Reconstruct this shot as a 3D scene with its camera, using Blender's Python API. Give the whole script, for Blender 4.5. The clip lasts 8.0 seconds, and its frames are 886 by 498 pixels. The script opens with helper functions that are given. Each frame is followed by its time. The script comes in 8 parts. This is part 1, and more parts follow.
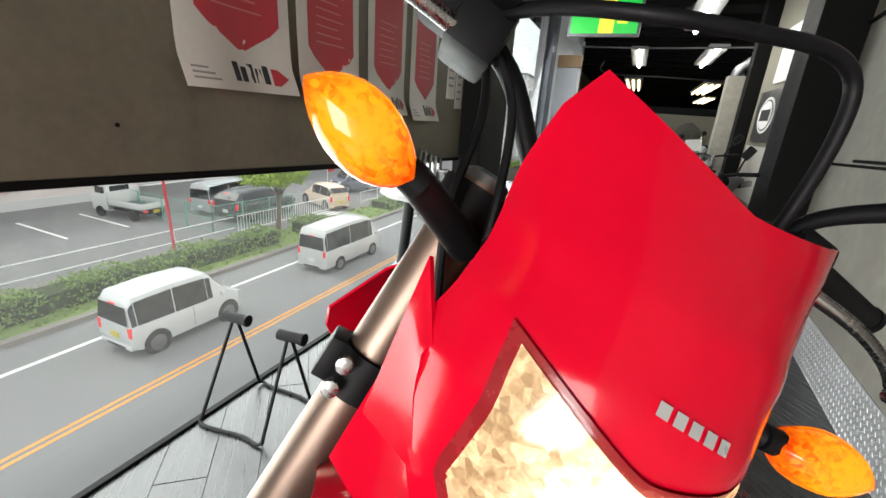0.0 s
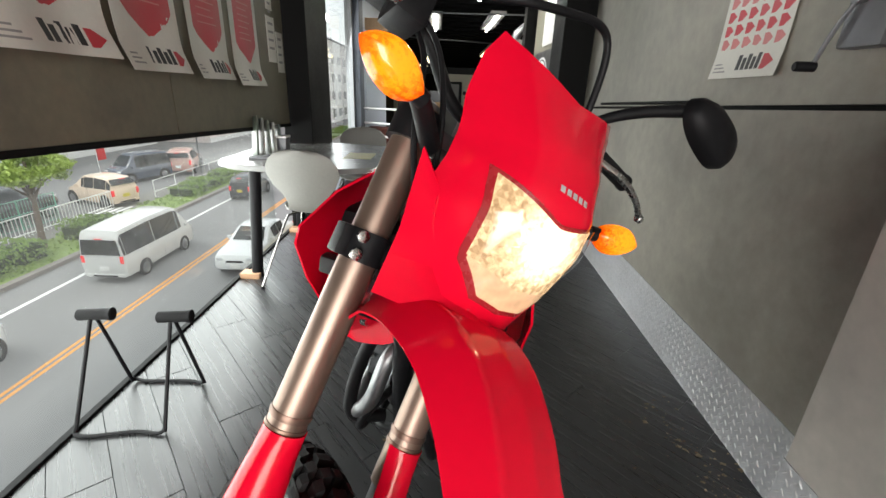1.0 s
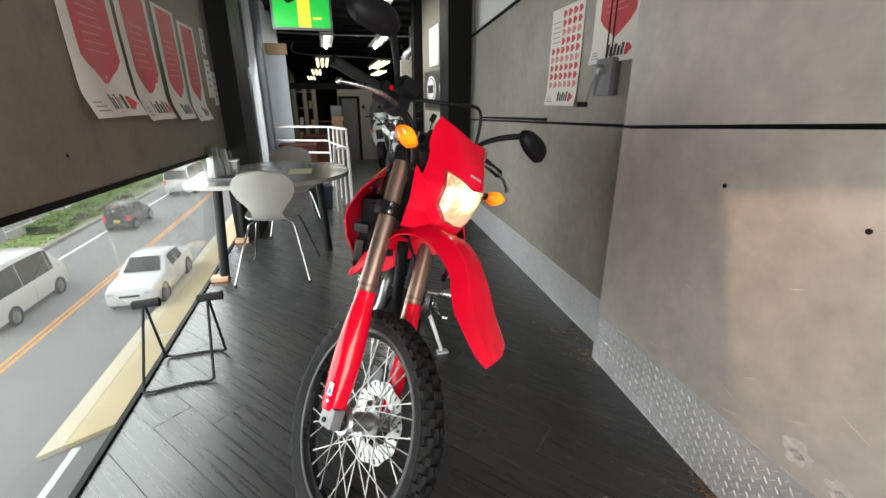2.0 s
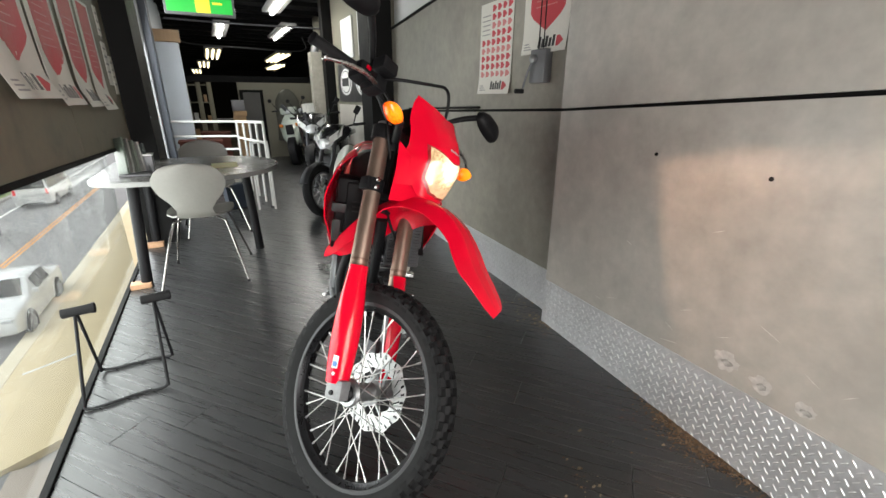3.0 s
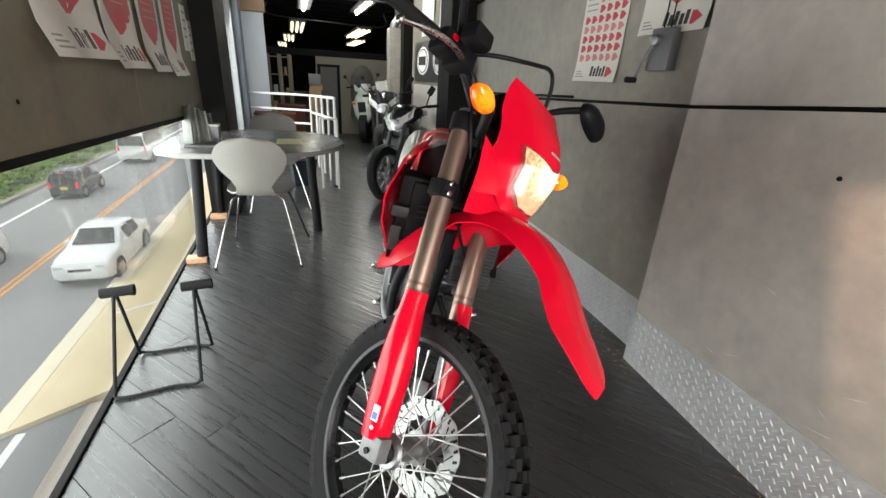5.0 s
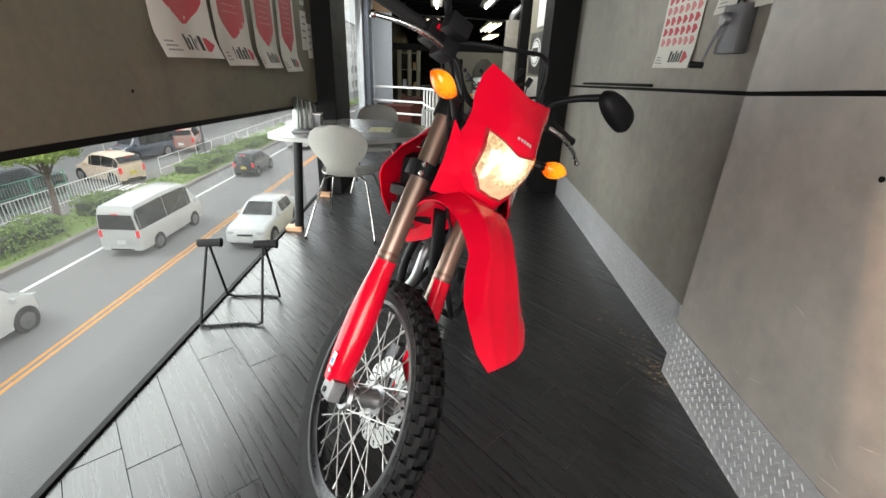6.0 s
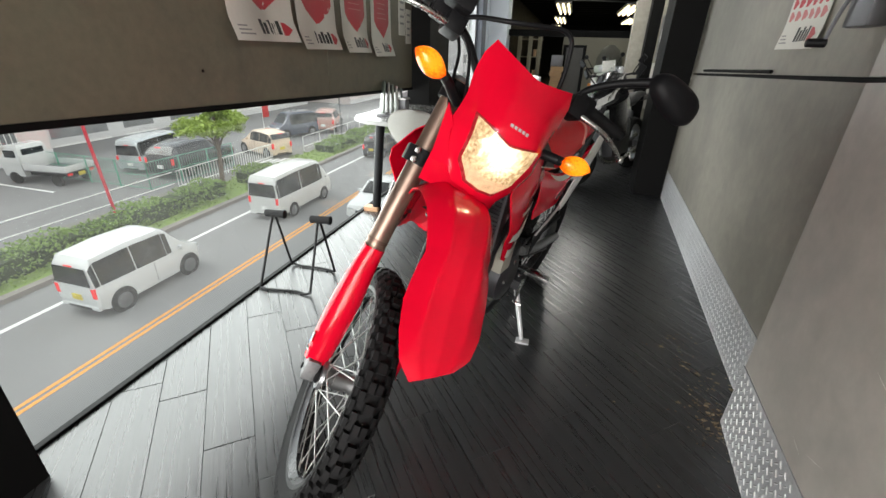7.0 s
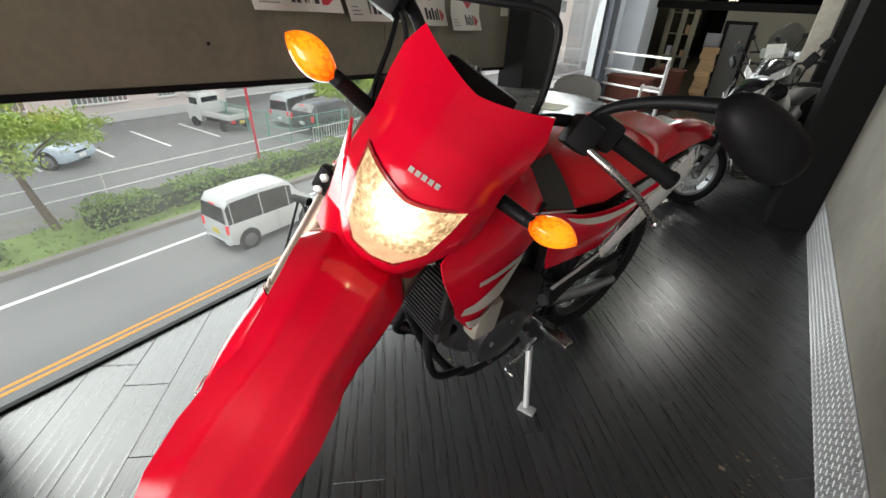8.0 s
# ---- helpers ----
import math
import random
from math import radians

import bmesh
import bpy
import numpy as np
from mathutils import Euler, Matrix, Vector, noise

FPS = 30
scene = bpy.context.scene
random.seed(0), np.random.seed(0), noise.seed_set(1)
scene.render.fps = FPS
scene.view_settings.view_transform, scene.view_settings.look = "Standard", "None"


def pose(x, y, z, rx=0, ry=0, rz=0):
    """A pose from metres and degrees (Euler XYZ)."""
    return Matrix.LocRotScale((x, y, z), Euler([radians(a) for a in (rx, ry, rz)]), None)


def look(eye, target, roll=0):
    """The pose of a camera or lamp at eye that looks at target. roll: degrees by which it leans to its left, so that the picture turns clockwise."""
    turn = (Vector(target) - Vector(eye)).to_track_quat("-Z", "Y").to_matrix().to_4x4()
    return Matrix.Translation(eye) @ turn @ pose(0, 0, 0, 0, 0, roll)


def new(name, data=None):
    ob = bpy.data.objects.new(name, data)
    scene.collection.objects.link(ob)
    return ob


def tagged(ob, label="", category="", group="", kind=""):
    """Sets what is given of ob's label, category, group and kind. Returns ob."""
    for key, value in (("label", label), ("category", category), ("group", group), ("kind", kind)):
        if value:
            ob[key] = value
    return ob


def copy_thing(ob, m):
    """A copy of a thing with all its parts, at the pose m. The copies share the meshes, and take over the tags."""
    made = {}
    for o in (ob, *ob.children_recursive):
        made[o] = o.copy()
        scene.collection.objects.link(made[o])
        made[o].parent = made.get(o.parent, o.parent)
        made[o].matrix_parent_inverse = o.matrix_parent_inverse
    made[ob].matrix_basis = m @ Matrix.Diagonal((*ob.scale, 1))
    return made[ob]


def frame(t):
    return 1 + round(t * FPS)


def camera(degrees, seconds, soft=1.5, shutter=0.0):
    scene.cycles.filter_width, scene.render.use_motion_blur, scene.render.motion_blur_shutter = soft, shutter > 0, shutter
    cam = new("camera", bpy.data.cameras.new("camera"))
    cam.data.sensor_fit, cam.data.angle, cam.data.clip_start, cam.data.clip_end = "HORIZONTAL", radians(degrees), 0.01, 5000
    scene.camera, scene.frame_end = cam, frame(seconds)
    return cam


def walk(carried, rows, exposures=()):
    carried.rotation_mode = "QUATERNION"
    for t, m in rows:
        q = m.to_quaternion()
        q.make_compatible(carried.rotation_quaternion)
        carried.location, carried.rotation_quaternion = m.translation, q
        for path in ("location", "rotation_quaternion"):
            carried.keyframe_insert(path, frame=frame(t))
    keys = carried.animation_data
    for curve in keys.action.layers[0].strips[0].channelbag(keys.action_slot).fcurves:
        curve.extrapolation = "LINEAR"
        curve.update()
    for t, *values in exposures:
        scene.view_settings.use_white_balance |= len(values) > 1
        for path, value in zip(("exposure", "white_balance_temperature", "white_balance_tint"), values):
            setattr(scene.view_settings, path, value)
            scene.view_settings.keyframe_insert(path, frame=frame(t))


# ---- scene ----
cam = camera(92.8, 8.0)
PATH = [
    (0, (0.597, 1.125, 1.190), (-0.135, 2.885, 0.585), 4.5),
    (0.2, (0.601, 1.085, 1.189), (0.023, 2.869, 0.495), 2.9),
    (0.5, (0.608, 1.014, 1.176), (0.165, 2.822, 0.441), 1.6),
    (0.7, (0.570, 0.930, 1.150), (0.285, 2.780, 0.456), 1.6),
    (1, (0.488, 0.860, 1.152), (0.535, 2.732, 0.457), 2.4),
    (1.2, (0.462, 0.674, 1.183), (0.596, 2.545, 0.489), 1.5),
    (1.5, (0.385, 0.190, 1.305), (0.631, 2.056, 0.628), 0.3),
    (2.3, (0.109, 0.077, 1.261), (0.744, 1.855, 0.600), -0.0),
    (2.5, (0.054, 0.078, 1.258), (0.782, 1.821, 0.599), 0.1),
    (3, (-0.069, 0.067, 1.221), (0.809, 1.732, 0.545), 0.1),
    (3.5, (-0.153, 0.083, 1.194), (0.790, 1.703, 0.496), 0.6),
    (4, (-0.182, 0.210, 1.191), (0.790, 1.805, 0.476), 1.8),
    (4.5, (-0.109, 0.386, 1.196), (0.725, 2.044, 0.452), 2.7),
    (5, (0.018, 0.398, 1.214), (0.640, 2.145, 0.467), 3.3),
    (5.2, (0.078, 0.370, 1.213), (0.591, 2.149, 0.456), 3.3),
    (6.3, (0.563, 0.212, 1.221), (0.436, 2.036, 0.410), 1.5),
    (6.5, (0.648, 0.232, 1.222), (0.407, 2.037, 0.394), 1.3),
    (7, (0.751, 0.353, 1.203), (0.281, 2.099, 0.349), 1.8),
    (7.5, (0.862, 0.576, 1.224), (0.159, 2.214, 0.318), 2.0),
    (8, (0.977, 0.893, 1.244), (0.057, 2.375, 0.265), 3.4),
]
walk(cam, [(t, look(eye, target, roll)) for t, eye, target, roll in PATH],
     exposures=[(0.0, 1.28), (8.0, 1.28)])

# ---- world and light ----
world = bpy.data.worlds.new("overcast_sky")
world.use_nodes = True
scene.world = world
wn = world.node_tree
sky = wn.nodes.new("ShaderNodeTexSky")
sky.sky_type = "NISHITA"
sky.sun_disc = False
sky.sun_elevation, sky.sun_rotation = radians(50), radians(100)
sky.air_density, sky.dust_density, sky.ozone_density = 1.0, 4.0, 1.0
soften = wn.nodes.new("ShaderNodeMix")
soften.data_type = "RGBA"
soften.inputs["Factor"].default_value = 0.75
soften.inputs[7].default_value = (5.1, 5.1, 5.0, 1)
wn.links.new(sky.outputs[0], soften.inputs[6])
wn.links.new(soften.outputs[2], wn.nodes["Background"].inputs[0])
wn.nodes["Background"].inputs[1].default_value = 0.15


def lamp(name, kind, m, energy, colour, size=None, angle=None, size_y=None):
    data = bpy.data.lights.new(name, kind)
    data.energy, data.color = energy, colour
    if kind == "AREA":
        data.shape = "RECTANGLE"
        data.size, data.size_y = size, size_y or size
    if kind == "SUN":
        data.angle = radians(angle)
    ob = new(name, data)
    ob.matrix_world = m
    return ob


lamp("sun", "SUN", look((-20, 4, 24), (0, 8, 0)), 0.75, (1.0, 0.97, 0.92), angle=30)
lamp("window_daylight", "AREA", look((-0.90, 2.55, 0.47), (0.5, 2.55, 0.30)), 25, (1.0, 1.0, 0.98), size=3.3, size_y=0.9)
lamp("front_window_daylight", "AREA", look((0.35, -1.80, 1.25), (0.35, 2.0, 0.75)), 54, (1.0, 0.963, 0.925), size=2.0, size_y=1.6)
lamp("stair_window_daylight", "AREA", look((-0.78, 6.1, 1.25), (1.0, 6.1, 0.9)), 21, (0.95, 0.98, 1.0), size=1.6, size_y=2.2)
for x, y, power in ((1.06, 7.1, 10), (0.38, 10.7, 4), (1.52, 10.4, 4)):
    lamp("fluorescent_glow", "AREA", look((x, y, 2.44), (x, y + 0.01, 0.0)), power, (1.0, 0.98, 0.92), size=0.2, size_y=1.2)
beam = lamp("headlight_beam", "SPOT", look((0.636, 1.306, 0.986), (1.39, 0.74, 0.78)), 6.5, (1.0, 0.64, 0.44))
beam.data.spot_size, beam.data.spot_blend, beam.data.shadow_soft_size = radians(84), 0.9, 0.0002

# ---- materials ----
MATS = {}


def node(nt, kind, **inputs):
    n = nt.nodes.new(kind)
    for key, value in inputs.items():
        n.inputs[key.replace("_", " ")].default_value = value
    return n


def mat(name, colour, rough=0.5, metal=0.0, vary=0.15, scale=6.0, fine=60.0, bump=0.0, bump_scale=80.0,
        coat=0.0, spec=0.5, stretch=(1, 1, 1), dirt=None, dirt_scale=1.5, emit=0.0, emit_colour=None, rough_vary=0.1,
        per_piece=0.0, spin=0.0):
    """A paint, metal, stone or wood with variation at two scales."""
    if name in MATS:
        return MATS[name]
    m = bpy.data.materials.new(name)
    m.use_nodes = True
    nt = m.node_tree
    b = nt.nodes["Principled BSDF"]
    b.inputs["Roughness"].default_value, b.inputs["Metallic"].default_value = rough, metal
    b.inputs["Coat Weight"].default_value, b.inputs["Specular IOR Level"].default_value = coat, spec
    b.inputs["Coat Roughness"].default_value = 0.06
    co = nt.nodes.new("ShaderNodeTexCoord")
    mp = nt.nodes.new("ShaderNodeMapping")
    mp.inputs["Scale"].default_value = stretch
    mp.inputs["Rotation"].default_value = (0, 0, radians(spin))
    nt.links.new(co.outputs["Object"], mp.inputs["Vector"])
    big = node(nt, "ShaderNodeTexNoise", Scale=scale, Detail=4.0, Roughness=0.6)
    small = node(nt, "ShaderNodeTexNoise", Scale=fine, Detail=3.0, Roughness=0.6)
    for n in (big, small):
        nt.links.new(mp.outputs[0], n.inputs["Vector"])
    add = nt.nodes.new("ShaderNodeMath")
    add.operation = "ADD"
    nt.links.new(big.outputs["Fac"], add.inputs[0])
    nt.links.new(small.outputs["Fac"], add.inputs[1])
    value = add.outputs[0]
    if per_piece:
        info = nt.nodes.new("ShaderNodeObjectInfo")
        k = nt.nodes.new("ShaderNodeMath")
        k.operation = "MULTIPLY_ADD"
        k.inputs[1].default_value, k.inputs[2].default_value = per_piece, -per_piece / 2
        nt.links.new(info.outputs["Random"], k.inputs[0])
        s = nt.nodes.new("ShaderNodeMath")
        s.operation = "ADD"
        nt.links.new(value, s.inputs[0])
        nt.links.new(k.outputs[0], s.inputs[1])
        value = s.outputs[0]
    ramp = nt.nodes.new("ShaderNodeMapRange")
    ramp.inputs["From Min"].default_value, ramp.inputs["From Max"].default_value = 0.6, 1.4
    ramp.inputs["To Min"].default_value, ramp.inputs["To Max"].default_value = 1 - vary, 1 + vary
    nt.links.new(value, ramp.inputs["Value"])
    mul = nt.nodes.new("ShaderNodeVectorMath")
    mul.operation = "SCALE"
    mul.inputs[0].default_value = colour
    nt.links.new(ramp.outputs[0], mul.inputs["Scale"])
    out = mul.outputs[0]
    if dirt:
        stain = node(nt, "ShaderNodeTexNoise", Scale=dirt_scale, Detail=6.0, Roughness=0.65)
        nt.links.new(co.outputs["Object"], stain.inputs["Vector"])
        edge = nt.nodes.new("ShaderNodeMapRange")
        edge.inputs["From Min"].default_value, edge.inputs["From Max"].default_value = 0.5, 0.72
        edge.inputs["To Max"].default_value = 0.7
        nt.links.new(stain.outputs["Fac"], edge.inputs["Value"])
        mix = nt.nodes.new("ShaderNodeMix")
        mix.data_type = "RGBA"
        mix.inputs[7].default_value = (*dirt, 1)
        nt.links.new(edge.outputs[0], mix.inputs["Factor"])
        nt.links.new(out, mix.inputs[6])
        out = mix.outputs[2]
    nt.links.new(out, b.inputs["Base Color"])
    if rough_vary:
        rr = nt.nodes.new("ShaderNodeMapRange")
        rr.inputs["From Min"].default_value, rr.inputs["From Max"].default_value = 0.6, 1.4
        rr.inputs["To Min"].default_value = max(0.02, rough - rough_vary)
        rr.inputs["To Max"].default_value = min(1.0, rough + rough_vary)
        nt.links.new(add.outputs[0], rr.inputs["Value"])
        nt.links.new(rr.outputs[0], b.inputs["Roughness"])
    if bump:
        grain = node(nt, "ShaderNodeTexNoise", Scale=bump_scale, Detail=4.0, Roughness=0.7)
        nt.links.new(mp.outputs[0], grain.inputs["Vector"])
        bp = nt.nodes.new("ShaderNodeBump")
        bp.inputs["Strength"].default_value, bp.inputs["Distance"].default_value = bump, 0.004
        nt.links.new(grain.outputs["Fac"], bp.inputs["Height"])
        nt.links.new(bp.outputs[0], b.inputs["Normal"])
    if emit:
        b.inputs["Emission Color"].default_value = (*(emit_colour or colour), 1)
        b.inputs["Emission Strength"].default_value = emit
    MATS[name] = m
    return m


def glass(name, tint=(1, 1, 1), gloss=1.0, rough=0.0, veil=0.0):
    m = bpy.data.materials.new(name)
    m.use_nodes = True
    nt = m.node_tree
    nt.nodes.remove(nt.nodes["Principled BSDF"])
    clear = nt.nodes.new("ShaderNodeBsdfTransparent")
    clear.inputs[0].default_value = (*tint, 1)
    shine = nt.nodes.new("ShaderNodeBsdfGlossy")
    shine.inputs["Roughness"].default_value = rough
    lw = nt.nodes.new("ShaderNodeLayerWeight")
    steep = nt.nodes.new("ShaderNodeMath")
    steep.operation = "POWER"
    steep.inputs[1].default_value = 5.0
    nt.links.new(lw.outputs["Facing"], steep.inputs[0])
    k = nt.nodes.new("ShaderNodeMath")
    k.operation = "MULTIPLY_ADD"
    k.inputs[1].default_value, k.inputs[2].default_value = gloss * 0.7, 0.03 * gloss
    nt.links.new(steep.outputs[0], k.inputs[0])
    mix = nt.nodes.new("ShaderNodeMixShader")
    nt.links.new(k.outputs[0], mix.inputs[0])
    nt.links.new(clear.outputs[0], mix.inputs[1])
    nt.links.new(shine.outputs[0], mix.inputs[2])
    out = mix.outputs[0]
    if veil:
        # pale film of uneven strength, put in for the glare veiling the view
        film = nt.nodes.new("ShaderNodeBsdfTranslucent")
        film.inputs[0].default_value = (0.9, 0.9, 0.88, 1)
        co = nt.nodes.new("ShaderNodeTexCoord")
        patchy = node(nt, "ShaderNodeTexNoise", Scale=1.6, Detail=5.0, Roughness=0.6)
        nt.links.new(co.outputs["Object"], patchy.inputs["Vector"])
        amount = nt.nodes.new("ShaderNodeMapRange")
        amount.inputs["From Min"].default_value, amount.inputs["From Max"].default_value = 0.3, 0.7
        amount.inputs["To Min"].default_value, amount.inputs["To Max"].default_value = veil * 0.6, veil * 1.4
        nt.links.new(patchy.outputs["Fac"], amount.inputs["Value"])
        cover = nt.nodes.new("ShaderNodeMixShader")
        nt.links.new(amount.outputs[0], cover.inputs[0])
        nt.links.new(out, cover.inputs[1])
        nt.links.new(film.outputs[0], cover.inputs[2])
        out = cover.outputs[0]
    nt.links.new(out, nt.nodes["Material Output"].inputs[0])
    MATS[name] = m
    return m


def glow(name, colour, strength, scale=0.0, low=0.3, hot=None):
    """A lit lens: facets brighter and darker, coloured plastic over them."""
    m = bpy.data.materials.new(name)
    m.use_nodes = True
    nt = m.node_tree
    b = nt.nodes["Principled BSDF"]
    b.inputs["Base Color"].default_value = (*colour, 1)
    b.inputs["Roughness"].default_value = 0.12
    b.inputs["Emission Color"].default_value = (*colour, 1)
    b.inputs["Emission Strength"].default_value = strength
    if scale:
        co = nt.nodes.new("ShaderNodeTexCoord")
        v = node(nt, "ShaderNodeTexVoronoi", Scale=scale)
        v.distance = "CHEBYCHEV"
        nt.links.new(co.outputs["Object"], v.inputs["Vector"])
        n = node(nt, "ShaderNodeTexNoise", Scale=scale * 0.30, Detail=2.0)
        nt.links.new(co.outputs["Object"], n.inputs["Vector"])
        mu = nt.nodes.new("ShaderNodeMath")
        mu.operation = "MULTIPLY"
        nt.links.new(v.outputs["Color"], mu.inputs[0])
        nt.links.new(n.outputs["Fac"], mu.inputs[1])
        part_of = nt.nodes.new("ShaderNodeMapRange")
        part_of.inputs["From Min"].default_value, part_of.inputs["From Max"].default_value = 0.10, 0.48
        nt.links.new(mu.outputs[0], part_of.inputs["Value"])
        r = nt.nodes.new("ShaderNodeMapRange")
        r.inputs["To Min"].default_value, r.inputs["To Max"].default_value = strength * low, strength * 1.5
        nt.links.new(part_of.outputs[0], r.inputs["Value"])
        nt.links.new(r.outputs[0], b.inputs["Emission Strength"])
        if hot:
            mix = nt.nodes.new("ShaderNodeMix")
            mix.data_type = "RGBA"
            mix.inputs[6].default_value, mix.inputs[7].default_value = (*colour, 1), (*hot, 1)
            nt.links.new(part_of.outputs[0], mix.inputs["Factor"])
            nt.links.new(mix.outputs[2], b.inputs["Emission Color"])
    MATS[name] = m
    return m


def reflector(name, centre, reach, dim=(0.80, 0.42, 0.17), hot=(1.0, 0.86, 0.60), low=0.25, high=2.0, size=75.0, base=(0.35, 0.24, 0.16)):
    """Lit headlight bowl: brightest round its bulb, broken by facets towards the rim."""
    m = bpy.data.materials.new(name)
    m.use_nodes = True
    m.cycles.emission_sampling = "NONE"
    nt = m.node_tree
    b = nt.nodes["Principled BSDF"]
    b.inputs["Base Color"].default_value = (*base, 1)
    b.inputs["Roughness"].default_value = 0.1
    geo = nt.nodes.new("ShaderNodeNewGeometry")
    far = nt.nodes.new("ShaderNodeVectorMath")
    far.operation = "DISTANCE"
    far.inputs[1].default_value = centre
    nt.links.new(geo.outputs["Position"], far.inputs[0])
    core = nt.nodes.new("ShaderNodeMapRange")
    core.inputs["From Min"].default_value, core.inputs["From Max"].default_value = 0.2 * reach, reach
    core.inputs["To Min"].default_value, core.inputs["To Max"].default_value = 1.0, 0.0
    nt.links.new(far.outputs["Value"], core.inputs["Value"])
    v = node(nt, "ShaderNodeTexVoronoi", Scale=size)
    n = node(nt, "ShaderNodeTexNoise", Scale=size * 0.6, Detail=3.0, Distortion=1.5)
    for t in (v, n):
        nt.links.new(geo.outputs["Position"], t.inputs["Vector"])
    facet = nt.nodes.new("ShaderNodeMath")
    facet.operation = "MULTIPLY_ADD"
    facet.inputs[1].default_value, facet.inputs[2].default_value = 0.55, -0.42
    nt.links.new(v.outputs["Color"], facet.inputs[0])
    wave = nt.nodes.new("ShaderNodeMath")
    wave.operation = "MULTIPLY_ADD"
    wave.inputs[1].default_value = 0.9
    nt.links.new(n.outputs["Fac"], wave.inputs[0])
    nt.links.new(facet.outputs[0], wave.inputs[2])
    total = nt.nodes.new("ShaderNodeMath")
    total.operation = "ADD"
    nt.links.new(core.outputs[0], total.inputs[0])
    nt.links.new(wave.outputs[0], total.inputs[1])
    power = nt.nodes.new("ShaderNodeMapRange")
    power.inputs["From Min"].default_value, power.inputs["From Max"].default_value = 0.05, 1.2
    power.inputs["To Min"].default_value, power.inputs["To Max"].default_value = low, high
    nt.links.new(total.outputs[0], power.inputs["Value"])
    mix = nt.nodes.new("ShaderNodeMix")
    mix.data_type = "RGBA"
    mix.inputs[6].default_value, mix.inputs[7].default_value = (*dim, 1), (*hot, 1)
    nt.links.new(total.outputs[0], mix.inputs["Factor"])
    nt.links.new(mix.outputs[2], b.inputs["Emission Color"])
    nt.links.new(power.outputs[0], b.inputs["Emission Strength"])
    MATS[name] = m
    return m


RED = mat("red_plastic", (0.70, 0.003, 0.024), 0.13, vary=0.03, scale=3, coat=0.0, spec=0.30, rough_vary=0.02)
RED_SEAT = mat("red_vinyl", (0.82, 0.012, 0.025), 0.42, spec=0.22, vary=0.08, bump=0.15, bump_scale=400)
BLACK = mat("black_plastic", (0.007, 0.007, 0.008), 0.5, spec=0.18, vary=0.2, scale=20, bump=0.08, bump_scale=500)
RUBBER = mat("tyre_rubber", (0.009, 0.009, 0.0095), 0.75, spec=0.22, vary=0.25, scale=15, bump=0.12, bump_scale=250)
SPOKESTEEL = mat("dull_steel_wire", (0.40, 0.40, 0.39), 0.36, 0.9, vary=0.1)
DISCSTEEL = mat("brake_disc_steel", (0.36, 0.36, 0.355), 0.40, 0.9, vary=0.12, scale=30)
STEEL = mat("bright_steel", (0.50, 0.50, 0.49), 0.26, 1.0, vary=0.1, fine=200)
ALLOY = mat("cast_alloy", (0.30, 0.305, 0.31), 0.42, 0.9, vary=0.18, scale=25, bump=0.1)
DARKALLOY = mat("dark_engine_metal", (0.07, 0.07, 0.075), 0.45, 0.6, vary=0.25, scale=20, bump=0.12)
BRONZE = mat("bronze_fork_tube", (0.27, 0.195, 0.155), 0.40, 0.85, vary=0.08, stretch=(1, 1, 0.05), rough_vary=0.06)
BLACKRIM = mat("black_anodised_rim", (0.02, 0.02, 0.022), 0.3, 0.7, vary=0.15)
GREYRIM = mat("rim_flange_grey", (0.15, 0.152, 0.16), 0.45, 0.5, vary=0.1)
RIMLIP = mat("dark_rim_lip", (0.035, 0.035, 0.037), 0.5, 0.3, vary=0.15, scale=20)
WHITEP = mat("white_plastic", (0.72, 0.72, 0.70), 0.3, vary=0.05, coat=0.2)
GREYSTICK2 = mat("silver_mark", (0.55, 0.55, 0.55), 0.3, 0.3, vary=0.05)
BEIGEDECAL = mat("pale_decal", (0.60, 0.56, 0.51), 0.4, vary=0.12, scale=30)
GREYSTICK = mat("grey_decal", (0.34, 0.33, 0.33), 0.35, vary=0.1)
AMBER_DIM = glow("amber_body", (1.0, 0.08, 0.001), 0.14, 190, 0.4)
AMBER_HOT = glow("amber_bulb", (1.0, 0.46, 0.05), 1.0)
FOOTGREY = mat("grey_cast_foot", (0.20, 0.20, 0.205), 0.5, 0.4, vary=0.2, scale=30, bump=0.1)
TANKBLACK = mat("charcoal_tank_plastic", (0.028, 0.024, 0.024), 0.5, vary=0.2, bump=0.06, bump_scale=400)
LAMPGLOW = reflector("headlight_reflector", (0.628, 1.322, 0.985), 0.066, dim=(0.80, 0.46, 0.19), hot=(1.0, 0.82, 0.50), low=0.20, high=1.10, size=150.0, base=(0.20, 0.13, 0.08))
LAMPHOT = glow("headlight_bulb", (1.0, 0.80, 0.52), 36.0)
LENS = glass("clear_lens", (0.97, 0.97, 0.97), 1.0, 0.02)
PANE = glass("window_glass", (0.93, 0.96, 0.95), 1.0, veil=0.008)
CLEARPANE = glass("clear_window_glass", (0.95, 0.97, 0.96), 1.0)
CARGLASS = mat("dark_car_glass", (0.02, 0.025, 0.028), 0.06, vary=0.2, scale=2, spec=0.8)
# far buildings' windows, paled in colour to stand in for haze
PALEGLASS = mat("haze_paled_glass", (0.20, 0.205, 0.21), 0.12, vary=0.3, scale=0.6)
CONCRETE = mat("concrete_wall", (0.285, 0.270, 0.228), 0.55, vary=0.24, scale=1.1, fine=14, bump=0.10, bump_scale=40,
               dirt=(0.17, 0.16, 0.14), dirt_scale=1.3)
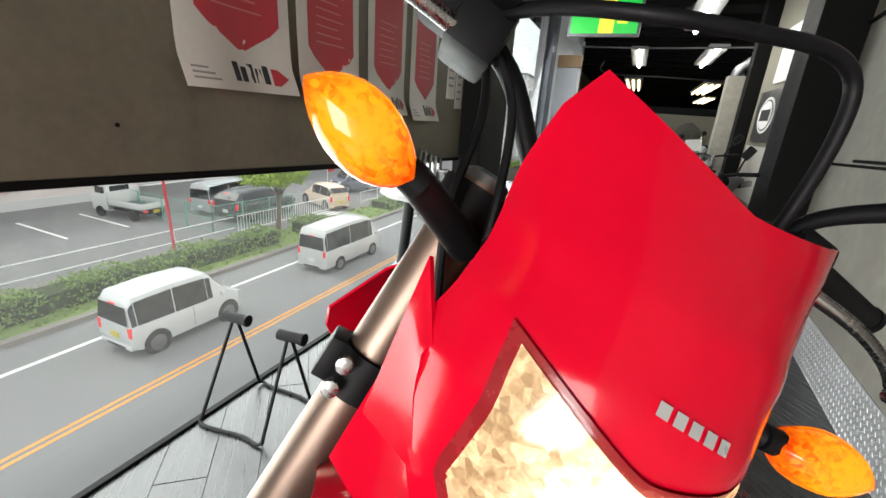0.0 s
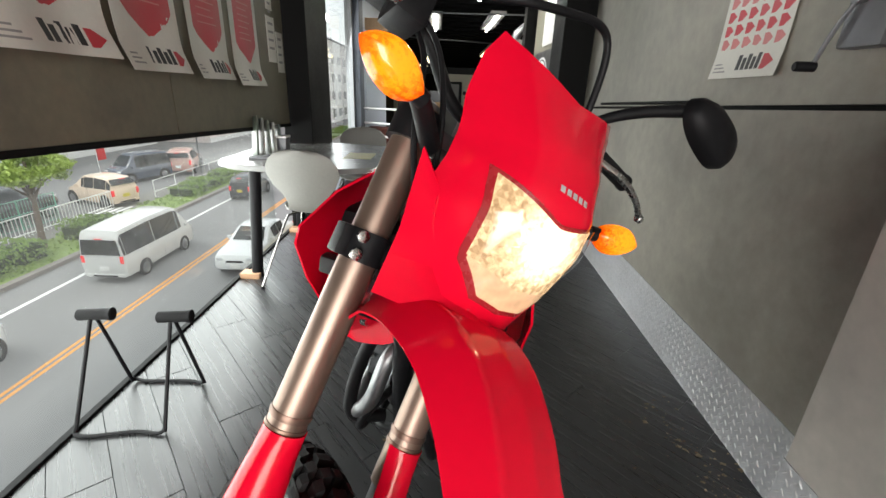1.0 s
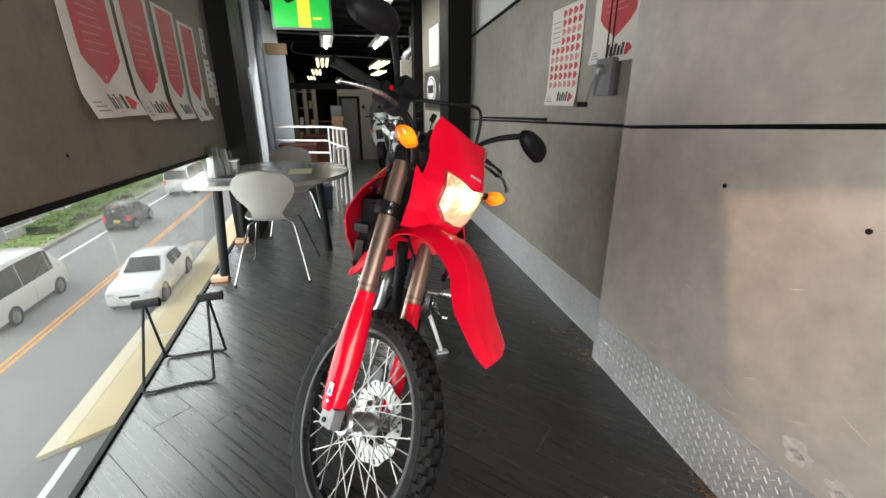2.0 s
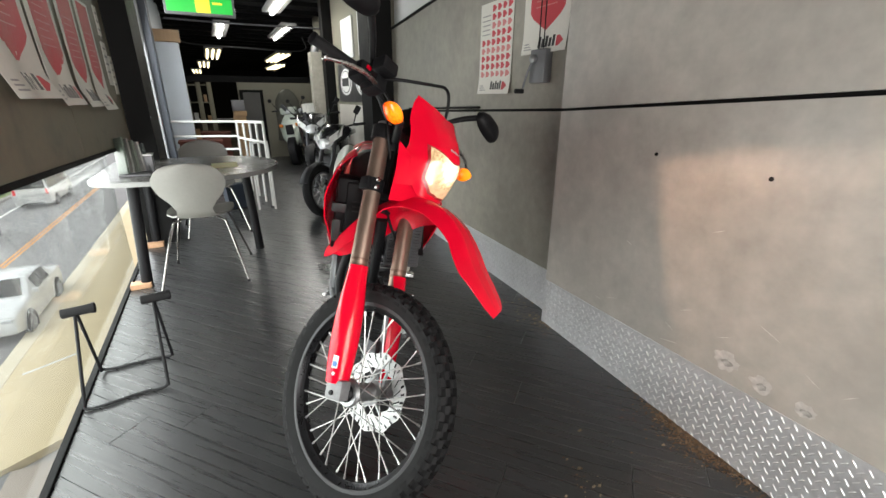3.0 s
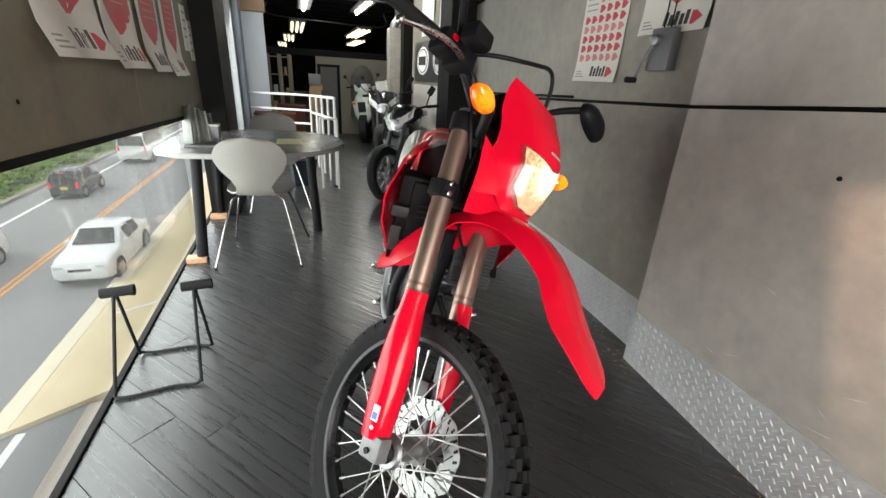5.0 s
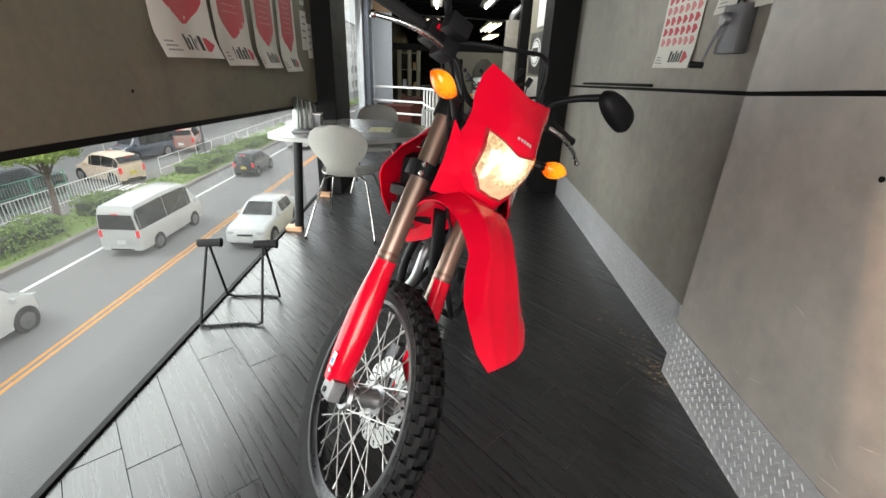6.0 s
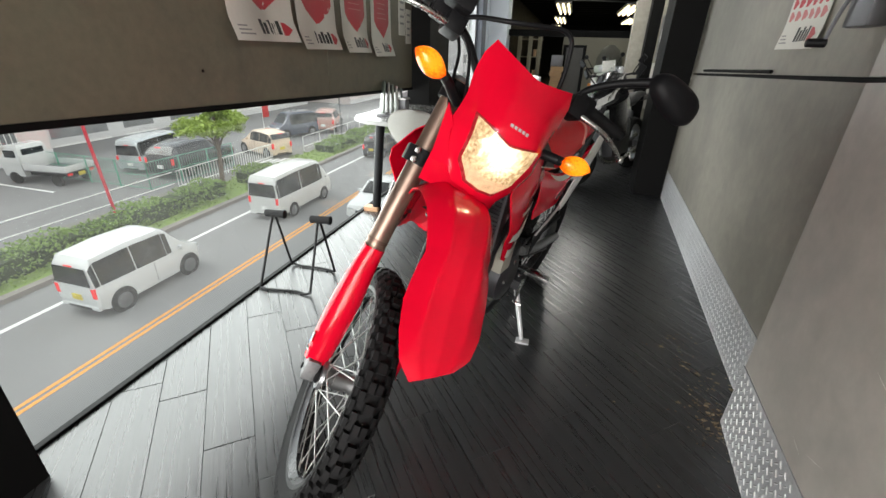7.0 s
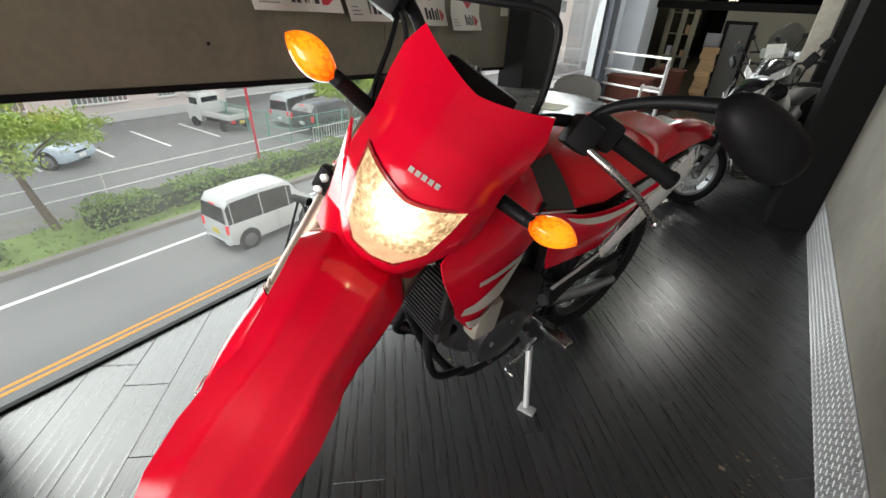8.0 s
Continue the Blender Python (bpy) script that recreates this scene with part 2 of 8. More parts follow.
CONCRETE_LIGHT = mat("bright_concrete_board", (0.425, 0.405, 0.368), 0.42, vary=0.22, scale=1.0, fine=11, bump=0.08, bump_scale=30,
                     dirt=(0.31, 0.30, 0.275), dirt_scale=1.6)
BOARD = mat("dark_olive_board", (0.180, 0.166, 0.118), 0.6, vary=0.18, scale=1.6, fine=30, bump=0.06,
            dirt=(0.10, 0.092, 0.075), dirt_scale=3.0)
PLANK = mat("dark_wood_floor", (0.0235, 0.0245, 0.0250), 0.31, spec=0.78, vary=0.34, scale=1.3, fine=3.2, bump=0.19, bump_scale=2.6,
            stretch=(1.0, 34.0, 20.0), per_piece=0.30, rough_vary=0.13, dirt=(0.022, 0.023, 0.024), dirt_scale=2.2)
STUD = mat("tread_lozenge", (0.60, 0.605, 0.61), 0.45, 0.6, vary=0.12, scale=6)
TREAD = mat("tread_plate", (0.56, 0.57, 0.585), 0.45, 0.55, vary=0.22, scale=4, fine=40, bump=0.06)
BLACKWALL = mat("black_paint", (0.0055, 0.0055, 0.0055), 0.6, spec=0.12, vary=0.25, scale=4)
DARKCEIL = mat("dark_ceiling", (0.016, 0.016, 0.017), 0.8, vary=0.3, scale=3)
OLIVE = mat("olive_plaster", (0.20, 0.19, 0.145), 0.7, vary=0.15, scale=2, bump=0.08)
WHITEPAINT = mat("white_paint", (0.72, 0.72, 0.70), 0.45, vary=0.06, scale=3)
TABLETOP = mat("grey_laminate", (0.19, 0.19, 0.182), 0.24, vary=0.06, scale=3, rough_vary=0.05)
CHAIRSHELL = mat("grey_white_plywood", (0.185, 0.18, 0.163), 0.45, vary=0.08, scale=4)
CHROME = mat("chrome", (0.42, 0.40, 0.38), 0.2, 1.0, vary=0.1)
PAPER = mat("paper", (0.70, 0.69, 0.63), 0.65, vary=0.05, scale=5)
REDPRINT = mat("red_print", (0.52, 0.045, 0.06), 0.55, vary=0.06)
PINKPRINT = mat("pink_print", (0.60, 0.20, 0.20), 0.55, vary=0.08)
INK = mat("black_ink", (0.025, 0.025, 0.025), 0.55, vary=0.1)
GREYINK = mat("grey_ink", (0.30, 0.30, 0.29), 0.6, vary=0.1)
WOODBLOCK = mat("pale_wood", (0.44, 0.26, 0.15), 0.6, vary=0.2, stretch=(1, 8, 8), bump=0.1)
ASPHALT = mat("asphalt", (0.20, 0.20, 0.20), 0.85, vary=0.14, scale=0.35, fine=30, bump=0.2, bump_scale=60,
              dirt=(0.155, 0.155, 0.155), dirt_scale=0.12)
LOT = mat("parking_asphalt", (0.155, 0.155, 0.155), 0.85, vary=0.15, scale=0.3, fine=20, bump=0.2)
WHITELINE = mat("white_road_paint", (0.72, 0.72, 0.70), 0.7, vary=0.12, scale=3)
ORANGELINE = mat("orange_road_paint", (0.70, 0.30, 0.05), 0.7, vary=0.12, scale=3)
KERB = mat("kerb_stone", (0.22, 0.20, 0.18), 0.8, vary=0.2, scale=2, bump=0.2)
PAVING = mat("beige_paving", (0.62, 0.51, 0.32), 0.8, vary=0.1, scale=1.0, bump=0.1)
CREAMKERB = mat("cream_kerb_paint", (0.66, 0.59, 0.44), 0.8, vary=0.12, scale=2, bump=0.1)
WARMPAVE = mat("brownish_paving", (0.36, 0.31, 0.265), 0.8, vary=0.15, scale=0.8, bump=0.1)
GREYPAVE = mat("grey_paving", (0.30, 0.28, 0.26), 0.8, vary=0.15, scale=1.0, bump=0.1)
FARWAY = mat("worn_far_footway", (0.17, 0.165, 0.15), 0.85, vary=0.25, scale=0.8, dirt=(0.10, 0.12, 0.06), dirt_scale=0.7)
GRASS = mat("grass_ground", (0.17, 0.25, 0.06), 0.9, vary=0.35, scale=1.2, fine=12)
LEAF = mat("hedge_leaf", (0.17, 0.27, 0.055), 0.6, vary=0.45, scale=2.5, fine=25)
LEAF2 = mat("tree_leaf", (0.30, 0.40, 0.075), 0.6, vary=0.4, scale=1.5, fine=20)
BARK = mat("bark", (0.13, 0.095, 0.07), 0.85, vary=0.3, scale=8, bump=0.4)
PINKWALL = mat("pale_pink_render", (0.60, 0.53, 0.51), 0.8, vary=0.07, scale=0.5)
GREYWALL = mat("grey_render", (0.52, 0.52, 0.52), 0.8, vary=0.1, scale=0.4)
SCREEN_GREEN = mat("green_sign", (0.02, 0.36, 0.03), 0.4, vary=0.05, emit=0.34, emit_colour=(0.01, 0.50, 0.07))
SIGN_YELLOW = mat("yellow_sign_patch", (0.6, 0.55, 0.03), 0.4, vary=0.05, emit=0.36, emit_colour=(0.80, 0.68, 0.05))
TUBE = glow("fluorescent_tube", (1.0, 0.98, 0.92), 6.0)
WARMTUBE = glow("warm_lamp", (1.0, 0.86, 0.50), 1.6)


# ---- mesh helpers ----
def part(name, bm, material, parent=None, label="", smooth=True, base=None, category="", kind="", group=""):
    """Links a bmesh as one mesh object; with a parent its points are taken from the thing's base."""
    root = parent
    while root is not None and root.parent is not None:
        root = root.parent
    off = root.location.copy() if root is not None else Vector(base or (0, 0, 0))
    if off.length:
        bmesh.ops.translate(bm, verts=bm.verts, vec=-off)
    bmesh.ops.recalc_face_normals(bm, faces=bm.faces)
    me = bpy.data.meshes.new(name)
    bm.to_mesh(me)
    bm.free()
    if smooth:
        me.shade_smooth()
        me.set_sharp_from_angle(angle=radians(38))
    me.materials.append(material)
    ob = new(name, me)
    if parent is not None:
        ob.parent = parent
    elif base:
        ob.location = base
    return tagged(ob, label, category, group, kind)


def thing(name, at, label, category, group=""):
    ob = new(name)
    ob.location = at
    ob.empty_display_size = 0.1
    return tagged(ob, label, category, group)


def box(bm, lo, hi, bevel=0.0, m=None):
    lo, hi = Vector(lo), Vector(hi)
    t = Matrix.LocRotScale((lo + hi) / 2, None, hi - lo)
    r = bmesh.ops.create_cube(bm, size=1, matrix=t)
    vs = r["verts"]
    if bevel:
        es = list({e for v in vs for e in v.link_edges})
        r2 = bmesh.ops.bevel(bm, geom=es, offset=bevel, segments=2, affect="EDGES", profile=0.6)
        vs = list({v for f in r2["faces"] for v in f.verts} | {v for v in vs if v.is_valid})
    if m is not None:
        bmesh.ops.transform(bm, matrix=m, verts=vs)
    return vs


def boxed(lo, hi, bevel=0.0, m=None):
    bm = bmesh.new()
    box(bm, lo, hi, bevel, m)
    return bm


def smooth_path(pts, n=6):
    pts = [Vector(p) for p in pts]
    if len(pts) < 3:
        return pts
    ext = [2 * pts[0] - pts[1]] + pts + [2 * pts[-1] - pts[-2]]
    out = []
    for i in range(1, len(ext) - 2):
        a, b, c, d = ext[i - 1:i + 3]
        for j in range(n):
            t = j / n
            out.append(0.5 * ((2 * b) + (c - a) * t + (2 * a - 5 * b + 4 * c - d) * t * t + (3 * b - a - 3 * c + d) * t ** 3))
    out.append(pts[-1])
    return out


def tube(bm, pts, radius, segs=10, n=6, caps=True):
    """A round tube along a smooth path; radius may be a pair (start, end)."""
    path = smooth_path(pts, n)
    r0, r1 = radius if isinstance(radius, tuple) else (radius, radius)
    rings, side = [], None
    for i, p in enumerate(path):
        d = (path[min(i + 1, len(path) - 1)] - path[max(i - 1, 0)]).normalized()
        if side is None:
            side = d.orthogonal().normalized()
        side = (side - d * side.dot(d)).normalized()
        up = d.cross(side)
        rr = r0 + (r1 - r0) * i / max(1, len(path) - 1)
        rings.append([bm.verts.new(p + (side * math.cos(a) + up * math.sin(a)) * rr)
                      for a in (2 * math.pi * j / segs for j in range(segs))])
    for a, b in zip(rings, rings[1:]):
        for j in range(segs):
            bm.faces.new((a[j], a[(j + 1) % segs], b[(j + 1) % segs], b[j]))
    if caps:
        bm.faces.new(rings[0][::-1])
        bm.faces.new(rings[-1])
    return bm


def tubed(pts, radius, segs=10, n=6):
    return tube(bmesh.new(), pts, radius, segs, n)


def lathe(profile, centre, axis, segs=48, closed=False):
    """Turns (distance along axis, radius) pairs round the axis."""
    bm = bmesh.new()
    axis = Vector(axis).normalized()
    s = axis.orthogonal().normalized()
    u = axis.cross(s)
    c = Vector(centre)
    rings = []
    for h, r in profile:
        rings.append([bm.verts.new(c + axis * h + (s * math.cos(a) + u * math.sin(a)) * r)
                      for a in (2 * math.pi * j / segs for j in range(segs))])
    pairs = list(zip(rings, rings[1:])) + ([(rings[-1], rings[0])] if closed else [])
    for a, b in pairs:
        for j in range(segs):
            bm.faces.new((a[j], a[(j + 1) % segs], b[(j + 1) % segs], b[j]))
    if not closed:
        bm.faces.new(rings[0][::-1])
        bm.faces.new(rings[-1])
    return bm


def sheet(points, thick, normal=None):
    """A rows x columns grid of points made into a skin of the given thickness."""
    bm = bmesh.new()
    g = [[bm.verts.new(p) for p in row] for row in points]
    for a, b in zip(g, g[1:]):
        for j in range(len(a) - 1):
            bm.faces.new((a[j], a[j + 1], b[j + 1], b[j]))
    if thick:
        bmesh.ops.recalc_face_normals(bm, faces=bm.faces)
        bmesh.ops.solidify(bm, geom=bm.faces[:], thickness=thick)
    return bm


def loft(rings, caps=True):
    bm = bmesh.new()
    rs = [[bm.verts.new(p) for p in ring] for ring in rings]
    n = len(rs[0])
    for a, b in zip(rs, rs[1:]):
        for j in range(n):
            bm.faces.new((a[j], a[(j + 1) % n], b[(j + 1) % n], b[j]))
    if caps:
        bm.faces.new(rs[0][::-1])
        bm.faces.new(rs[-1])
    return bm


def slab(outline, place, thick):
    """A flat outline of (u, v) points; place(u, v, w) gives the point w metres off the face."""
    bm = bmesh.new()
    top = [bm.verts.new(place(u, v, thick)) for u, v in outline]
    bot = [bm.verts.new(place(u, v, 0)) for u, v in outline]
    bm.faces.new(top)
    bm.faces.new(bot[::-1])
    n = len(outline)
    for i in range(n):
        bm.faces.new((bot[i], bot[(i + 1) % n], top[(i + 1) % n], top[i]))
    return bm


def structure(name, bm, material, label, smooth=False, category="structure"):
    return part(name, bm, material, None, label, smooth, None, category, "structure")

# ---- the showroom ----
CEIL = 2.75
# the far part of the side wall leans away from the window line
WALL_FAR = lambda y: 1.545 + 0.062 * (y - 1.72)
WALL_NEAR = lambda y: 1.315 + 0.0825 * y
floor_slab = structure("floor", boxed((-0.735, -2.2, -0.30), (4.2, 30.0, -0.012)), BLACKWALL, "dark subfloor slab of the upper showroom")
structure("ceiling", boxed((-1.3, -2.2, CEIL), (4.2, 30.0, CEIL + 0.25)), DARKCEIL, "dark painted ceiling with black joists")
bm = bmesh.new()
for i in range(36):
    box(bm, (-1.2, 1.2 + i * 0.8, CEIL - 0.07), (4.1, 1.28 + i * 0.8, CEIL + 0.01))
structure("ceiling_joists", bm, BLACKWALL, "row of black steel joists under the ceiling")


# near board: lower and upper panel with a recessed joint
NZ = lambda y: 1.165 + 0.058 * (1.72 - y)


def wall_near_panel(name, lo, hi, material, label, inset=0.0, y1=1.72):
    rings = []
    for z in (lo, hi):
        rings.append([(WALL_NEAR(-2.2) + inset, -2.2, z(-2.2)), (WALL_NEAR(y1) + inset, y1, z(y1)), (1.9, y1, z(y1)), (1.9, -2.2, z(-2.2))])
    return structure(name, loft(rings), material, label)


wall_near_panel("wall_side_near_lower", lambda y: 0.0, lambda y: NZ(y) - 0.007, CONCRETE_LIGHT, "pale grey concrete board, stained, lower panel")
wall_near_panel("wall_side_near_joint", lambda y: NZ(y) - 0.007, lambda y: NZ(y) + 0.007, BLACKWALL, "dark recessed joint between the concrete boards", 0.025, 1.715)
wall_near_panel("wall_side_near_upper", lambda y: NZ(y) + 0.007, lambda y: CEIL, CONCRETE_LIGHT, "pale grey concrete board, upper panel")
GZ = lambda y: 1.165 - 0.030 * (y - 1.72)


def wall_far_panel(name, lo, hi, y0, y1, material, label, inset=0.0):
    rings = []
    for z in (lo, hi):
        rings.append([(WALL_FAR(y0) + inset, y0, z(y0)), (WALL_FAR(y1) + inset, y1, z(y1)), (2.1, y1, z(y1)), (2.1, y0, z(y0))])
    return structure(name, loft(rings), material, label)


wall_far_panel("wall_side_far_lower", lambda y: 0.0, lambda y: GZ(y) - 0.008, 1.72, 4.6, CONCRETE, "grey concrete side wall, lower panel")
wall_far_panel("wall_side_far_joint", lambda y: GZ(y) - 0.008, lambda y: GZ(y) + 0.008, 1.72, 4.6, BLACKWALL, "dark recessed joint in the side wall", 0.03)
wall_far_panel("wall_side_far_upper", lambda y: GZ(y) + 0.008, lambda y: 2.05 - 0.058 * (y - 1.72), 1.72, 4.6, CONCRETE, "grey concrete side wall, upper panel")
wall_far_panel("wall_side_far_top", lambda y: 2.05 - 0.058 * (y - 1.72), lambda y: CEIL, 1.72, 4.6, WHITEPAINT, "white painted wall above the concrete", 0.03)
bm = tubed([(WALL_FAR(1.74) - 0.012, 1.74, 2.045), (WALL_FAR(4.6) - 0.012, 4.6, 1.882)], 0.012, 8)
structure("trim_wall_top", bm, BLACKWALL, "thin black edge strip on top of the concrete")
bm = tubed([(WALL_FAR(2.68) - 0.012, 2.68, GZ(2.68) + 0.02), (WALL_FAR(4.1) - 0.012, 4.1, GZ(4.1) + 0.025)], 0.008, 8)
structure("trim_wall_rod", bm, BLACKWALL, "thin dark rod along the wall joint")


# tread plate kick boards
def tread_board(name, fx, y0, y1, hy):
    """Plate whose top edge follows hy(y), with raised bars set on the slant, two ways in turn."""
    rings = [[(fx(y) - 0.004, y, 0.0), (fx(y) - 0.001, y, 0.0), (fx(y) - 0.001, y, hy(y)), (fx(y) - 0.004, y, hy(y))] for y in (y0, y1)]
    structure(name, loft(rings), TREAD, "aluminium tread plate along the wall foot")
    verts, faces = [], []
    run = math.hypot(1, (fx(y1) - fx(y0)) / (y1 - y0))
    step = 0.0358
    for j in range(int((y1 - y0) / step)):
        for i in range(int(hy(y0) / 0.0342) + 1):
            for dy, dz, lean, up in ((0.25, 0.25, 1, 0.0026), (0.75, 0.75, -1, 0.0012)):
                cy, cz = y0 + (j + dy) * step, (i + dz) * 0.0342
                if cz > hy(cy) - 0.012:
                    continue
                k = len(verts)
                for along, across, w in ((-0.0122, 0, 0.0), (-0.008, 0.0030, 0.0), (0.008, 0.0030, 0.0), (0.0122, 0, 0.0), (0.008, -0.0030, 0.0), (-0.008, -0.0030, 0.0), (-0.0075, 0, up), (0.0075, 0, up)):
                    y = cy + (along * 0.66 - across * 0.75 * lean) / run
                    verts.append((fx(y) - 0.0042 - w, y, cz + along * 0.75 * lean + across * 0.66))
                faces += [(k, k + 1, k + 6), (k + 1, k + 2, k + 7, k + 6), (k + 2, k + 3, k + 7), (k + 3, k + 4, k + 7), (k + 4, k + 5, k + 6, k + 7), (k + 5, k, k + 6)]
    me = bpy.data.meshes.new(name + "_studs")
    me.from_pydata(verts, [], faces)
    me.materials.append(STUD)
    ob = new("tread_studs", me)
    tagged(ob, "raised slanting bars of the aluminium tread plate", "tread plate", kind="stuff")


tread_board("baseboard_near", WALL_NEAR, -0.9, 1.72, lambda y: 0.262 + 0.030 * (1.72 - y))
tread_board("baseboard_far", WALL_FAR, 1.725, 4.58, lambda y: 0.262)
structure("baseboard_end", boxed((WALL_NEAR(1.72) - 0.004, 1.7205, 0.0), (WALL_FAR(1.72) + 0.02, 1.7235, 0.262)), TREAD, "short tread plate return at the wall corner")

# pillars and the wall beyond
structure("pillar_side", boxed((1.47, 4.6, 0.0), (1.72, 4.95, CEIL), 0.006), BLACKWALL, "black painted steel pillar")
structure("wall_side_hall", boxed((1.80, 4.95, 0.0), (1.95, 7.30, CEIL)), OLIVE, "grey olive wall of the deeper hall")
structure("wall_side_recess", boxed((2.10, 7.30, 0.0), (2.25, 10.0, CEIL)), OLIVE, "grey olive wall of the recess behind the pillar")
structure("wall_side_return", boxed((1.95, 7.15, 0.0), (2.25, 7.30, CEIL)), OLIVE, "short return wall of the recess")
structure("pillar_hall", boxed((1.66, 7.32, 0.0), (1.88, 7.52, CEIL), 0.006), BLACKWALL, "black steel pillar in the deeper hall")
structure("duct_hall", boxed((1.49, 7.56, 0.0), (1.68, 7.76, 1.90), 0.01), CONCRETE, "pale grey boxed duct on the wall")
structure("wall_side_rear", boxed((4.0, 10.0, 0.0), (4.2, 30.0, CEIL)), BLACKWALL, "dark side wall at the back of the hall")
structure("wall_hall_end", boxed((-1.2, 29.8, 0.0), (4.2, 30.0, CEIL)), DARKCEIL, "dark end wall of the hall")
structure("partition", boxed((0.50, 10.0, 0.0), (4.0, 10.12, 1.50), 0.0), OLIVE, "olive plaster partition at the end of the aisle")
structure("partition_beam", boxed((-0.6, 10.0, 1.50), (4.0, 10.15, 1.62)), BLACKWALL, "dark beam over the partition")
structure("doorway_frame", boxed((0.52, 9.94, 0.0), (0.58, 10.0, 1.36), 0.004), BLACKWALL, "black frame of a doorway")
structure("doorway_frame_post", boxed((0.90, 9.94, 0.0), (0.96, 10.0, 1.36), 0.004), BLACKWALL, "black frame of a doorway")
structure("doorway_frame_head", boxed((0.58, 9.94, 1.31), (0.90, 10.0, 1.36), 0.004), BLACKWALL, "black frame of a doorway")
structure("door_1", boxed((0.58, 9.955, 0.0), (0.90, 9.985, 1.31), 0.004), mat("dim_grey_door", (0.07, 0.07, 0.065), 0.5), "dim grey door leaf, closed", category="door")

# wall behind the camera with a wide window
for lo, hi in (((-0.72, -2.2, 0), (1.9, -2.05, 0.45)), ((-0.72, -2.2, 2.45), (1.9, -2.05, CEIL)),
               ((-0.72, -2.2, 0.45), (-0.65, -2.05, 2.45)), ((1.35, -2.2, 0.45), (1.9, -2.05, 2.45))):
    structure("wall_back", boxed(lo, hi), CONCRETE, "grey concrete wall with a wide window opening")

# window side: dark board above a low strip window
BOT = lambda y: 0.992 - 0.036 * (y - 1.15)


def band(name, y0, y1):
    rings = []
    for x in (-0.66, -0.70):
        rings.append([(x, y0, BOT(y0)), (x, y1, BOT(y1)), (x, y1, CEIL), (x, y0, CEIL)])
    bmx = loft(rings)
    return structure(name, bmx, BOARD, "dark olive board over the low window")


band("wall_window_board_near", -2.2, 2.814)
band("wall_window_board_far", 2.822, 4.30)
structure("wall_window_board_back", boxed((-0.715, -2.2, 1.02), (-0.702, 4.3, CEIL)), BLACKWALL, "dark backing of the window board")
rings = []
for x in (-0.652, -0.735):
    rings.append([(x, -2.2, BOT(-2.2) - 0.022), (x, 4.3, BOT(4.3) - 0.022), (x, 4.3, BOT(4.3)), (x, -2.2, BOT(-2.2))])
structure("trim_board_edge", loft(rings), BLACKWALL, "black lower edge of the board")
structure("trim_floor_edge", boxed((-0.748, -2.2, -0.30), (-0.722, 4.5, 0.012), 0.003), BLACKWALL, "black strip along the floor edge under the window")
structure("window_1", boxed((-0.862, 0.88, -0.30), (-0.856, 4.34, 1.05)), PANE, "low strip window down to the floor", category="window").visible_shadow = False
structure("window_post", boxed((-0.80, 0.66, -0.3), (-0.60, 0.87, CEIL), 0.008), BLACKWALL, "black post at the end of the strip window")
structure("wall_window_side", boxed((-0.80, -2.2, 0.0), (-0.72, 0.66, 1.12)), BLACKWALL, "dark wall beside the window post")
# outer facade below the floor
structure("facade_below", boxed((-0.74, -2.2, -5.0), (-0.62, 30, -0.302)), GREYWALL, "grey outer wall under the showroom")

structure("pillar_window", boxed((-0.72, 4.34, 0.0), (-0.50, 4.98, CEIL), 0.006), BLACKWALL, "black painted steel pillar by the window")
# tall window beyond the pillar
structure("window_frame_jamb", boxed((-0.74, 6.93, 0.06), (-0.645, 7.0, CEIL), 0.006), ALLOY, "pale aluminium jamb of the tall window")
structure("window_frame_post", boxed((-0.74, 7.0, 0.0), (-0.565, 7.30, CEIL), 0.006), mat("blue_grey_frame", (0.06, 0.07, 0.09), 0.45, vary=0.1), "blue-grey metal window frame post")
structure("window_frame_sill", boxed((-0.74, 4.98, 0.0), (-0.64, 7.0, 0.06), 0.004), MATS["blue_grey_frame"], "blue-grey metal sill of the tall window")
structure("window_frame_bar", boxed((-0.72, 5.25, 0.06), (-0.66, 5.31, CEIL), 0.004), STEEL, "bright metal glazing bar")
structure("window_2", boxed((-0.70, 4.98, 0.06), (-0.694, 6.93, CEIL)), CLEARPANE, "tall window beside the stair", category="window").visible_shadow = False
structure("wall_hall_window_side", boxed((-0.74, 7.30, 0.0), (-0.60, 10.2, CEIL)), mat("pale_blue_panel", (0.52, 0.57, 0.62), 0.5, vary=0.08, scale=2), "pale blue panelled wall past the window")
structure("wall_blue_panel", boxed((-0.60, 7.70, 0.20), (-0.31, 7.76, 1.95), 0.004), MATS["pale_blue_panel"], "pale blue upright panel beside the stair")
structure("wall_hall_rear_side", boxed((-1.30, 10.2, 0.0), (-1.20, 30, CEIL)), BLACKWALL, "dark side wall at the back of the hall")
structure("wall_hall_step", boxed((-1.20, 10.2, 0.0), (-0.60, 10.3, CEIL)), BLACKWALL, "dark wall return behind the window panel")
structure("floor_hall", boxed((-1.30, 10.2, -0.30), (-0.736, 30.0, -0.004)), BLACKWALL, "dark floor at the back of the hall")
structure("trim_panel_top", boxed((-0.62, 7.67, 1.955), (-0.28, 7.79, 2.11), 0.006), mat("tan_wood", (0.34, 0.22, 0.12), 0.55, vary=0.2, stretch=(8, 1, 1)), "tan wooden box beam over the blue panel")

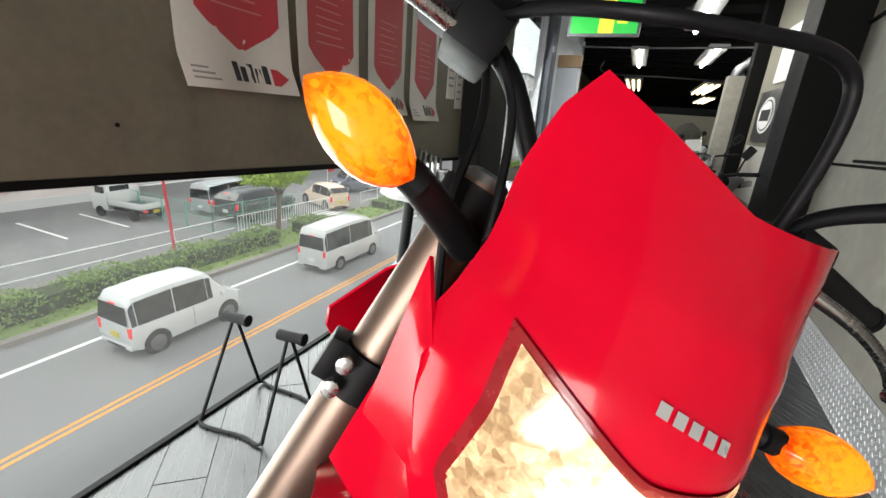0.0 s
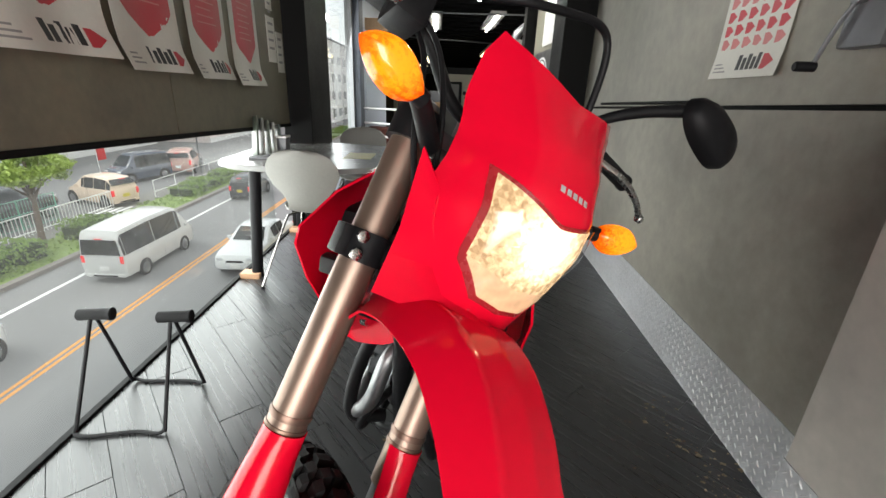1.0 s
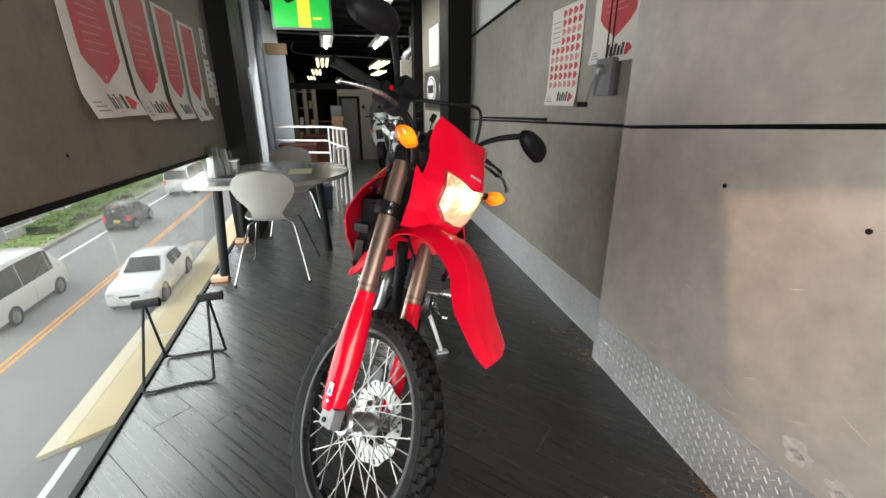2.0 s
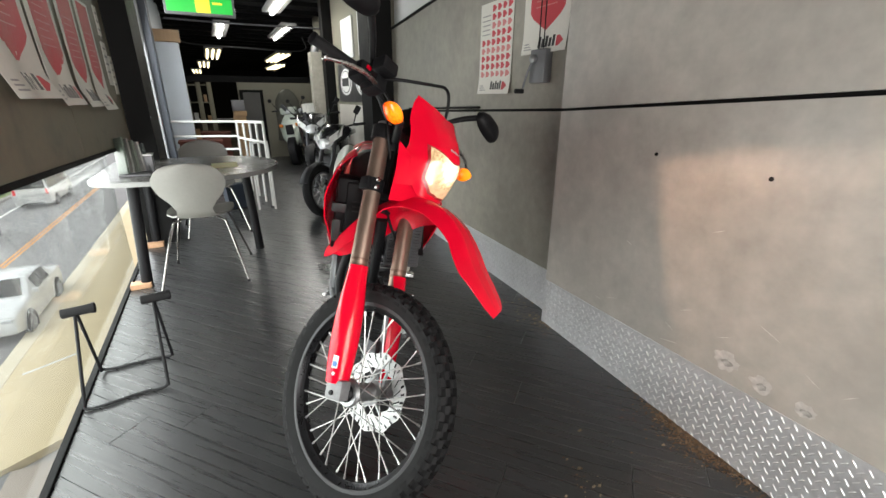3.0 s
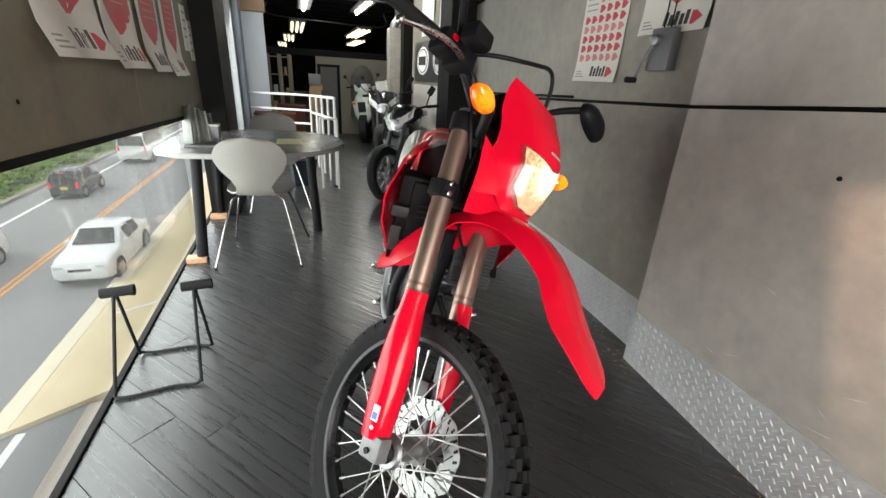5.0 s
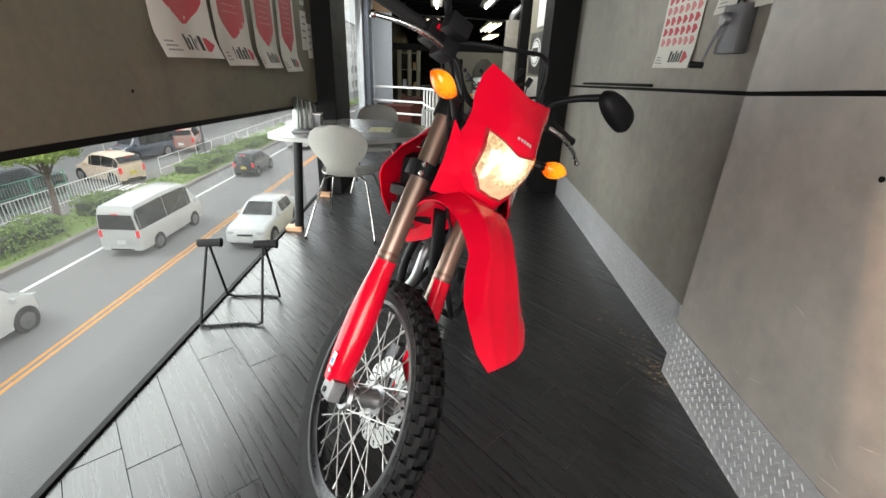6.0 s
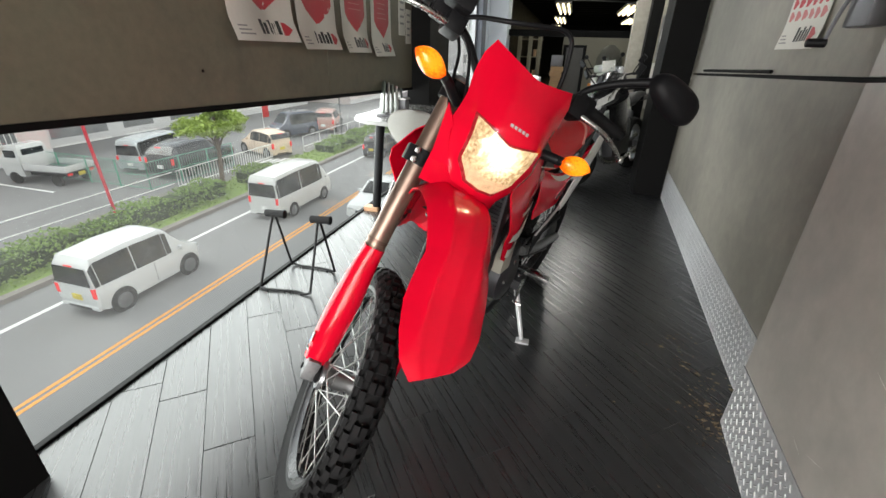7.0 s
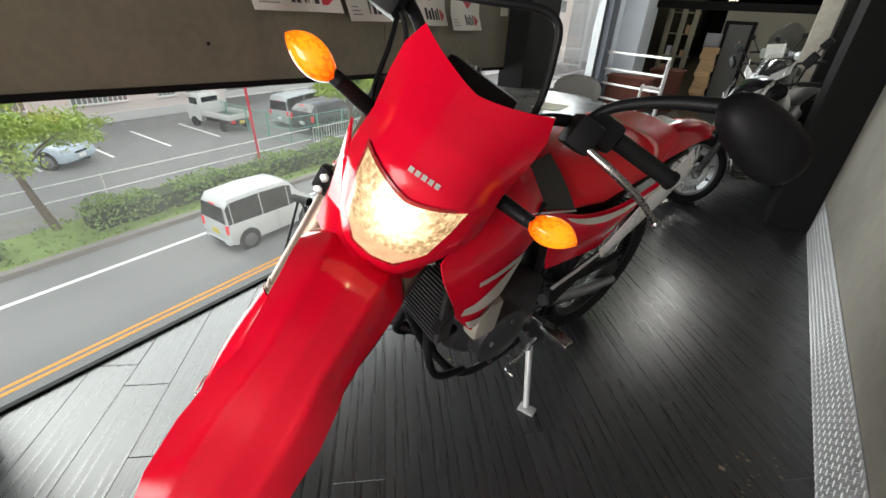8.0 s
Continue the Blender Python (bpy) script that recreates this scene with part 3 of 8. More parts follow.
# ---- fittings and furniture ----
def poster(name, y0, y1, z0, z1, x, side, hearts, group, label):
    """A paper sheet, its lower edge curling off the wall; side is the way it faces along x."""
    root = thing(name, (x, (y0 + y1) / 2, z0), label, "poster", group)
    w, h = y1 - y0, z1 - z0

    def at(u, v, off):
        curl = (0.034 if side > 0 else 0.012) * max(0.0, 0.16 - v) / 0.16 + (0.010 if side > 0 else 0.004) * (1 + math.sin(u * 8 + y0 * 3)) * (1 - v) ** 2
        uu = u if side > 0 else 1 - u
        lean = 0.062 * w * (uu - 0.5) if side < 0 else 0.0
        return (x + lean + side * (0.004 + curl + off), y0 + w * uu, z0 + h * v)
    part("sheet", sheet([[at(i / 10, j / 14, 0) for i in range(11)] for j in range(15)], 0.0012), PAPER, root)

    def mark(pname, outline, material, off=0.0016, lab=""):
        bmx = bmesh.new()
        bmx.faces.new([bmx.verts.new(at(u, v, off)) for u, v in outline])
        return part(pname, bmx, material, root, lab, smooth=False)

    def bar(pname, u0, v0, u1, v1, material, off=0.0018):
        n = 4
        pts = [[at(u0 + (u1 - u0) * i / n, v0 + (v1 - v0) * j, off) for i in range(n + 1)] for j in (0, 1)]
        return part(pname, sheet(pts, 0.0), material, root, smooth=False)
    # maker's mark as a plain bar with a red arrow beside it
    for i in range(5):
        bar("wordmark", 0.40 + i * 0.072, 0.05, 0.455 + i * 0.072, 0.145 - 0.02 * (i % 2), INK)
    mark("arrow", [(0.77, 0.045), (0.83, 0.045), (0.93, 0.09), (0.83, 0.135), (0.77, 0.135)], REDPRINT, 0.002)
    for i in range(3):
        bar("small_print", 0.06, 0.04 + i * 0.025, 0.26 - 0.04 * i, 0.05 + i * 0.025, GREYINK)
    if hearts:
        for r in range(9):
            for c in range(6):
                if r > 4 and c < 2:
                    continue
                u, v = 0.07 + c * 0.155, 0.19 + r * 0.088
                mark("arrow", [(u, v), (u + 0.06, v), (u + 0.125, v + 0.034), (u + 0.06, v + 0.068), (u, v + 0.068)],
                     REDPRINT if (r * 7 + c * 3) % 3 else PINKPRINT)
        for i in range(5):
            bar("small_print", 0.06, 0.66 + i * 0.05, 0.32, 0.672 + i * 0.05, GREYINK)
    else:
        # a big red arrow head pointing down with lines of small print
        rows = []
        for j in range(15):
            v = 0.20 + 0.77 * j / 14
            k = min(1.0, 0.04 + (v - 0.20) / 0.15)
            rows.append([at(0.52 + 0.37 * k * (i / 5 - 1), v, 0.0016) for i in range(11)])
        part("big_arrow", sheet(rows, 0.0), REDPRINT, root, smooth=False)
        for i in range(7):
            bar("small_print", 0.28, 0.40 + i * 0.05, 0.72 - 0.05 * (i % 3), 0.409 + i * 0.05, PINKPRINT, 0.0026)
    return root


for i, (y0, y1, zb) in enumerate(((2.02, 2.47, 1.215), (2.515, 2.92, 1.185), (3.0, 3.37, 1.17), (3.44, 3.80, 1.145))):
    poster("poster", y0, y1, zb, zb + 0.62, -0.66, 1, False, "posters on the window board", "white poster with a big red arrow, lower edge curling")
poster("poster", 2.312, 2.700, 1.244, 1.78, WALL_FAR(2.506), -1, True, "posters on the side wall", "white poster with rows of small red arrows")
poster("poster", 1.812, 2.20, 1.445, 2.0, WALL_FAR(2.006), -1, False, "posters on the side wall", "white poster with a large red shape, behind the crank")
for y0, y1, z0, z1 in ((3.98, 4.12, 1.30, 1.58), (4.14, 4.26, 1.24, 1.50), (4.0, 4.1, 1.62, 1.8)):
    root = thing("wall_notice", (-0.656, (y0 + y1) / 2, z0), "small white notice taped to the dark board", "notice", "notices by the pillar")
    part("sheet", boxed((-0.658, y0, z0), (-0.654, y1, z1)), PAPER, root)
    for j in range(4):
        part("small_print", boxed((-0.6538, y0 + 0.02, z1 - 0.05 - j * 0.05), (-0.6530, y1 - 0.03, z1 - 0.035 - j * 0.05)), GREYINK, root)


def crank_box():
    x = WALL_FAR(1.99)
    root = thing("blind_crank", (x, 1.99, 1.29), "grey metal hand crank for the blind on the wall", "crank")
    body = part("housing", boxed((x - 0.055, 1.932, 1.295), (x - 0.001, 2.052, 1.462), 0.008), GREYRIM, root)
    part("hub", lathe([(0, 0.022), (0.02, 0.022), (0.024, 0.016)], (x - 0.055, 2.012, 1.415), (-1, 0, 0), 20), ALLOY, body)
    part("arm", tubed([(x - 0.062, 2.012, 1.415), (x - 0.068, 2.052, 1.345), (x - 0.070, 2.085, 1.265)], 0.006, 8), GREYRIM, root)
    part("handle", lathe([(0, 0.010), (0.002, 0.013), (0.05, 0.013), (0.053, 0.010)], (x - 0.062, 2.085, 1.255), (-1, 0.15, 0), 14), BLACK, root, "black grip")
    for dy in (-0.018, 0.02):
        part("cable", tubed([(x - 0.03, 1.995 + dy, 1.462), (x - 0.03, 1.995 + dy, CEIL - 0.05)], 0.0035, 6), BLACK, root)


crank_box()
for x, y, z in ((WALL_NEAR(0.716), 0.716, 0.995), (WALL_NEAR(1.13), 1.13, 1.02), (WALL_NEAR(1.0), 1.0, 1.75)):
    part("bolt_hole", lathe([(0, 0.007), (0.002, 0.007)], (x - 0.001, y, z), (-1, 0, 0), 12), BLACKWALL, None, "small dark bolt hole in the concrete", True, (x, y, z), "bolt hole", "structure")
part("bolt_hole", lathe([(0, 0.006), (0.002, 0.006)], (-0.659, 1.84, 1.10), (1, 0, 0), 12), BLACKWALL, None, "small dark hole in the board", True, (-0.659, 1.84, 1.10), "bolt hole", "structure")


def wall_patch(y, z, r, seed):
    """Rough plaster patch on the near board."""
    rnd = random.Random(seed)
    bmx = bmesh.new()
    c = bmx.verts.new((WALL_NEAR(y) - 0.003, y, z))
    ring = []
    for i in range(22):
        a = 2 * math.pi * i / 22
        rr = r * (0.75 + 0.35 * rnd.random())
        yy = y + math.cos(a) * rr
        ring.append(bmx.verts.new((WALL_NEAR(yy) - 0.0008, yy, z + math.sin(a) * rr * 0.85)))
    for i in range(22):
        bmx.faces.new((c, ring[i], ring[(i + 1) % 22]))
    patch = part("wall_patch", bmx, mat("plaster_patch", (0.52, 0.51, 0.485), 0.8, vary=0.25, scale=25, bump=0.2), None,
                 "rough pale plaster patch with a dark pit in the concrete", True, (WALL_NEAR(y), y, z), "patch", "structure")
    bmx = bmesh.new()
    pit = []
    for i in range(14):
        a = 2 * math.pi * i / 14
        rr = r * 0.46 * (0.6 + 0.55 * rnd.random())
        yy = y - 0.006 + math.cos(a) * rr * 1.15
        pit.append(bmx.verts.new((WALL_NEAR(yy) - 0.0036, yy, z - 0.004 + math.sin(a) * rr * 0.8)))
    bmx.faces.new(pit)
    part("pit", bmx, mat("pit_grey", (0.36, 0.355, 0.335), 0.9, vary=0.4, scale=60, bump=0.5), patch, smooth=False)


wall_patch(0.708, 0.368, 0.046, 1)
wall_patch(0.59, 0.352, 0.036, 2)
wall_patch(0.465, 0.350, 0.030, 3)
rnd = random.Random(14)
for i in range(16):
    y, z = 0.15 + 1.2 * rnd.random(), 0.30 + 0.55 * rnd.random() ** 1.6
    a, ln = radians(rnd.choice((-25, -35, 160, 20)) + rnd.gauss(0, 8)), 0.012 + 0.035 * rnd.random()
    bm = bmesh.new()
    d = (math.cos(a) * ln, math.sin(a) * ln)
    bm.faces.new([bm.verts.new((WALL_NEAR(y + u) - 0.0012, y + u, z + w)) for u, w in ((-d[0], -d[1]), (0, -0.0012), d, (0, 0.0012))])
    part("scratch", bm, mat("scratch_white", (0.66, 0.65, 0.62), 0.8), None, "pale scratch in the concrete board", False, (WALL_NEAR(y), y, z), "scratch", "structure")


def ant_chair():
    root = thing("chair", (0, 0, 0), "grey-white moulded plywood chair with slim chrome legs", "chair", "chairs at the table")
    # one shell: seat, waist and round back; the chair faces +y
    rows = []
    prof = [(0.24, 0.425, 0.12), (0.225, 0.44, 0.165), (0.15, 0.447, 0.205), (0.05, 0.445, 0.215), (-0.05, 0.440, 0.20),
            (-0.13, 0.440, 0.155), (-0.175, 0.455, 0.115), (-0.205, 0.50, 0.105), (-0.222, 0.56, 0.135), (-0.235, 0.62, 0.185),
            (-0.248, 0.68, 0.212), (-0.262, 0.735, 0.208), (-0.272, 0.775, 0.182), (-0.279, 0.80, 0.150), (-0.284, 0.817, 0.105), (-0.287, 0.826, 0.06), (-0.288, 0.829, 0.02)]
    for y, z, w in prof:
        row = []
        for j in range(11):
            s = j / 5 - 1
            bow = 0.03 * s * s
            row.append((s * w, y + (bow if z > 0.5 else 0), z + (bow * 0.5 if z <= 0.5 else 0)))
        rows.append(row)
    part("shell", sheet(rows, 0.010), CHAIRSHELL, root)
    for sx in (-1, 1):
        for sy, foot in ((1, 0.26), (-1, -0.31)):
            part("leg", tubed([(sx * 0.06, 0.03 * sy, 0.428), (sx * 0.14, 0.10 * sy, 0.418), (sx * 0.175, 0.135 * sy, 0.36),
                               (sx * 0.262, foot, 0.012)], 0.0078, 8, 8), CHROME, root)
            part("foot", lathe([(0, 0.011), (0.018, 0.010)], (sx * 0.262, foot, 0.0), (0, 0, 1), 10), BLACK, root)
    part("plate", boxed((-0.075, -0.075, 0.424), (0.075, 0.075, 0.436), 0.004), CHROME, root)
    return root


chair = ant_chair()
chair.matrix_basis = pose(-0.235, 3.45, 0, 0, 0, -6)
copy_thing(chair, pose(-0.17, 4.62, 0, 0, 0, 184))


def table():
    root = thing("cafe_table", (-0.3, 3.85, 0), "rounded grey laminate table on black tube legs", "table")
    outline = []
    cx, cy, ax, by = -0.30, 3.85, 0.665, 0.62
    for i in range(40):
        a = -math.pi / 2 + math.pi * i / 39
        outline.append((cx + ax * math.cos(a) ** 0.9 if math.cos(a) > 0 else cx, cy + by * math.sin(a)))
    outline += [(-0.62, cy + by - 0.01), (-0.80, cy + by - 0.05), (-0.825, cy + by - 0.1), (-0.825, cy - by + 0.24), (-0.80, cy - by + 0.16), (-0.66, cy - by + 0.05)]
    bmx = slab(outline, lambda u, v, w: (u, v, 0.690 + w), 0.032)
    es = [e for e in bmx.edges if abs(e.verts[0].co.z - e.verts[1].co.z) < 1e-5]
    bmesh.ops.bevel(bmx, geom=es, offset=0.005, segments=2, affect="EDGES")
    part("tabletop", bmx, TABLETOP, root)
    for x, y, dx, dy in ((-0.629, 3.352, 0.045, 0.03), (-0.655, 4.34, 0.04, -0.03), (0.135, 3.83, -0.03, 0.0)):
        leg = part("leg", tubed([(x, y, 0.015), (x + dx, y + dy, 0.69)], 0.034, 20), BLACK, root)
        part("foot", lathe([(0, 0.036), (0.012, 0.036), (0.018, 0.03)], (x, y, 0.0), (0, 0, 1), 20), BLACK, leg)


table()


def crate():
    """Dark blue carrier with papers in it, on the floor behind the table."""
    m = pose(0.07, 5.46, 0, 0, 0, 12)
    root = thing("carrier_box", (0.07, 5.46, 0), "dark blue plastic carrier with white papers on the floor", "box")
    blue = mat("dark_blue_plastic", (0.018, 0.028, 0.045), 0.45, vary=0.2)
    rings = [[(sx * (0.115 + 0.02 * k), sy * (0.085 + 0.015 * k), 0.012 + 0.27 * k) for sx, sy in ((-1, -1), (1, -1), (1, 1), (-1, 1))] for k in (0.0, 0.5, 1.0)]
    bmx = loft(rings)
    bmx.transform(m)
    part("body", bmx, blue, root, smooth=False)
    part("rim", boxed((-0.142, -0.107, 0.270), (0.142, 0.107, 0.292), 0.006, m), blue, root)
    part("base", boxed((-0.11, -0.08, 0.0), (0.11, 0.08, 0.014), 0.003, m), BLACK, root)
    for i, (x, a) in enumerate(((-0.05, 8), (0.01, -6), (0.06, 11))):
        part("paper", boxed((-0.045, -0.0015, 0.0), (0.045, 0.0015, 0.16), 0.0, m @ pose(x, 0.01 * i, 0.26, a, 6 * (i - 1), 30)), PAPER, root)


crate()
for x, y in ((-0.70, 3.36), (-0.70, 4.30)):
    part("wood_block", boxed((x - 0.02, y - 0.06, 0.0), (x + 0.10, y + 0.02, 0.035), 0.003), WOODBLOCK, None, "small pale wood block wedged at the window edge", True,
         (x, y, 0), "wood block", "", "wood blocks")


def booklet_rack():
    root = thing("booklet_holder", (-0.57, 3.58, 0.722), "grey stand full of leaning catalogues on the table", "holder")
    part("base", boxed((-0.66, 3.48, 0.722), (-0.48, 3.72, 0.738), 0.004), GREYRIM, root)
    cols = [(0.09, 0.11, 0.09), (0.17, 0.17, 0.155), (0.12, 0.135, 0.11), (0.28, 0.28, 0.26), (0.07, 0.085, 0.08)]
    for i in range(5):
        m = Matrix.Translation((-0.635 + i * 0.028, 3.54 + i * 0.03, 0.738)) @ Euler((radians(-7 + i * 2), radians(-9), radians(-52))).to_matrix().to_4x4()
        part("catalogue", boxed((-0.055, -0.006, 0.0), (0.055, 0.006, 0.235 - 0.014 * i), 0.002, m), mat("catalogue_%d" % i, cols[i], 0.35, vary=0.3, scale=15), root)
    part("card_box", boxed((-0.53, 3.62, 0.738), (-0.47, 3.70, 0.84), 0.004), GREYRIM, root)
    part("lid", boxed((-0.535, 3.615, 0.84), (-0.465, 3.705, 0.852), 0.003), WHITEPAINT, root)


booklet_rack()
# thin yellow slab stands in for the glare reflected in the tabletop
part("flyer", boxed((-0.12, 3.66, 0.7225), (0.06, 3.92, 0.7245)), mat("yellow_table_glare", (0.55, 0.52, 0.22), 0.5, vary=0.15, scale=12), None,
     "pale yellow patch put on the table as its reflected glare", False, (-0.03, 3.79, 0.7225), "flyer")


def bike_stand():
    """Black folding display stand: two bent-tube trestles on one base loop."""
    root = thing("display_stand", (-0.56, 2.14, 0), "black bent-tube display stand with two rubber rests", "stand")
    l, r_, n_, f_ = -0.715, -0.42, 2.01, 2.285
    part("base_loop", tubed([(l, n_ + 0.002, 0.022), (l + 0.008, n_ - 0.010, 0.010), (l + 0.06, n_ - 0.012, 0.008), (r_ - 0.10, n_ + 0.012, 0.008), (r_ - 0.02, n_ + 0.006, 0.009), (r_, n_ + 0.022, 0.022)], 0.0068, 8, 5), BLACK, root)
    part("base_loop", tubed([(l + 0.01, f_, 0.022), (l + 0.02, f_ + 0.012, 0.010), (l + 0.07, f_ + 0.006, 0.008), (r_ - 0.09, f_ + 0.014, 0.008), (r_ - 0.015, f_ + 0.004, 0.009), (r_, f_ - 0.010, 0.022)], 0.0068, 8, 5), BLACK, root)
    for x, tx in ((l, -0.70), (r_, -0.425)):
        part("leg", tubed([(x, n_ + (0.01 if x > l else 0), 0.012), (tx, 2.17, 0.365)], 0.0068, 8), BLACK, root)
        part("leg", tubed([(x + (0.01 if x == l else 0), f_, 0.012), (tx, 2.19, 0.365)], 0.0068, 8), BLACK, root)
        rest = part("rest", lathe([(0, 0.017), (0.003, 0.020), (0.112, 0.020), (0.115, 0.017)], (tx - 0.045, 2.175, 0.373), (1, 0.10, 0.02), 18), RUBBER, root)
        part("collar", lathe([(0, 0.0235), (0.012, 0.0235)], (tx + 0.055, 2.185, 0.375), (1, 0.10, 0.02), 18), BLACK, rest)


bike_stand()


def railing():
    root = thing("stair_railing", (0.43, 5.29, 0), "white painted steel railing round the stair", "railing")
    end, corner, back = Vector((0.43, 5.29, 0)), Vector((0.24, 6.9, 0)), Vector((-0.56, 7.22, 0))
    for z in (0.90, 0.70, 0.52, 0.33):
        up = Vector((0, 0, z))
        part("rail", tubed([corner + up, back + up], 0.015, 8), WHITEPAINT, root)
    for z in (0.93, 0.71):
        part("rail", tubed([end + Vector((0, 0, z + 0.03)), corner + Vector((0, 0, z - 0.03))], 0.015, 8), WHITEPAINT, root)
    for k in (0.0, 0.22, 0.45, 0.70, 1.0):
        foot = end.lerp(corner, k)
        part("post", tubed([foot, foot + Vector((0, 0, 0.96 - 0.06 * k))], 0.014, 8), WHITEPAINT, root)
    part("post_foot", lathe([(0, 0.035), (0.012, 0.035), (0.016, 0.028)], (0.43, 5.29, 0), (0, 0, 1), 16), BLACK, root)
    a, b = Vector((0.27, 5.24, 0)), Vector((0.44, 5.20, 0))
    part("ladder_rail", tubed([a, a + Vector((0, 0, 0.70)), a.lerp(b, 0.2) + Vector((0, 0, 0.75)), a.lerp(b, 0.8) + Vector((0, 0, 0.75)), b + Vector((0, 0, 0.70)), b], 0.012, 8, 4), WHITEPAINT, root)


railing()


def ceiling_lamp(x, y, z, warm, length, group):
    root = thing("ceiling_light", (x, y, z), "lit warm ceiling fixture with three tubes" if warm else "lit fluorescent ceiling fixture on a thin drop", "ceiling light", group)
    if warm:
        part("housing", boxed((x - 0.22, y - length / 2, z), (x + 0.22, y + length / 2, z + 0.06), 0.02), ALLOY, root)
        for dx in (-0.14, 0.0, 0.14):
            part("lamp_tube", tubed([(x + dx, y - length / 2 + 0.05, z - 0.03), (x + dx, y + length / 2 - 0.05, z - 0.03)], 0.030, 8), WARMTUBE, root)
    else:
        part("housing", boxed((x - 0.14, y - length / 2, z), (x + 0.14, y + length / 2, z + 0.05), 0.01), WHITEPAINT, root)
        part("lamp_tube", tubed([(x, y - length / 2 + 0.04, z - 0.02), (x, y + length / 2 - 0.04, z - 0.02)], 0.03, 10), TUBE, root)
    part("drop", tubed([(x, y, z + 0.05), (x, y, CEIL)], 0.008, 6), BLACK, root)


for x, y in ((0.38, 10.7), (1.52, 10.4), (1.06, 7.1)):
    ceiling_lamp(x, y, 2.5, False, 2.1, "fluorescent fixtures")
for x, y in ((0.27, 15.0), (0.03, 19.9), (-0.30, 25.0), (2.08, 15.4), (2.60, 19.9)):
    ceiling_lamp(x, y, 2.40, True, 3.0, "warm ceiling fixtures")


def exit_sign():
    root = thing("hanging_sign", (0.0, 6.7, 2.2), "lit green hanging sign with a yellow patch", "sign")
    part("frame", boxed((-0.36, 6.68, 2.17), (0.42, 6.74, 2.62), 0.01), GREYRIM, root)
    part("face", boxed((-0.33, 6.668, 2.20), (0.39, 6.679, 2.59), 0.003), SCREEN_GREEN, root)
    part("patch", boxed((-0.02, 6.660, 2.20), (0.14, 6.667, 2.59), 0.002), SIGN_YELLOW, root)
    for x in (-0.2, 0.26):
        part("hanger", tubed([(x, 6.71, 2.62), (x, 6.71, CEIL)], 0.008, 6), BLACK, root)
    blob = [(-0.115 + 0.075 * math.cos(a), 6.662, 2.545 + 0.062 * math.sin(a) * (1 + 0.15 * math.cos(3 * a))) for a in (2 * math.pi * i / 24 for i in range(24))]
    part("figure", sheet([blob, [(x, y + 0.004, z) for x, y, z in blob]], 0.0), BLACK, root, smooth=False)
    bmx = bmesh.new()
    bmx.faces.new([bmx.verts.new(p) for p in blob])
    part("figure_face", bmx, BLACK, root, smooth=False)
    part("lettering", boxed((0.17, 6.662, 2.30), (0.28, 6.667, 2.325)), SIGN_YELLOW, root)


exit_sign()


def brand_board():
    x = 1.795
    root = thing("sign_board", (x, 6.2, 1.18), "black sign board with two white ovals on the wall", "sign")
    part("panel", boxed((x - 0.02, 5.45, 1.16), (x, 7.05, 1.68), 0.003), mat("dark_sign", (0.035, 0.035, 0.035), 0.4, vary=0.15), root)
    for y in (5.85, 6.62):
        for rr, mm, off in ((1.0, WHITEPAINT, 0.003), (0.86, MATS["dark_sign"], 0.006), (0.78, WHITEPAINT, 0.009)):
            bmx = bmesh.new()
            bmx.faces.new([bmx.verts.new((x - 0.02 - off, y + 0.29 * rr * math.cos(a), 1.43 + 0.18 * rr * math.sin(a))) for a in (2 * math.pi * i / 36 for i in range(36))])
            part("oval", bmx, mm, root, smooth=False)
        part("wordmark", boxed((x - 0.034, y - 0.17, 1.375), (x - 0.031, y + 0.17, 1.485)), INK, root)
    part("grey_panel", boxed((x - 0.02, 5.1, 0.55), (x, 7.1, 1.12), 0.003), CONCRETE_LIGHT, root)
    for y in (5.4, 6.2):
        part("window_panel", boxed((x - 0.015, y, 1.74), (x, y + 0.55, 2.25), 0.003), WHITEPAINT, root)


brand_board()


def duct(pts, r):
    root = thing("ceiling_pipe", pts[0], "grey ventilation pipe under the dark ceiling", "pipe", "pipes")
    part("pipe", tubed(pts, r, 14), ALLOY, root)


duct([(1.58, 7.64, 1.89), (1.60, 7.62, 1.98), (1.76, 7.60, 2.12), (1.94, 7.60, 2.32), (2.04, 7.60, 2.74)], 0.062)
duct([(0.9, 8.0, 2.70), (1.1, 6.8, 2.62), (1.2, 5.6, 2.66)], 0.045)
duct([(-0.5, 9.2, 2.46), (0.6, 9.0, 2.42), (2.05, 8.7, 2.40)], 0.014)
duct([(-0.4, 12.6, 2.75), (-0.38, 12.6, 2.44), (0.9, 12.2, 2.34), (2.4, 12.9, 2.40), (2.42, 12.9, 2.75)], 0.016)


def shelf_stack():
    root = thing("stacked_boxes", (0.45, 9.7, 0), "stack of small brown cartons by the partition", "boxes")
    for i in range(11):
        part("carton", boxed((0.33 + 0.012 * (i * 7 % 3), 9.5, i * 0.088), (0.55 + 0.012 * (i * 5 % 3), 9.75, i * 0.088 + 0.084), 0.004), mat("carton", (0.42, 0.27, 0.14), 0.7, vary=0.2), root)
    part("monitor", boxed((0.33, 9.52, 0.97), (0.55, 9.60, 1.17), 0.006), GREYRIM, root)


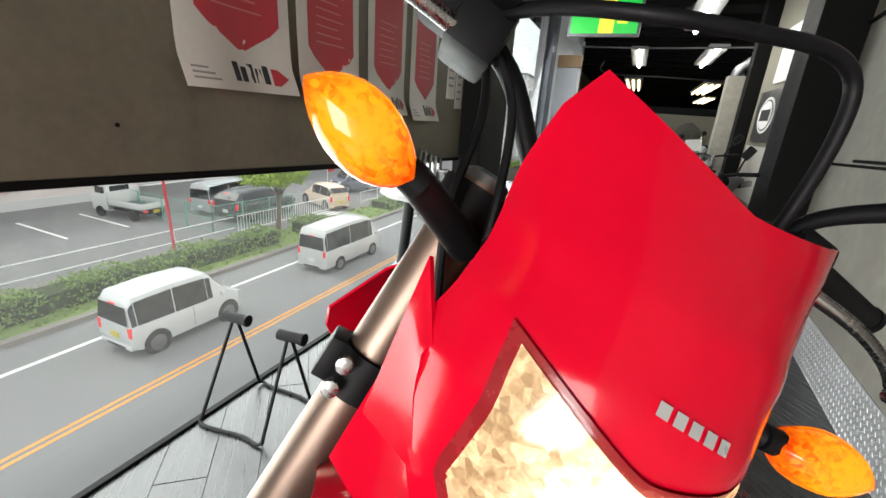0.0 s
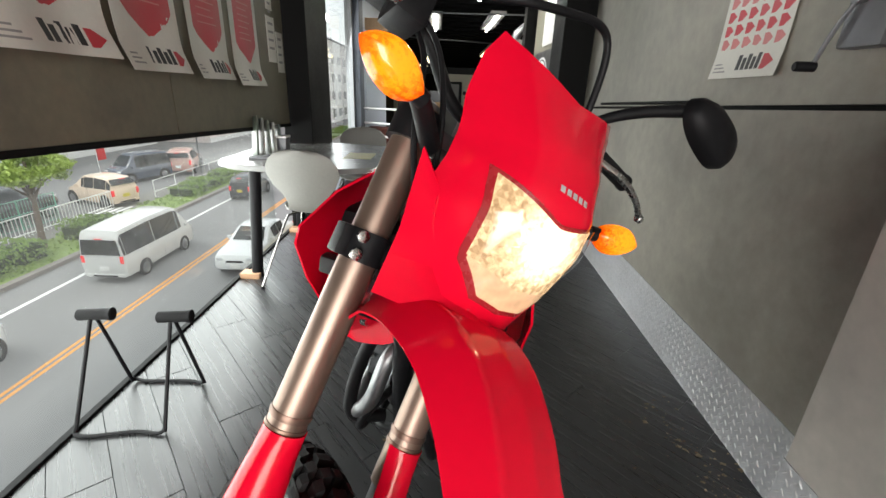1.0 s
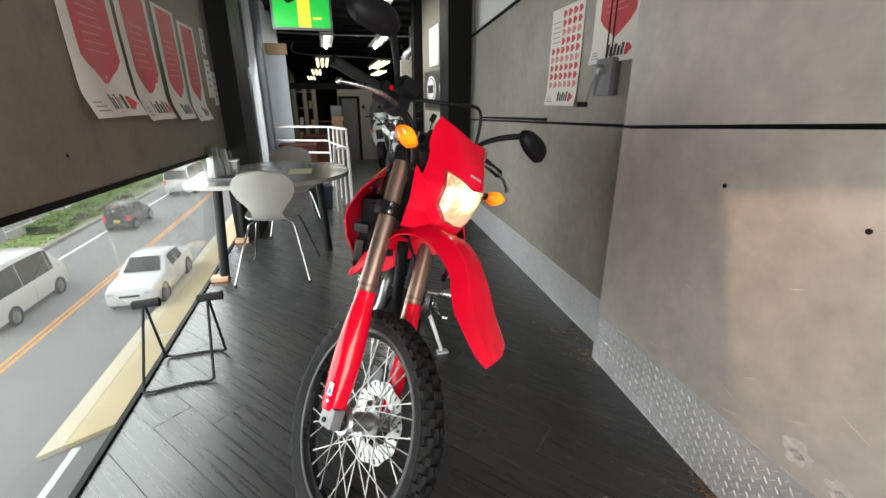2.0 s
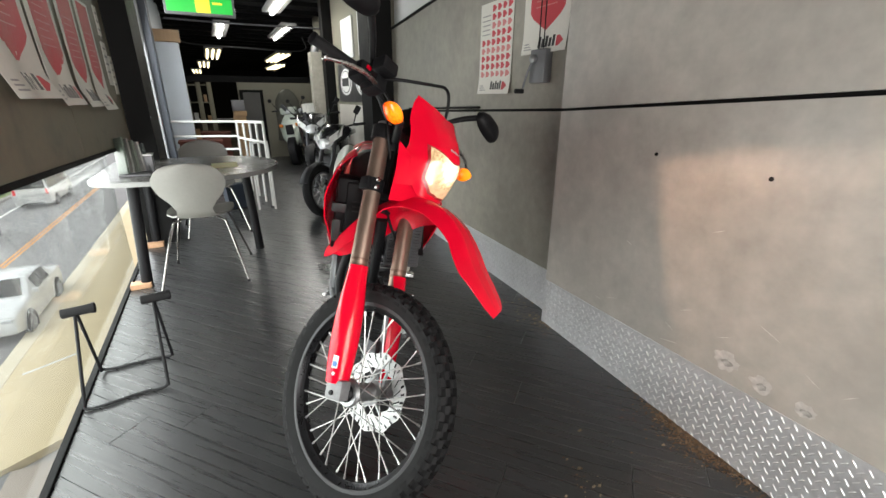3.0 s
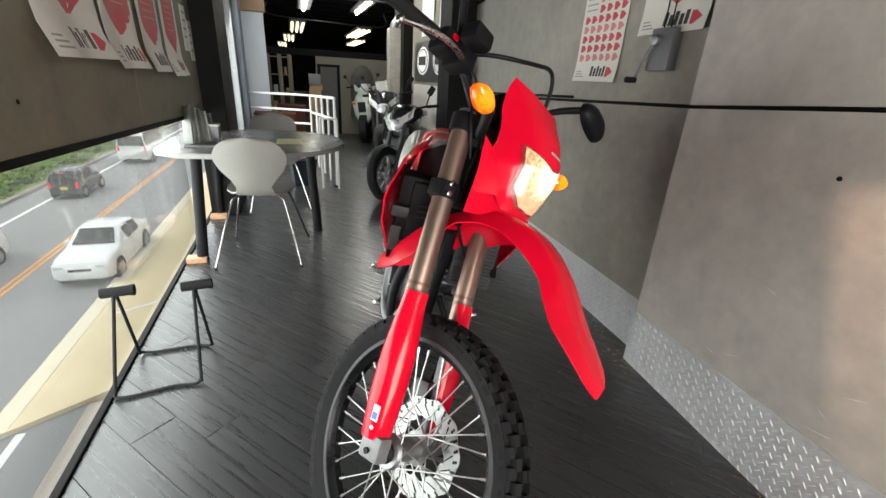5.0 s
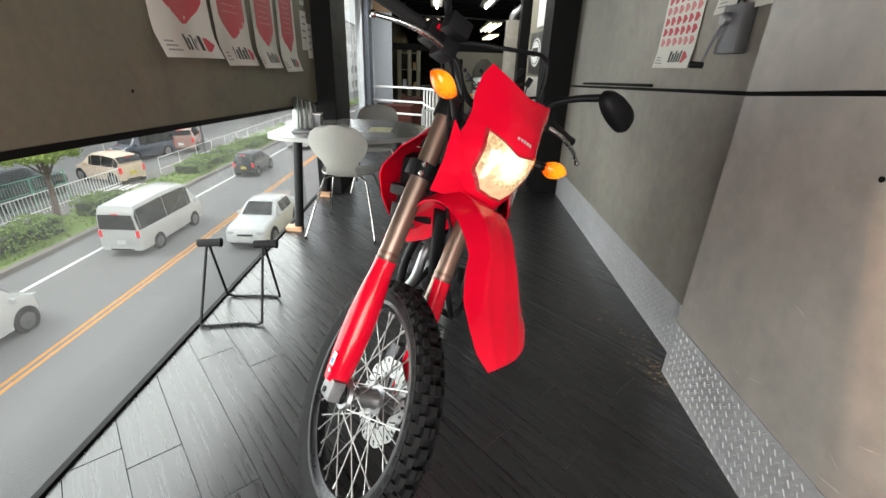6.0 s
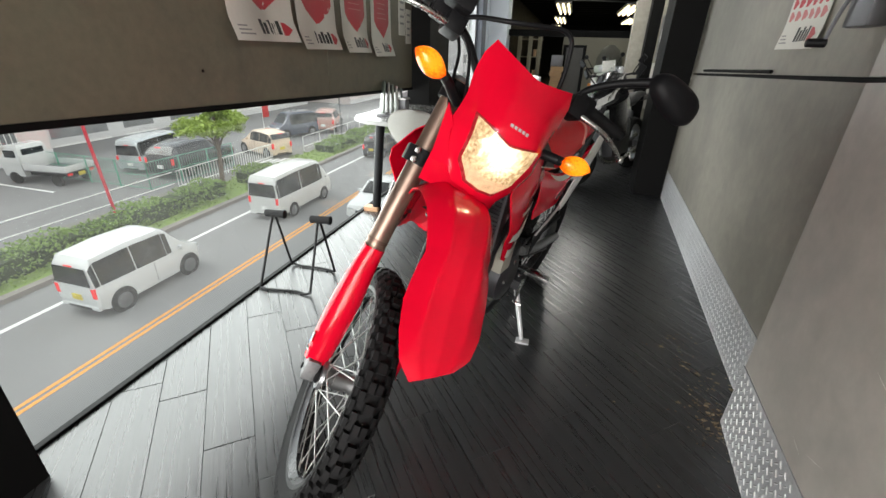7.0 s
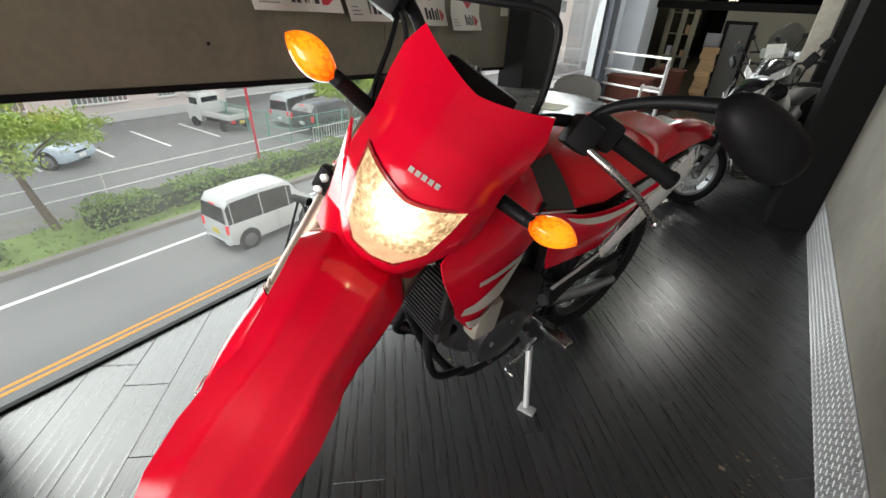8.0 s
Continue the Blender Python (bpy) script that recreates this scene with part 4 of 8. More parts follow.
shelf_stack()
for lo, hi, c, lab in (((-0.52, 7.30, 0.0), (0.02, 7.62, 0.62), (0.10, 0.035, 0.025), "dark red-brown wooden counter behind the railing"),
                       ((-0.25, 8.9, 0.0), (0.20, 9.4, 0.62), (0.10, 0.06, 0.035), "brown wooden cabinet behind the stair")):
    root = thing("counter", ((lo[0] + hi[0]) / 2, (lo[1] + hi[1]) / 2, 0), lab, "counter")
    part("body", boxed(lo, (hi[0], hi[1], hi[2] - 0.03), 0.006), mat("wood_%d" % int(c[0] * 100), c, 0.85, vary=0.3, spec=0.2, stretch=(1, 1, 8)), root)
    part("top", boxed((lo[0] - 0.02, lo[1] - 0.02, hi[2] - 0.03), (hi[0] + 0.02, hi[1] + 0.02, hi[2]), 0.006), MATS["wood_%d" % int(c[0] * 100)], root)


def hanging_coat():
    root = thing("hanging_coat", (1.42, 9.95, 0.3), "grey-green coat hanging on the partition", "coat")
    rings = []
    for z, w, d in ((1.38, 0.05, 0.05), (1.30, 0.16, 0.08), (1.15, 0.24, 0.10), (0.9, 0.25, 0.11), (0.6, 0.24, 0.10), (0.35, 0.26, 0.10)):
        rings.append([(1.42 + w * math.cos(a) * (1 + 0.06 * math.sin(5 * a)), 9.9 - d * abs(math.sin(a)) - 0.0, z) if math.sin(a) < 0 else
                      (1.42 + w * math.cos(a), 9.985, z) for a in (2 * math.pi * i / 24 for i in range(24))])
    part("cloth", loft(rings), mat("grey_green_cloth", (0.085, 0.085, 0.07), 0.85, vary=0.25, scale=8), root)


hanging_coat()


def litter():
    """Soil, grit and dry leaf scraps swept against the foot of the wall."""
    rnd = random.Random(21)
    spots = [(1.33, 0.82, 0.11, 190), (1.385, 0.66, 0.08, 170), (1.36, 0.74, 0.05, 130), (1.43, 1.76, 0.04, 30), (0.85, 0.81, 0.05, 26), (1.40, 2.12, 0.09, 40), (1.39, 1.67, 0.06, 34), (1.30, 1.9, 0.2, 22), (1.1, 1.0, 0.3, 16)]
    vs, fs = [], []
    for x, y, r, n in spots:
        for _ in range(n):
            yy = y + rnd.gauss(0, r)
            lim = (WALL_NEAR(yy) if yy < 1.72 else WALL_FAR(yy)) - 0.008
            xx = min(lim, x + rnd.gauss(0, r * 0.45))
            s = 0.0016 + 0.006 * rnd.random() ** 3
            a = rnd.random() * 6.28
            k = len(vs)
            for j in range(4):
                q = a + j * 1.57 + rnd.random() * 0.7
                vs.append((xx + s * math.cos(q), yy + s * math.sin(q) * 0.6, 0.001 + 0.003 * rnd.random()))
            fs.append((k, k + 1, k + 2, k + 3))
    # a low drift of brown soil along the wall foot
    for i in range(1500):
        yy = rnd.gauss(0.72, 0.115)
        lim = WALL_NEAR(yy) - 0.006
        xx = lim - abs(rnd.gauss(0, 0.026 + 0.02 * max(0, 1 - abs(yy - 0.74) / 0.2)))
        s = 0.0012 + 0.0035 * rnd.random() ** 2
        a = rnd.random() * 6.28
        k = len(vs)
        for j in range(4):
            q = a + j * 1.57 + rnd.random() * 0.8
            vs.append((xx + s * math.cos(q) * 1.6, yy + s * math.sin(q), 0.0008 + 0.005 * rnd.random()))
        fs.append((k, k + 1, k + 2, k + 3))
    me = bpy.data.meshes.new("soil_drift")
    me.from_pydata(vs, [], fs)
    me.materials.append(mat("brown_soil", (0.15, 0.095, 0.055), 0.85, vary=0.9, scale=60, fine=150))
    tagged(new("soil_drift", me), "brown soil and grit along the wall foot", "litter", kind="stuff")
    vs, fs = [], []
    # single flakes out on the planks
    for x, y, r, n in ((0.86, 0.80, 0.06, 14), (1.10, 1.05, 0.18, 4), (0.95, 1.9, 0.25, 3), (1.30, 1.30, 0.08, 4)):
        for _ in range(n):
            xx, yy, s, a = x + rnd.gauss(0, r), y + rnd.gauss(0, r), 0.002 + 0.006 * rnd.random() ** 2, rnd.random() * 6.28
            if xx > WALL_NEAR(yy) - 0.02:
                continue
            k = len(vs)
            for j in range(4):
                q = a + j * 1.57 + rnd.random() * 0.8
                vs.append((xx + s * math.cos(q) * 1.6, yy + s * math.sin(q), 0.001 + 0.004 * rnd.random()))
            fs.append((k, k + 1, k + 2, k + 3))
    # scraps swept into the corner where the boards step
    for i in range(150):
        yy = rnd.gauss(1.86, 0.17)
        lim = (WALL_NEAR(yy) if yy < 1.72 else WALL_FAR(yy)) - 0.012
        xx = min(lim, 1.43 + rnd.gauss(0, 0.055))
        if rnd.random() < 0.35:
            yy, xx = rnd.gauss(1.68, 0.05), min(WALL_NEAR(1.6) - 0.012, rnd.gauss(1.42, 0.03))
        s = 0.0018 + 0.008 * rnd.random() ** 3
        a = rnd.random() * 6.28
        k = len(vs)
        for j in range(4):
            q = a + j * 1.57 + rnd.random() * 0.8
            vs.append((xx + s * math.cos(q) * 1.5, yy + s * math.sin(q), 0.001 + 0.004 * rnd.random()))
        fs.append((k, k + 1, k + 2, k + 3))
    me = bpy.data.meshes.new("litter")
    me.from_pydata(vs, [], fs)
    me.materials.append(mat("dry_scraps", (0.24, 0.19, 0.125), 0.85, vary=0.8, scale=60, fine=150))
    tagged(new("litter", me), "pale dry leaf scraps on the planks by the wall", "litter", kind="stuff")


litter()


def shelf_unit():
    root = thing("shelf_unit", (-0.22, 10.8, 0), "olive metal shelf with a few cartons in the dim hall", "shelf")
    olive = mat("olive_metal", (0.17, 0.16, 0.11), 0.5, vary=0.15)
    for x in (-0.43, -0.20, 0.0):
        part("upright", boxed((x - 0.045, 10.62, 0.0), (x + 0.045, 10.66, 1.62), 0.004), olive, root)
    for z in (0.35, 0.72, 1.10, 1.45):
        part("shelf", boxed((-0.47, 10.665, z), (0.04, 11.0, z + 0.025), 0.003), olive, root)
    for x, z, w, h, c in ((-0.36, 0.376, 0.10, 0.20, "carton"), (-0.10, 0.376, 0.08, 0.15, "tan_wood"), (-0.32, 0.746, 0.08, 0.16, "grey_render"), (-0.08, 0.746, 0.07, 0.10, "carton"), (-0.10, 1.126, 0.06, 0.14, "tan_wood")):
        box_ = thing("carton", (x, 10.8, z), "small carton standing on the olive shelf", "box", "cartons on the shelf")
        part("body", boxed((x - w / 2, 10.70, z), (x + w / 2, 10.92, z + h), 0.004), MATS[c], box_)
        part("flap", boxed((x - w / 2 - 0.001, 10.70, z + h), (x + w / 2 + 0.001, 10.805, z + h + 0.004), 0.001), MATS[c], box_)


shelf_unit()

# ---- the red motorcycle ----
def unit(v):
    return Vector(v).normalized()


# steered front assembly: right, forward and up along the fork, about the front axle
FK = unit((0.341, 0.414, 0.844))
FR = Vector((-0.794, -0.353, 0.494))
FR = (FR - FK * FR.dot(FK)).normalized()
FF = FK.cross(FR)
FC = Vector((0.258, 1.168, 0.312))
# the fork is raked a little less than the mask: turned about a point behind the headlight
PIVOT = FC + FF * 0.10 + FK * 0.85
FK = (FK + FF * 0.043).normalized()
FF = FK.cross(FR)
FC = PIVOT - FF * 0.10 - FK * 0.85
# body: leaning on its side stand
BB = unit((0.30, 0.954, 0))
BL = unit((0.954, -0.30, 0))
LEAN = radians(10)
BU = BL * math.sin(LEAN) + Vector((0, 0, math.cos(LEAN)))
BR = -BL * math.cos(LEAN) + Vector((0, 0, math.sin(LEAN)))
BG = Vector((0.192, 1.191, 0.004))


def fr(a, b, c):
    return FC + FR * a + FF * b + FK * c


def bd(x, y, z):
    return BG + BR * x - BB * y + BU * z


FM = Matrix((FR, FF, FK)).transposed().to_4x4()
FM.translation = FC
BM = Matrix((BR, -BB, BU)).transposed().to_4x4()
BM.translation = BG


def knobby_wheel(root, at, radius, width, rim_r, knob, disc_side, disc_r, name, spokes=36, m=None):
    """Tyre, knobs, rim, hub, spokes and brake disc; at(a, b, c) gives points with the axle along a."""
    wheel = part(name, lathe([(-0.02, 0.03), (0.02, 0.03)], at(0, 0, 0), at(1, 0, 0) - at(0, 0, 0), 20), ALLOY, root)
    axis = at(1, 0, 0) - at(0, 0, 0)
    hw = width / 2
    prof = [(-hw * 0.62, rim_r + 0.004), (-hw * 0.92, rim_r + 0.025), (-hw, rim_r + 0.045), (-hw * 0.88, radius - 0.030),
            (-hw * 0.5, radius - 0.018), (0, radius - 0.014), (hw * 0.5, radius - 0.018), (hw * 0.88, radius - 0.030),
            (hw, rim_r + 0.045), (hw * 0.92, rim_r + 0.025), (hw * 0.62, rim_r + 0.004)]
    tyre = part("tyre", lathe(prof, at(0, 0, 0), axis, 72, closed=True), RUBBER, wheel, "black knobby tyre")
    # tread blocks
    bmx = bmesh.new()
    n = 48
    for i in range(n):
        # centre blocks in ones and twos, then two staggered rows of side knobs
        middle = ((-0.26, 0.26),) if i % 2 else ((-0.40, -0.06), (0.06, 0.40))
        for lane, lanes in ((0, middle), (0.5, ((-0.74, -0.46), (0.46, 0.74))), (0.0 if i % 2 else 0.12, ((-1.0, -0.80), (0.80, 1.0)))):
            for v0, v1 in lanes:
                a0 = 2 * math.pi * (i + lane) / n
                da = 2 * math.pi / n * 0.29
                pts = []
                for da_, top in ((-da, 0), (da, 0), (-da * 0.85, 1), (da * 0.85, 1)):
                    for v in (v0, v1):
                        sag = 0.020 * abs(v) ** 2.2
                        rr = radius - 0.012 - sag + (knob if top else -0.012)
                        pts.append(bmx.verts.new(at(v * hw * (0.95 if top else 1.0), rr * math.cos(a0 + da_), rr * math.sin(a0 + da_))))
                a, b, c, d, e, f, g, h = pts
                for q in ((e, f, h, g), (a, b, f, e), (c, d, h, g), (a, c, g, e), (b, d, h, f)):
                    bmx.faces.new(q)
    part("tread", bmx, RUBBER, tyre, smooth=False)
    rw = hw * 0.60
    part("rim", lathe([(-rw, rim_r + 0.006), (-rw, rim_r - 0.006), (-rw * 0.7, rim_r - 0.012), (-rw * 0.4, rim_r - 0.022), (rw * 0.4, rim_r - 0.022),
                       (rw * 0.7, rim_r - 0.012), (rw, rim_r - 0.006), (rw, rim_r + 0.006)], at(0, 0, 0), axis, 72, closed=True), BLACKRIM, wheel)
    for s in (-1, 1):
        part("rim_flange", lathe([(s * (rw + 0.001), rim_r + 0.008), (s * (rw + 0.003), rim_r + 0.006), (s * (rw + 0.003), rim_r - 0.004), (s * (rw + 0.001), rim_r - 0.006)],
                                 at(0, 0, 0), axis, 72, closed=True), RIMLIP, wheel)
    part("hub", lathe([(-0.062, 0.022), (-0.06, 0.040), (-0.05, 0.045), (-0.045, 0.030), (-0.02, 0.024), (0.02, 0.024), (0.045, 0.030), (0.05, 0.045), (0.06, 0.040), (0.062, 0.022)],
                      at(0, 0, 0), axis, 32), ALLOY, wheel)
    for i in range(spokes):
        s = 1 if i % 2 else -1
        a = 2 * math.pi * i / spokes
        swing = radians(52) * (1 if (i // 2) % 2 else -1)
        ah = a + swing
        p0 = at(s * 0.050, 0.041 * math.cos(ah), 0.041 * math.sin(ah))
        p1 = at(s * 0.004, (rim_r - 0.020) * math.cos(a), (rim_r - 0.020) * math.sin(a))
        bs = tubed([p0, p1], 0.0021, 6)
        tube(bs, [p0 + (p1 - p0) * 0.93, p1], 0.0036, 6)
        part("spoke", bs, SPOKESTEEL, wheel)
    # wavy drilled disc
    bmx = bmesh.new()
    n = 96
    off = disc_side * 0.072
    ri = disc_r * 0.60
    outer, inner = [], []
    for i in range(n):
        a = 2 * math.pi * i / n
        wob = disc_r * (1 + 0.030 * math.sin(a * 10))
        outer.append((wob * math.cos(a), wob * math.sin(a)))
        wob = ri * (1 + 0.06 * math.sin(a * 10 + 1))
        inner.append((wob * math.cos(a), wob * math.sin(a)))
    for o in (-0.002, 0.002):
        vo = [bmx.verts.new(at(off + o, *p)) for p in outer]
        vi = [bmx.verts.new(at(off + o, *p)) for p in inner]
        for i in range(n):
            bmx.faces.new((vo[i], vo[(i + 1) % n], vi[(i + 1) % n], vi[i]))
    disc = part("brake_disc", bmx, DISCSTEEL, wheel, smooth=False)
    bmx = bmesh.new()
    for i in range(30):
        for t in (0.90, 0.955):
            a = 2 * math.pi * (i + t * 1.6) / 30
            c0, c1 = disc_r * t * math.cos(a), disc_r * t * math.sin(a)
            for o in (-0.0028, 0.0028):
                bmx.faces.new([bmx.verts.new(at(off + o, c0 + 0.0042 * math.cos(k), c1 + 0.0042 * math.sin(k))) for k in (2 * math.pi * j / 8 for j in range(8))])
    part("drill_holes", bmx, BLACKRIM, disc, smooth=False)
    bmx = bmesh.new()
    for i in range(20):
        a = 2 * math.pi * i / 20
        for o in (-0.0026, 0.0026):
            quad = []
            for rr, da in ((0.66, -0.022), (0.66, 0.028), (0.86, 0.245), (0.86, 0.20)):
                quad.append(bmx.verts.new(at(off + o, disc_r * rr * math.cos(a + da), disc_r * rr * math.sin(a + da))))
            bmx.faces.new(quad)
    part("disc_slots", bmx, BLACKRIM, disc, smooth=False)
    bmx = bmesh.new()
    for i in range(6):
        a = 2 * math.pi * i / 6
        tube(bmx, [at(off, 0.03 * math.cos(a - 0.4), 0.03 * math.sin(a - 0.4)), at(off, ri * 1.08 * math.cos(a), ri * 1.08 * math.sin(a))], 0.006, 6)
    part("disc_carrier", bmx, ALLOY, disc)
    return wheel


def mask_point(s, c, off=0.0):
    """Front mask surface: s from -1 (left) to 1 (right), c along the fork."""
    def lerp(table, x):
        for (x0, y0), (x1, y1) in zip(table, table[1:]):
            if x <= x1:
                t = max(0.0, (x - x0) / (x1 - x0))
                return y0 + (y1 - y0) * t
        return table[-1][1]
    w = lerp(((0.64, 0.042), (0.665, 0.064), (0.70, 0.092), (0.74, 0.116), (0.78, 0.128), (0.82, 0.124), (0.86, 0.121), (0.92, 0.130), (0.965, 0.130), (1.002, 0.117)), c)
    b0 = lerp(((0.64, 0.128), (0.67, 0.145), (0.70, 0.160), (0.77, 0.188), (0.82, 0.196), (0.88, 0.180), (0.94, 0.150), (1.002, 0.122)), c)
    drop = lerp(((0.64, 0.01), (0.68, 0.045), (0.74, 0.090), (0.80, 0.105), (0.90, 0.085), (1.002, 0.030)), c)
    return fr(-0.019 + s * w, b0 - drop * abs(s) ** 2.6 + off, c)


def motorcycle():
    root = thing("motorcycle", (BG.x + 0.2, BG.y + 0.6, 0.0), "red off-road motorcycle with lit headlight, on its side stand", "motorcycle")
    P = lambda name, bmx, material, label="", parent=None, smooth=True: part(name, bmx, material, parent or root, label, smooth)

    # front wheel
    knobby_wheel(root, lambda a, b, c: fr(a + 0.024, b, c), 0.357, 0.084, 0.283, 0.012, -1, 0.128, "front_wheel")
    P("axle", tubed([fr(-0.125, 0, 0), fr(0.125, 0, 0)], 0.010, 12), ALLOY)
    P("axle_spacer", lathe([(0.062, 0.026), (0.09, 0.028), (0.098, 0.022)], fr(0, 0, 0), FR, 24), BLACK)

    # fork legs: bronze tubes, red guards, alloy feet
    for s in (1, -1):
        x = 0.005 + s * 0.103
        leg = P("fork_tube", tubed([fr(x, -0.030, 0.33), fr(x, -0.030, 0.90)], 0.0295, 28), BRONZE, "bronze anodised fork tube")
        for c in (0.395, 0.415):
            part("seal_ring", lathe([(0, 0.0305), (0.006, 0.0315), (0.010, 0.0305)], fr(x, -0.030, c), FK, 28), mat("bronze_dark", (0.2, 0.13, 0.1), 0.4, 0.8), leg)
        P("fork_slider", tubed([fr(x, -0.030, -0.005), fr(x, -0.030, 0.34)], 0.024, 20), FOOTGREY)
        P("fork_foot", boxed((x - 0.021 + s * 0.006, -0.048, -0.022), (x + 0.021 + s * 0.006, 0.022, 0.040), 0.010, FM), FOOTGREY)
        P("fork_foot_bolt", lathe([(0, 0.008), (0.004, 0.008), (0.005, 0.004)], fr(x + s * 0.028, -0.016, 0.0), FR * s, 12), BLACK)
        # guard: half shell in front of and outside the slider
        rows = []
        for i in range(15):
            t = i / 14
            c = 0.028 + t * 0.372
            rr = 0.036 + 0.010 * math.sin(math.pi * min(1, t * 1.1)) - 0.004 * t
            row = []
            a0, a1 = (-1.9, 1.75)
            cut = 0.8 * max(0, (t - 0.82) / 0.18)
            for j in range(15):
                a = a0 + cut + (a1 - a0 - cut * 0.5) * j / 14
                # angle zero faces outward and forward
                aa = a + radians(48)
                row.append(fr(x + s * rr * math.cos(aa), -0.028 + rr * math.sin(aa) * 1.05, c))
            rows.append(row)
        guard = P("fork_guard", sheet(rows, 0.003), RED, "glossy red fork guard")
        if s > 0:
            part("sticker", boxed((x + 0.0415, -0.018, 0.075), (x + 0.0435, 0.004, 0.112), 0.0, FM), WHITEP, guard, "small white and blue sticker")
        if s > 0:
            part("sticker_print", boxed((x + 0.0436, -0.016, 0.079), (x + 0.0440, 0.001, 0.095), 0.0, FM), mat("blue_print", (0.05, 0.16, 0.42), 0.5), guard)
        part("screw", lathe([(0, 0.006), (0.003, 0.005)], fr(x + s * 0.038, -0.010, 0.058), FR * s, 10), STEEL, guard)
        clamp = P("fork_clamp", tubed([fr(x, -0.030, 0.655), fr(x, -0.030, 0.70)], 0.036, 24), BLACK)
        for dc in (0.664, 0.690):
            part("clamp_bolt", lathe([(0, 0.0085), (0.006, 0.0085), (0.007, 0.005)], fr(x + s * 0.024, 0.010, dc), FF, 12), STEEL, clamp)
        P("reflector_stay", boxed((x + s * 0.034 - 0.006, -0.05, 0.655), (x + s * 0.034 + 0.012, -0.01, 0.70), 0.004, FM), BLACK)
        P("upper_clamp", tubed([fr(x, -0.030, 0.845), fr(x, -0.030, 0.895)], 0.038, 24), BLACK)
        P("fork_cap", lathe([(0.895, 0.026), (0.91, 0.024), (0.914, 0.018)], fr(x, -0.030, 0), FK, 20), ALLOY)
    P("lower_bridge", boxed((-0.125, -0.075, 0.660), (0.115, 0.0, 0.695), 0.012, FM), BLACK)
    P("upper_bridge", boxed((-0.125, -0.075, 0.855), (0.115, 0.0, 0.885), 0.012, FM), DARKALLOY)
    P("caliper", boxed((-0.118, -0.10, 0.075), (-0.052, -0.035, 0.165), 0.012, FM), DARKALLOY)

    # high front fender: a long beak, skewed a little with the turned bars
    path = [(-0.365, 0.480, 0.026, 0.014), (-0.345, 0.492, 0.052, 0.036), (-0.26, 0.535, 0.078, 0.062), (-0.17, 0.585, 0.090, 0.070), (-0.08, 0.622, 0.096, 0.056), (0.02, 0.648, 0.104, 0.036),
            (0.11, 0.652, 0.106, 0.034), (0.195, 0.630, 0.097, 0.034), (0.262, 0.580, 0.086, 0.030), (0.302, 0.533, 0.078, 0.026), (0.326, 0.495, 0.087, 0.025),
            (0.358, 0.436, 0.094, 0.020), (0.394, 0.384, 0.089, 0.012), (0.424, 0.340, 0.073, 0.008), (0.441, 0.311, 0.042, 0.005)]
    pts = smooth_path([(p[0], p[1], 0) for p in path], 4)
    lines = []
    for i, p in enumerate(pts):
        t = i / 4
        k = min(int(t), len(path) - 2)
        u = t - k
        hw = path[k][2] * (1 - u) + path[k + 1][2] * u
        dr = path[k][3] * (1 - u) + path[k + 1][3] * u
        q = pts[min(i + 1, len(pts) - 1)] - pts[max(i - 1, 0)]
        q.normalize()
        lines.append((p, q, hw, dr))
    rows = []
    for p, q, hw, dr in lines:
        front = min(1.0, max(0.0, (p.x - 0.20) / 0.15))
        aside = -0.002 - 0.012 * min(1.0, max(0.0, (p.x - 0.05) / 0.36)) - 0.040 * min(1.0, max(0.0, (-0.04 - p.x) / 0.32))
        row = []
        for j in range(29):
            s = j / 14 - 1
            f_ = abs(s)
            # flat crown, crisp shoulder line, hanging flank and a fine lip
            crown = 0.003 * max(0.0, 1 - f_ / 0.40) ** 1.5
            # the tail hangs lower on the brake hose side
            hang = 1.0 - 0.6 * min(1.0, max(0.0, -p.x / 0.10)) if s < 0 else 1.0
            flank = -dr * hang * max(0.0, (f_ - 0.52) / 0.48) ** 1.15 * 1.45
            flute = -0.0007 * math.exp(-((f_ - 0.40) / 0.07) ** 2)
            d = crown + flank + flute
            shift = s * 0.022 * front
            row.append(fr(aside + s * hw, p.x - q.y * d + q.x * shift, p.y + q.x * d + q.y * shift))
        rows.append(row)
    fender = P("front_fender", sheet(rows, 0.004), RED, "glossy red high front fender")
    # saddle-shaped collar rising from the fender to the mask
    collar = []
    for j in range(25):
        s = j / 12 - 1
        f_ = abs(s)
        top = fr(-0.008 + 0.118 * s, 0.112 - 0.050 * f_ ** 1.3, 0.655 + 0.092 * f_ ** 0.9)
        low = fr(0.000 + 0.102 * s, 0.180 - 0.135 * f_, 0.632 - 0.004 * f_)
        collar.append([top.lerp(low, i / 8) for i in range(9)])
    part("fender_collar", sheet(collar, 0.004), RED, fender)

    # mask with headlight
    rows = []
    for i in range(31):
        c = 0.64 + 0.362 * i / 30
        row = []
        for j in range(25):
            s = j / 12 - 1
            dip = -0.042 * max(0, (i - 16) / 14) * (1 - abs(s) ** 1.3)
            row.append(mask_point(s, c + dip))
        rows.append(row)
    mask = P("front_mask", sheet(rows, 0.004), RED, "glossy red headlight mask")
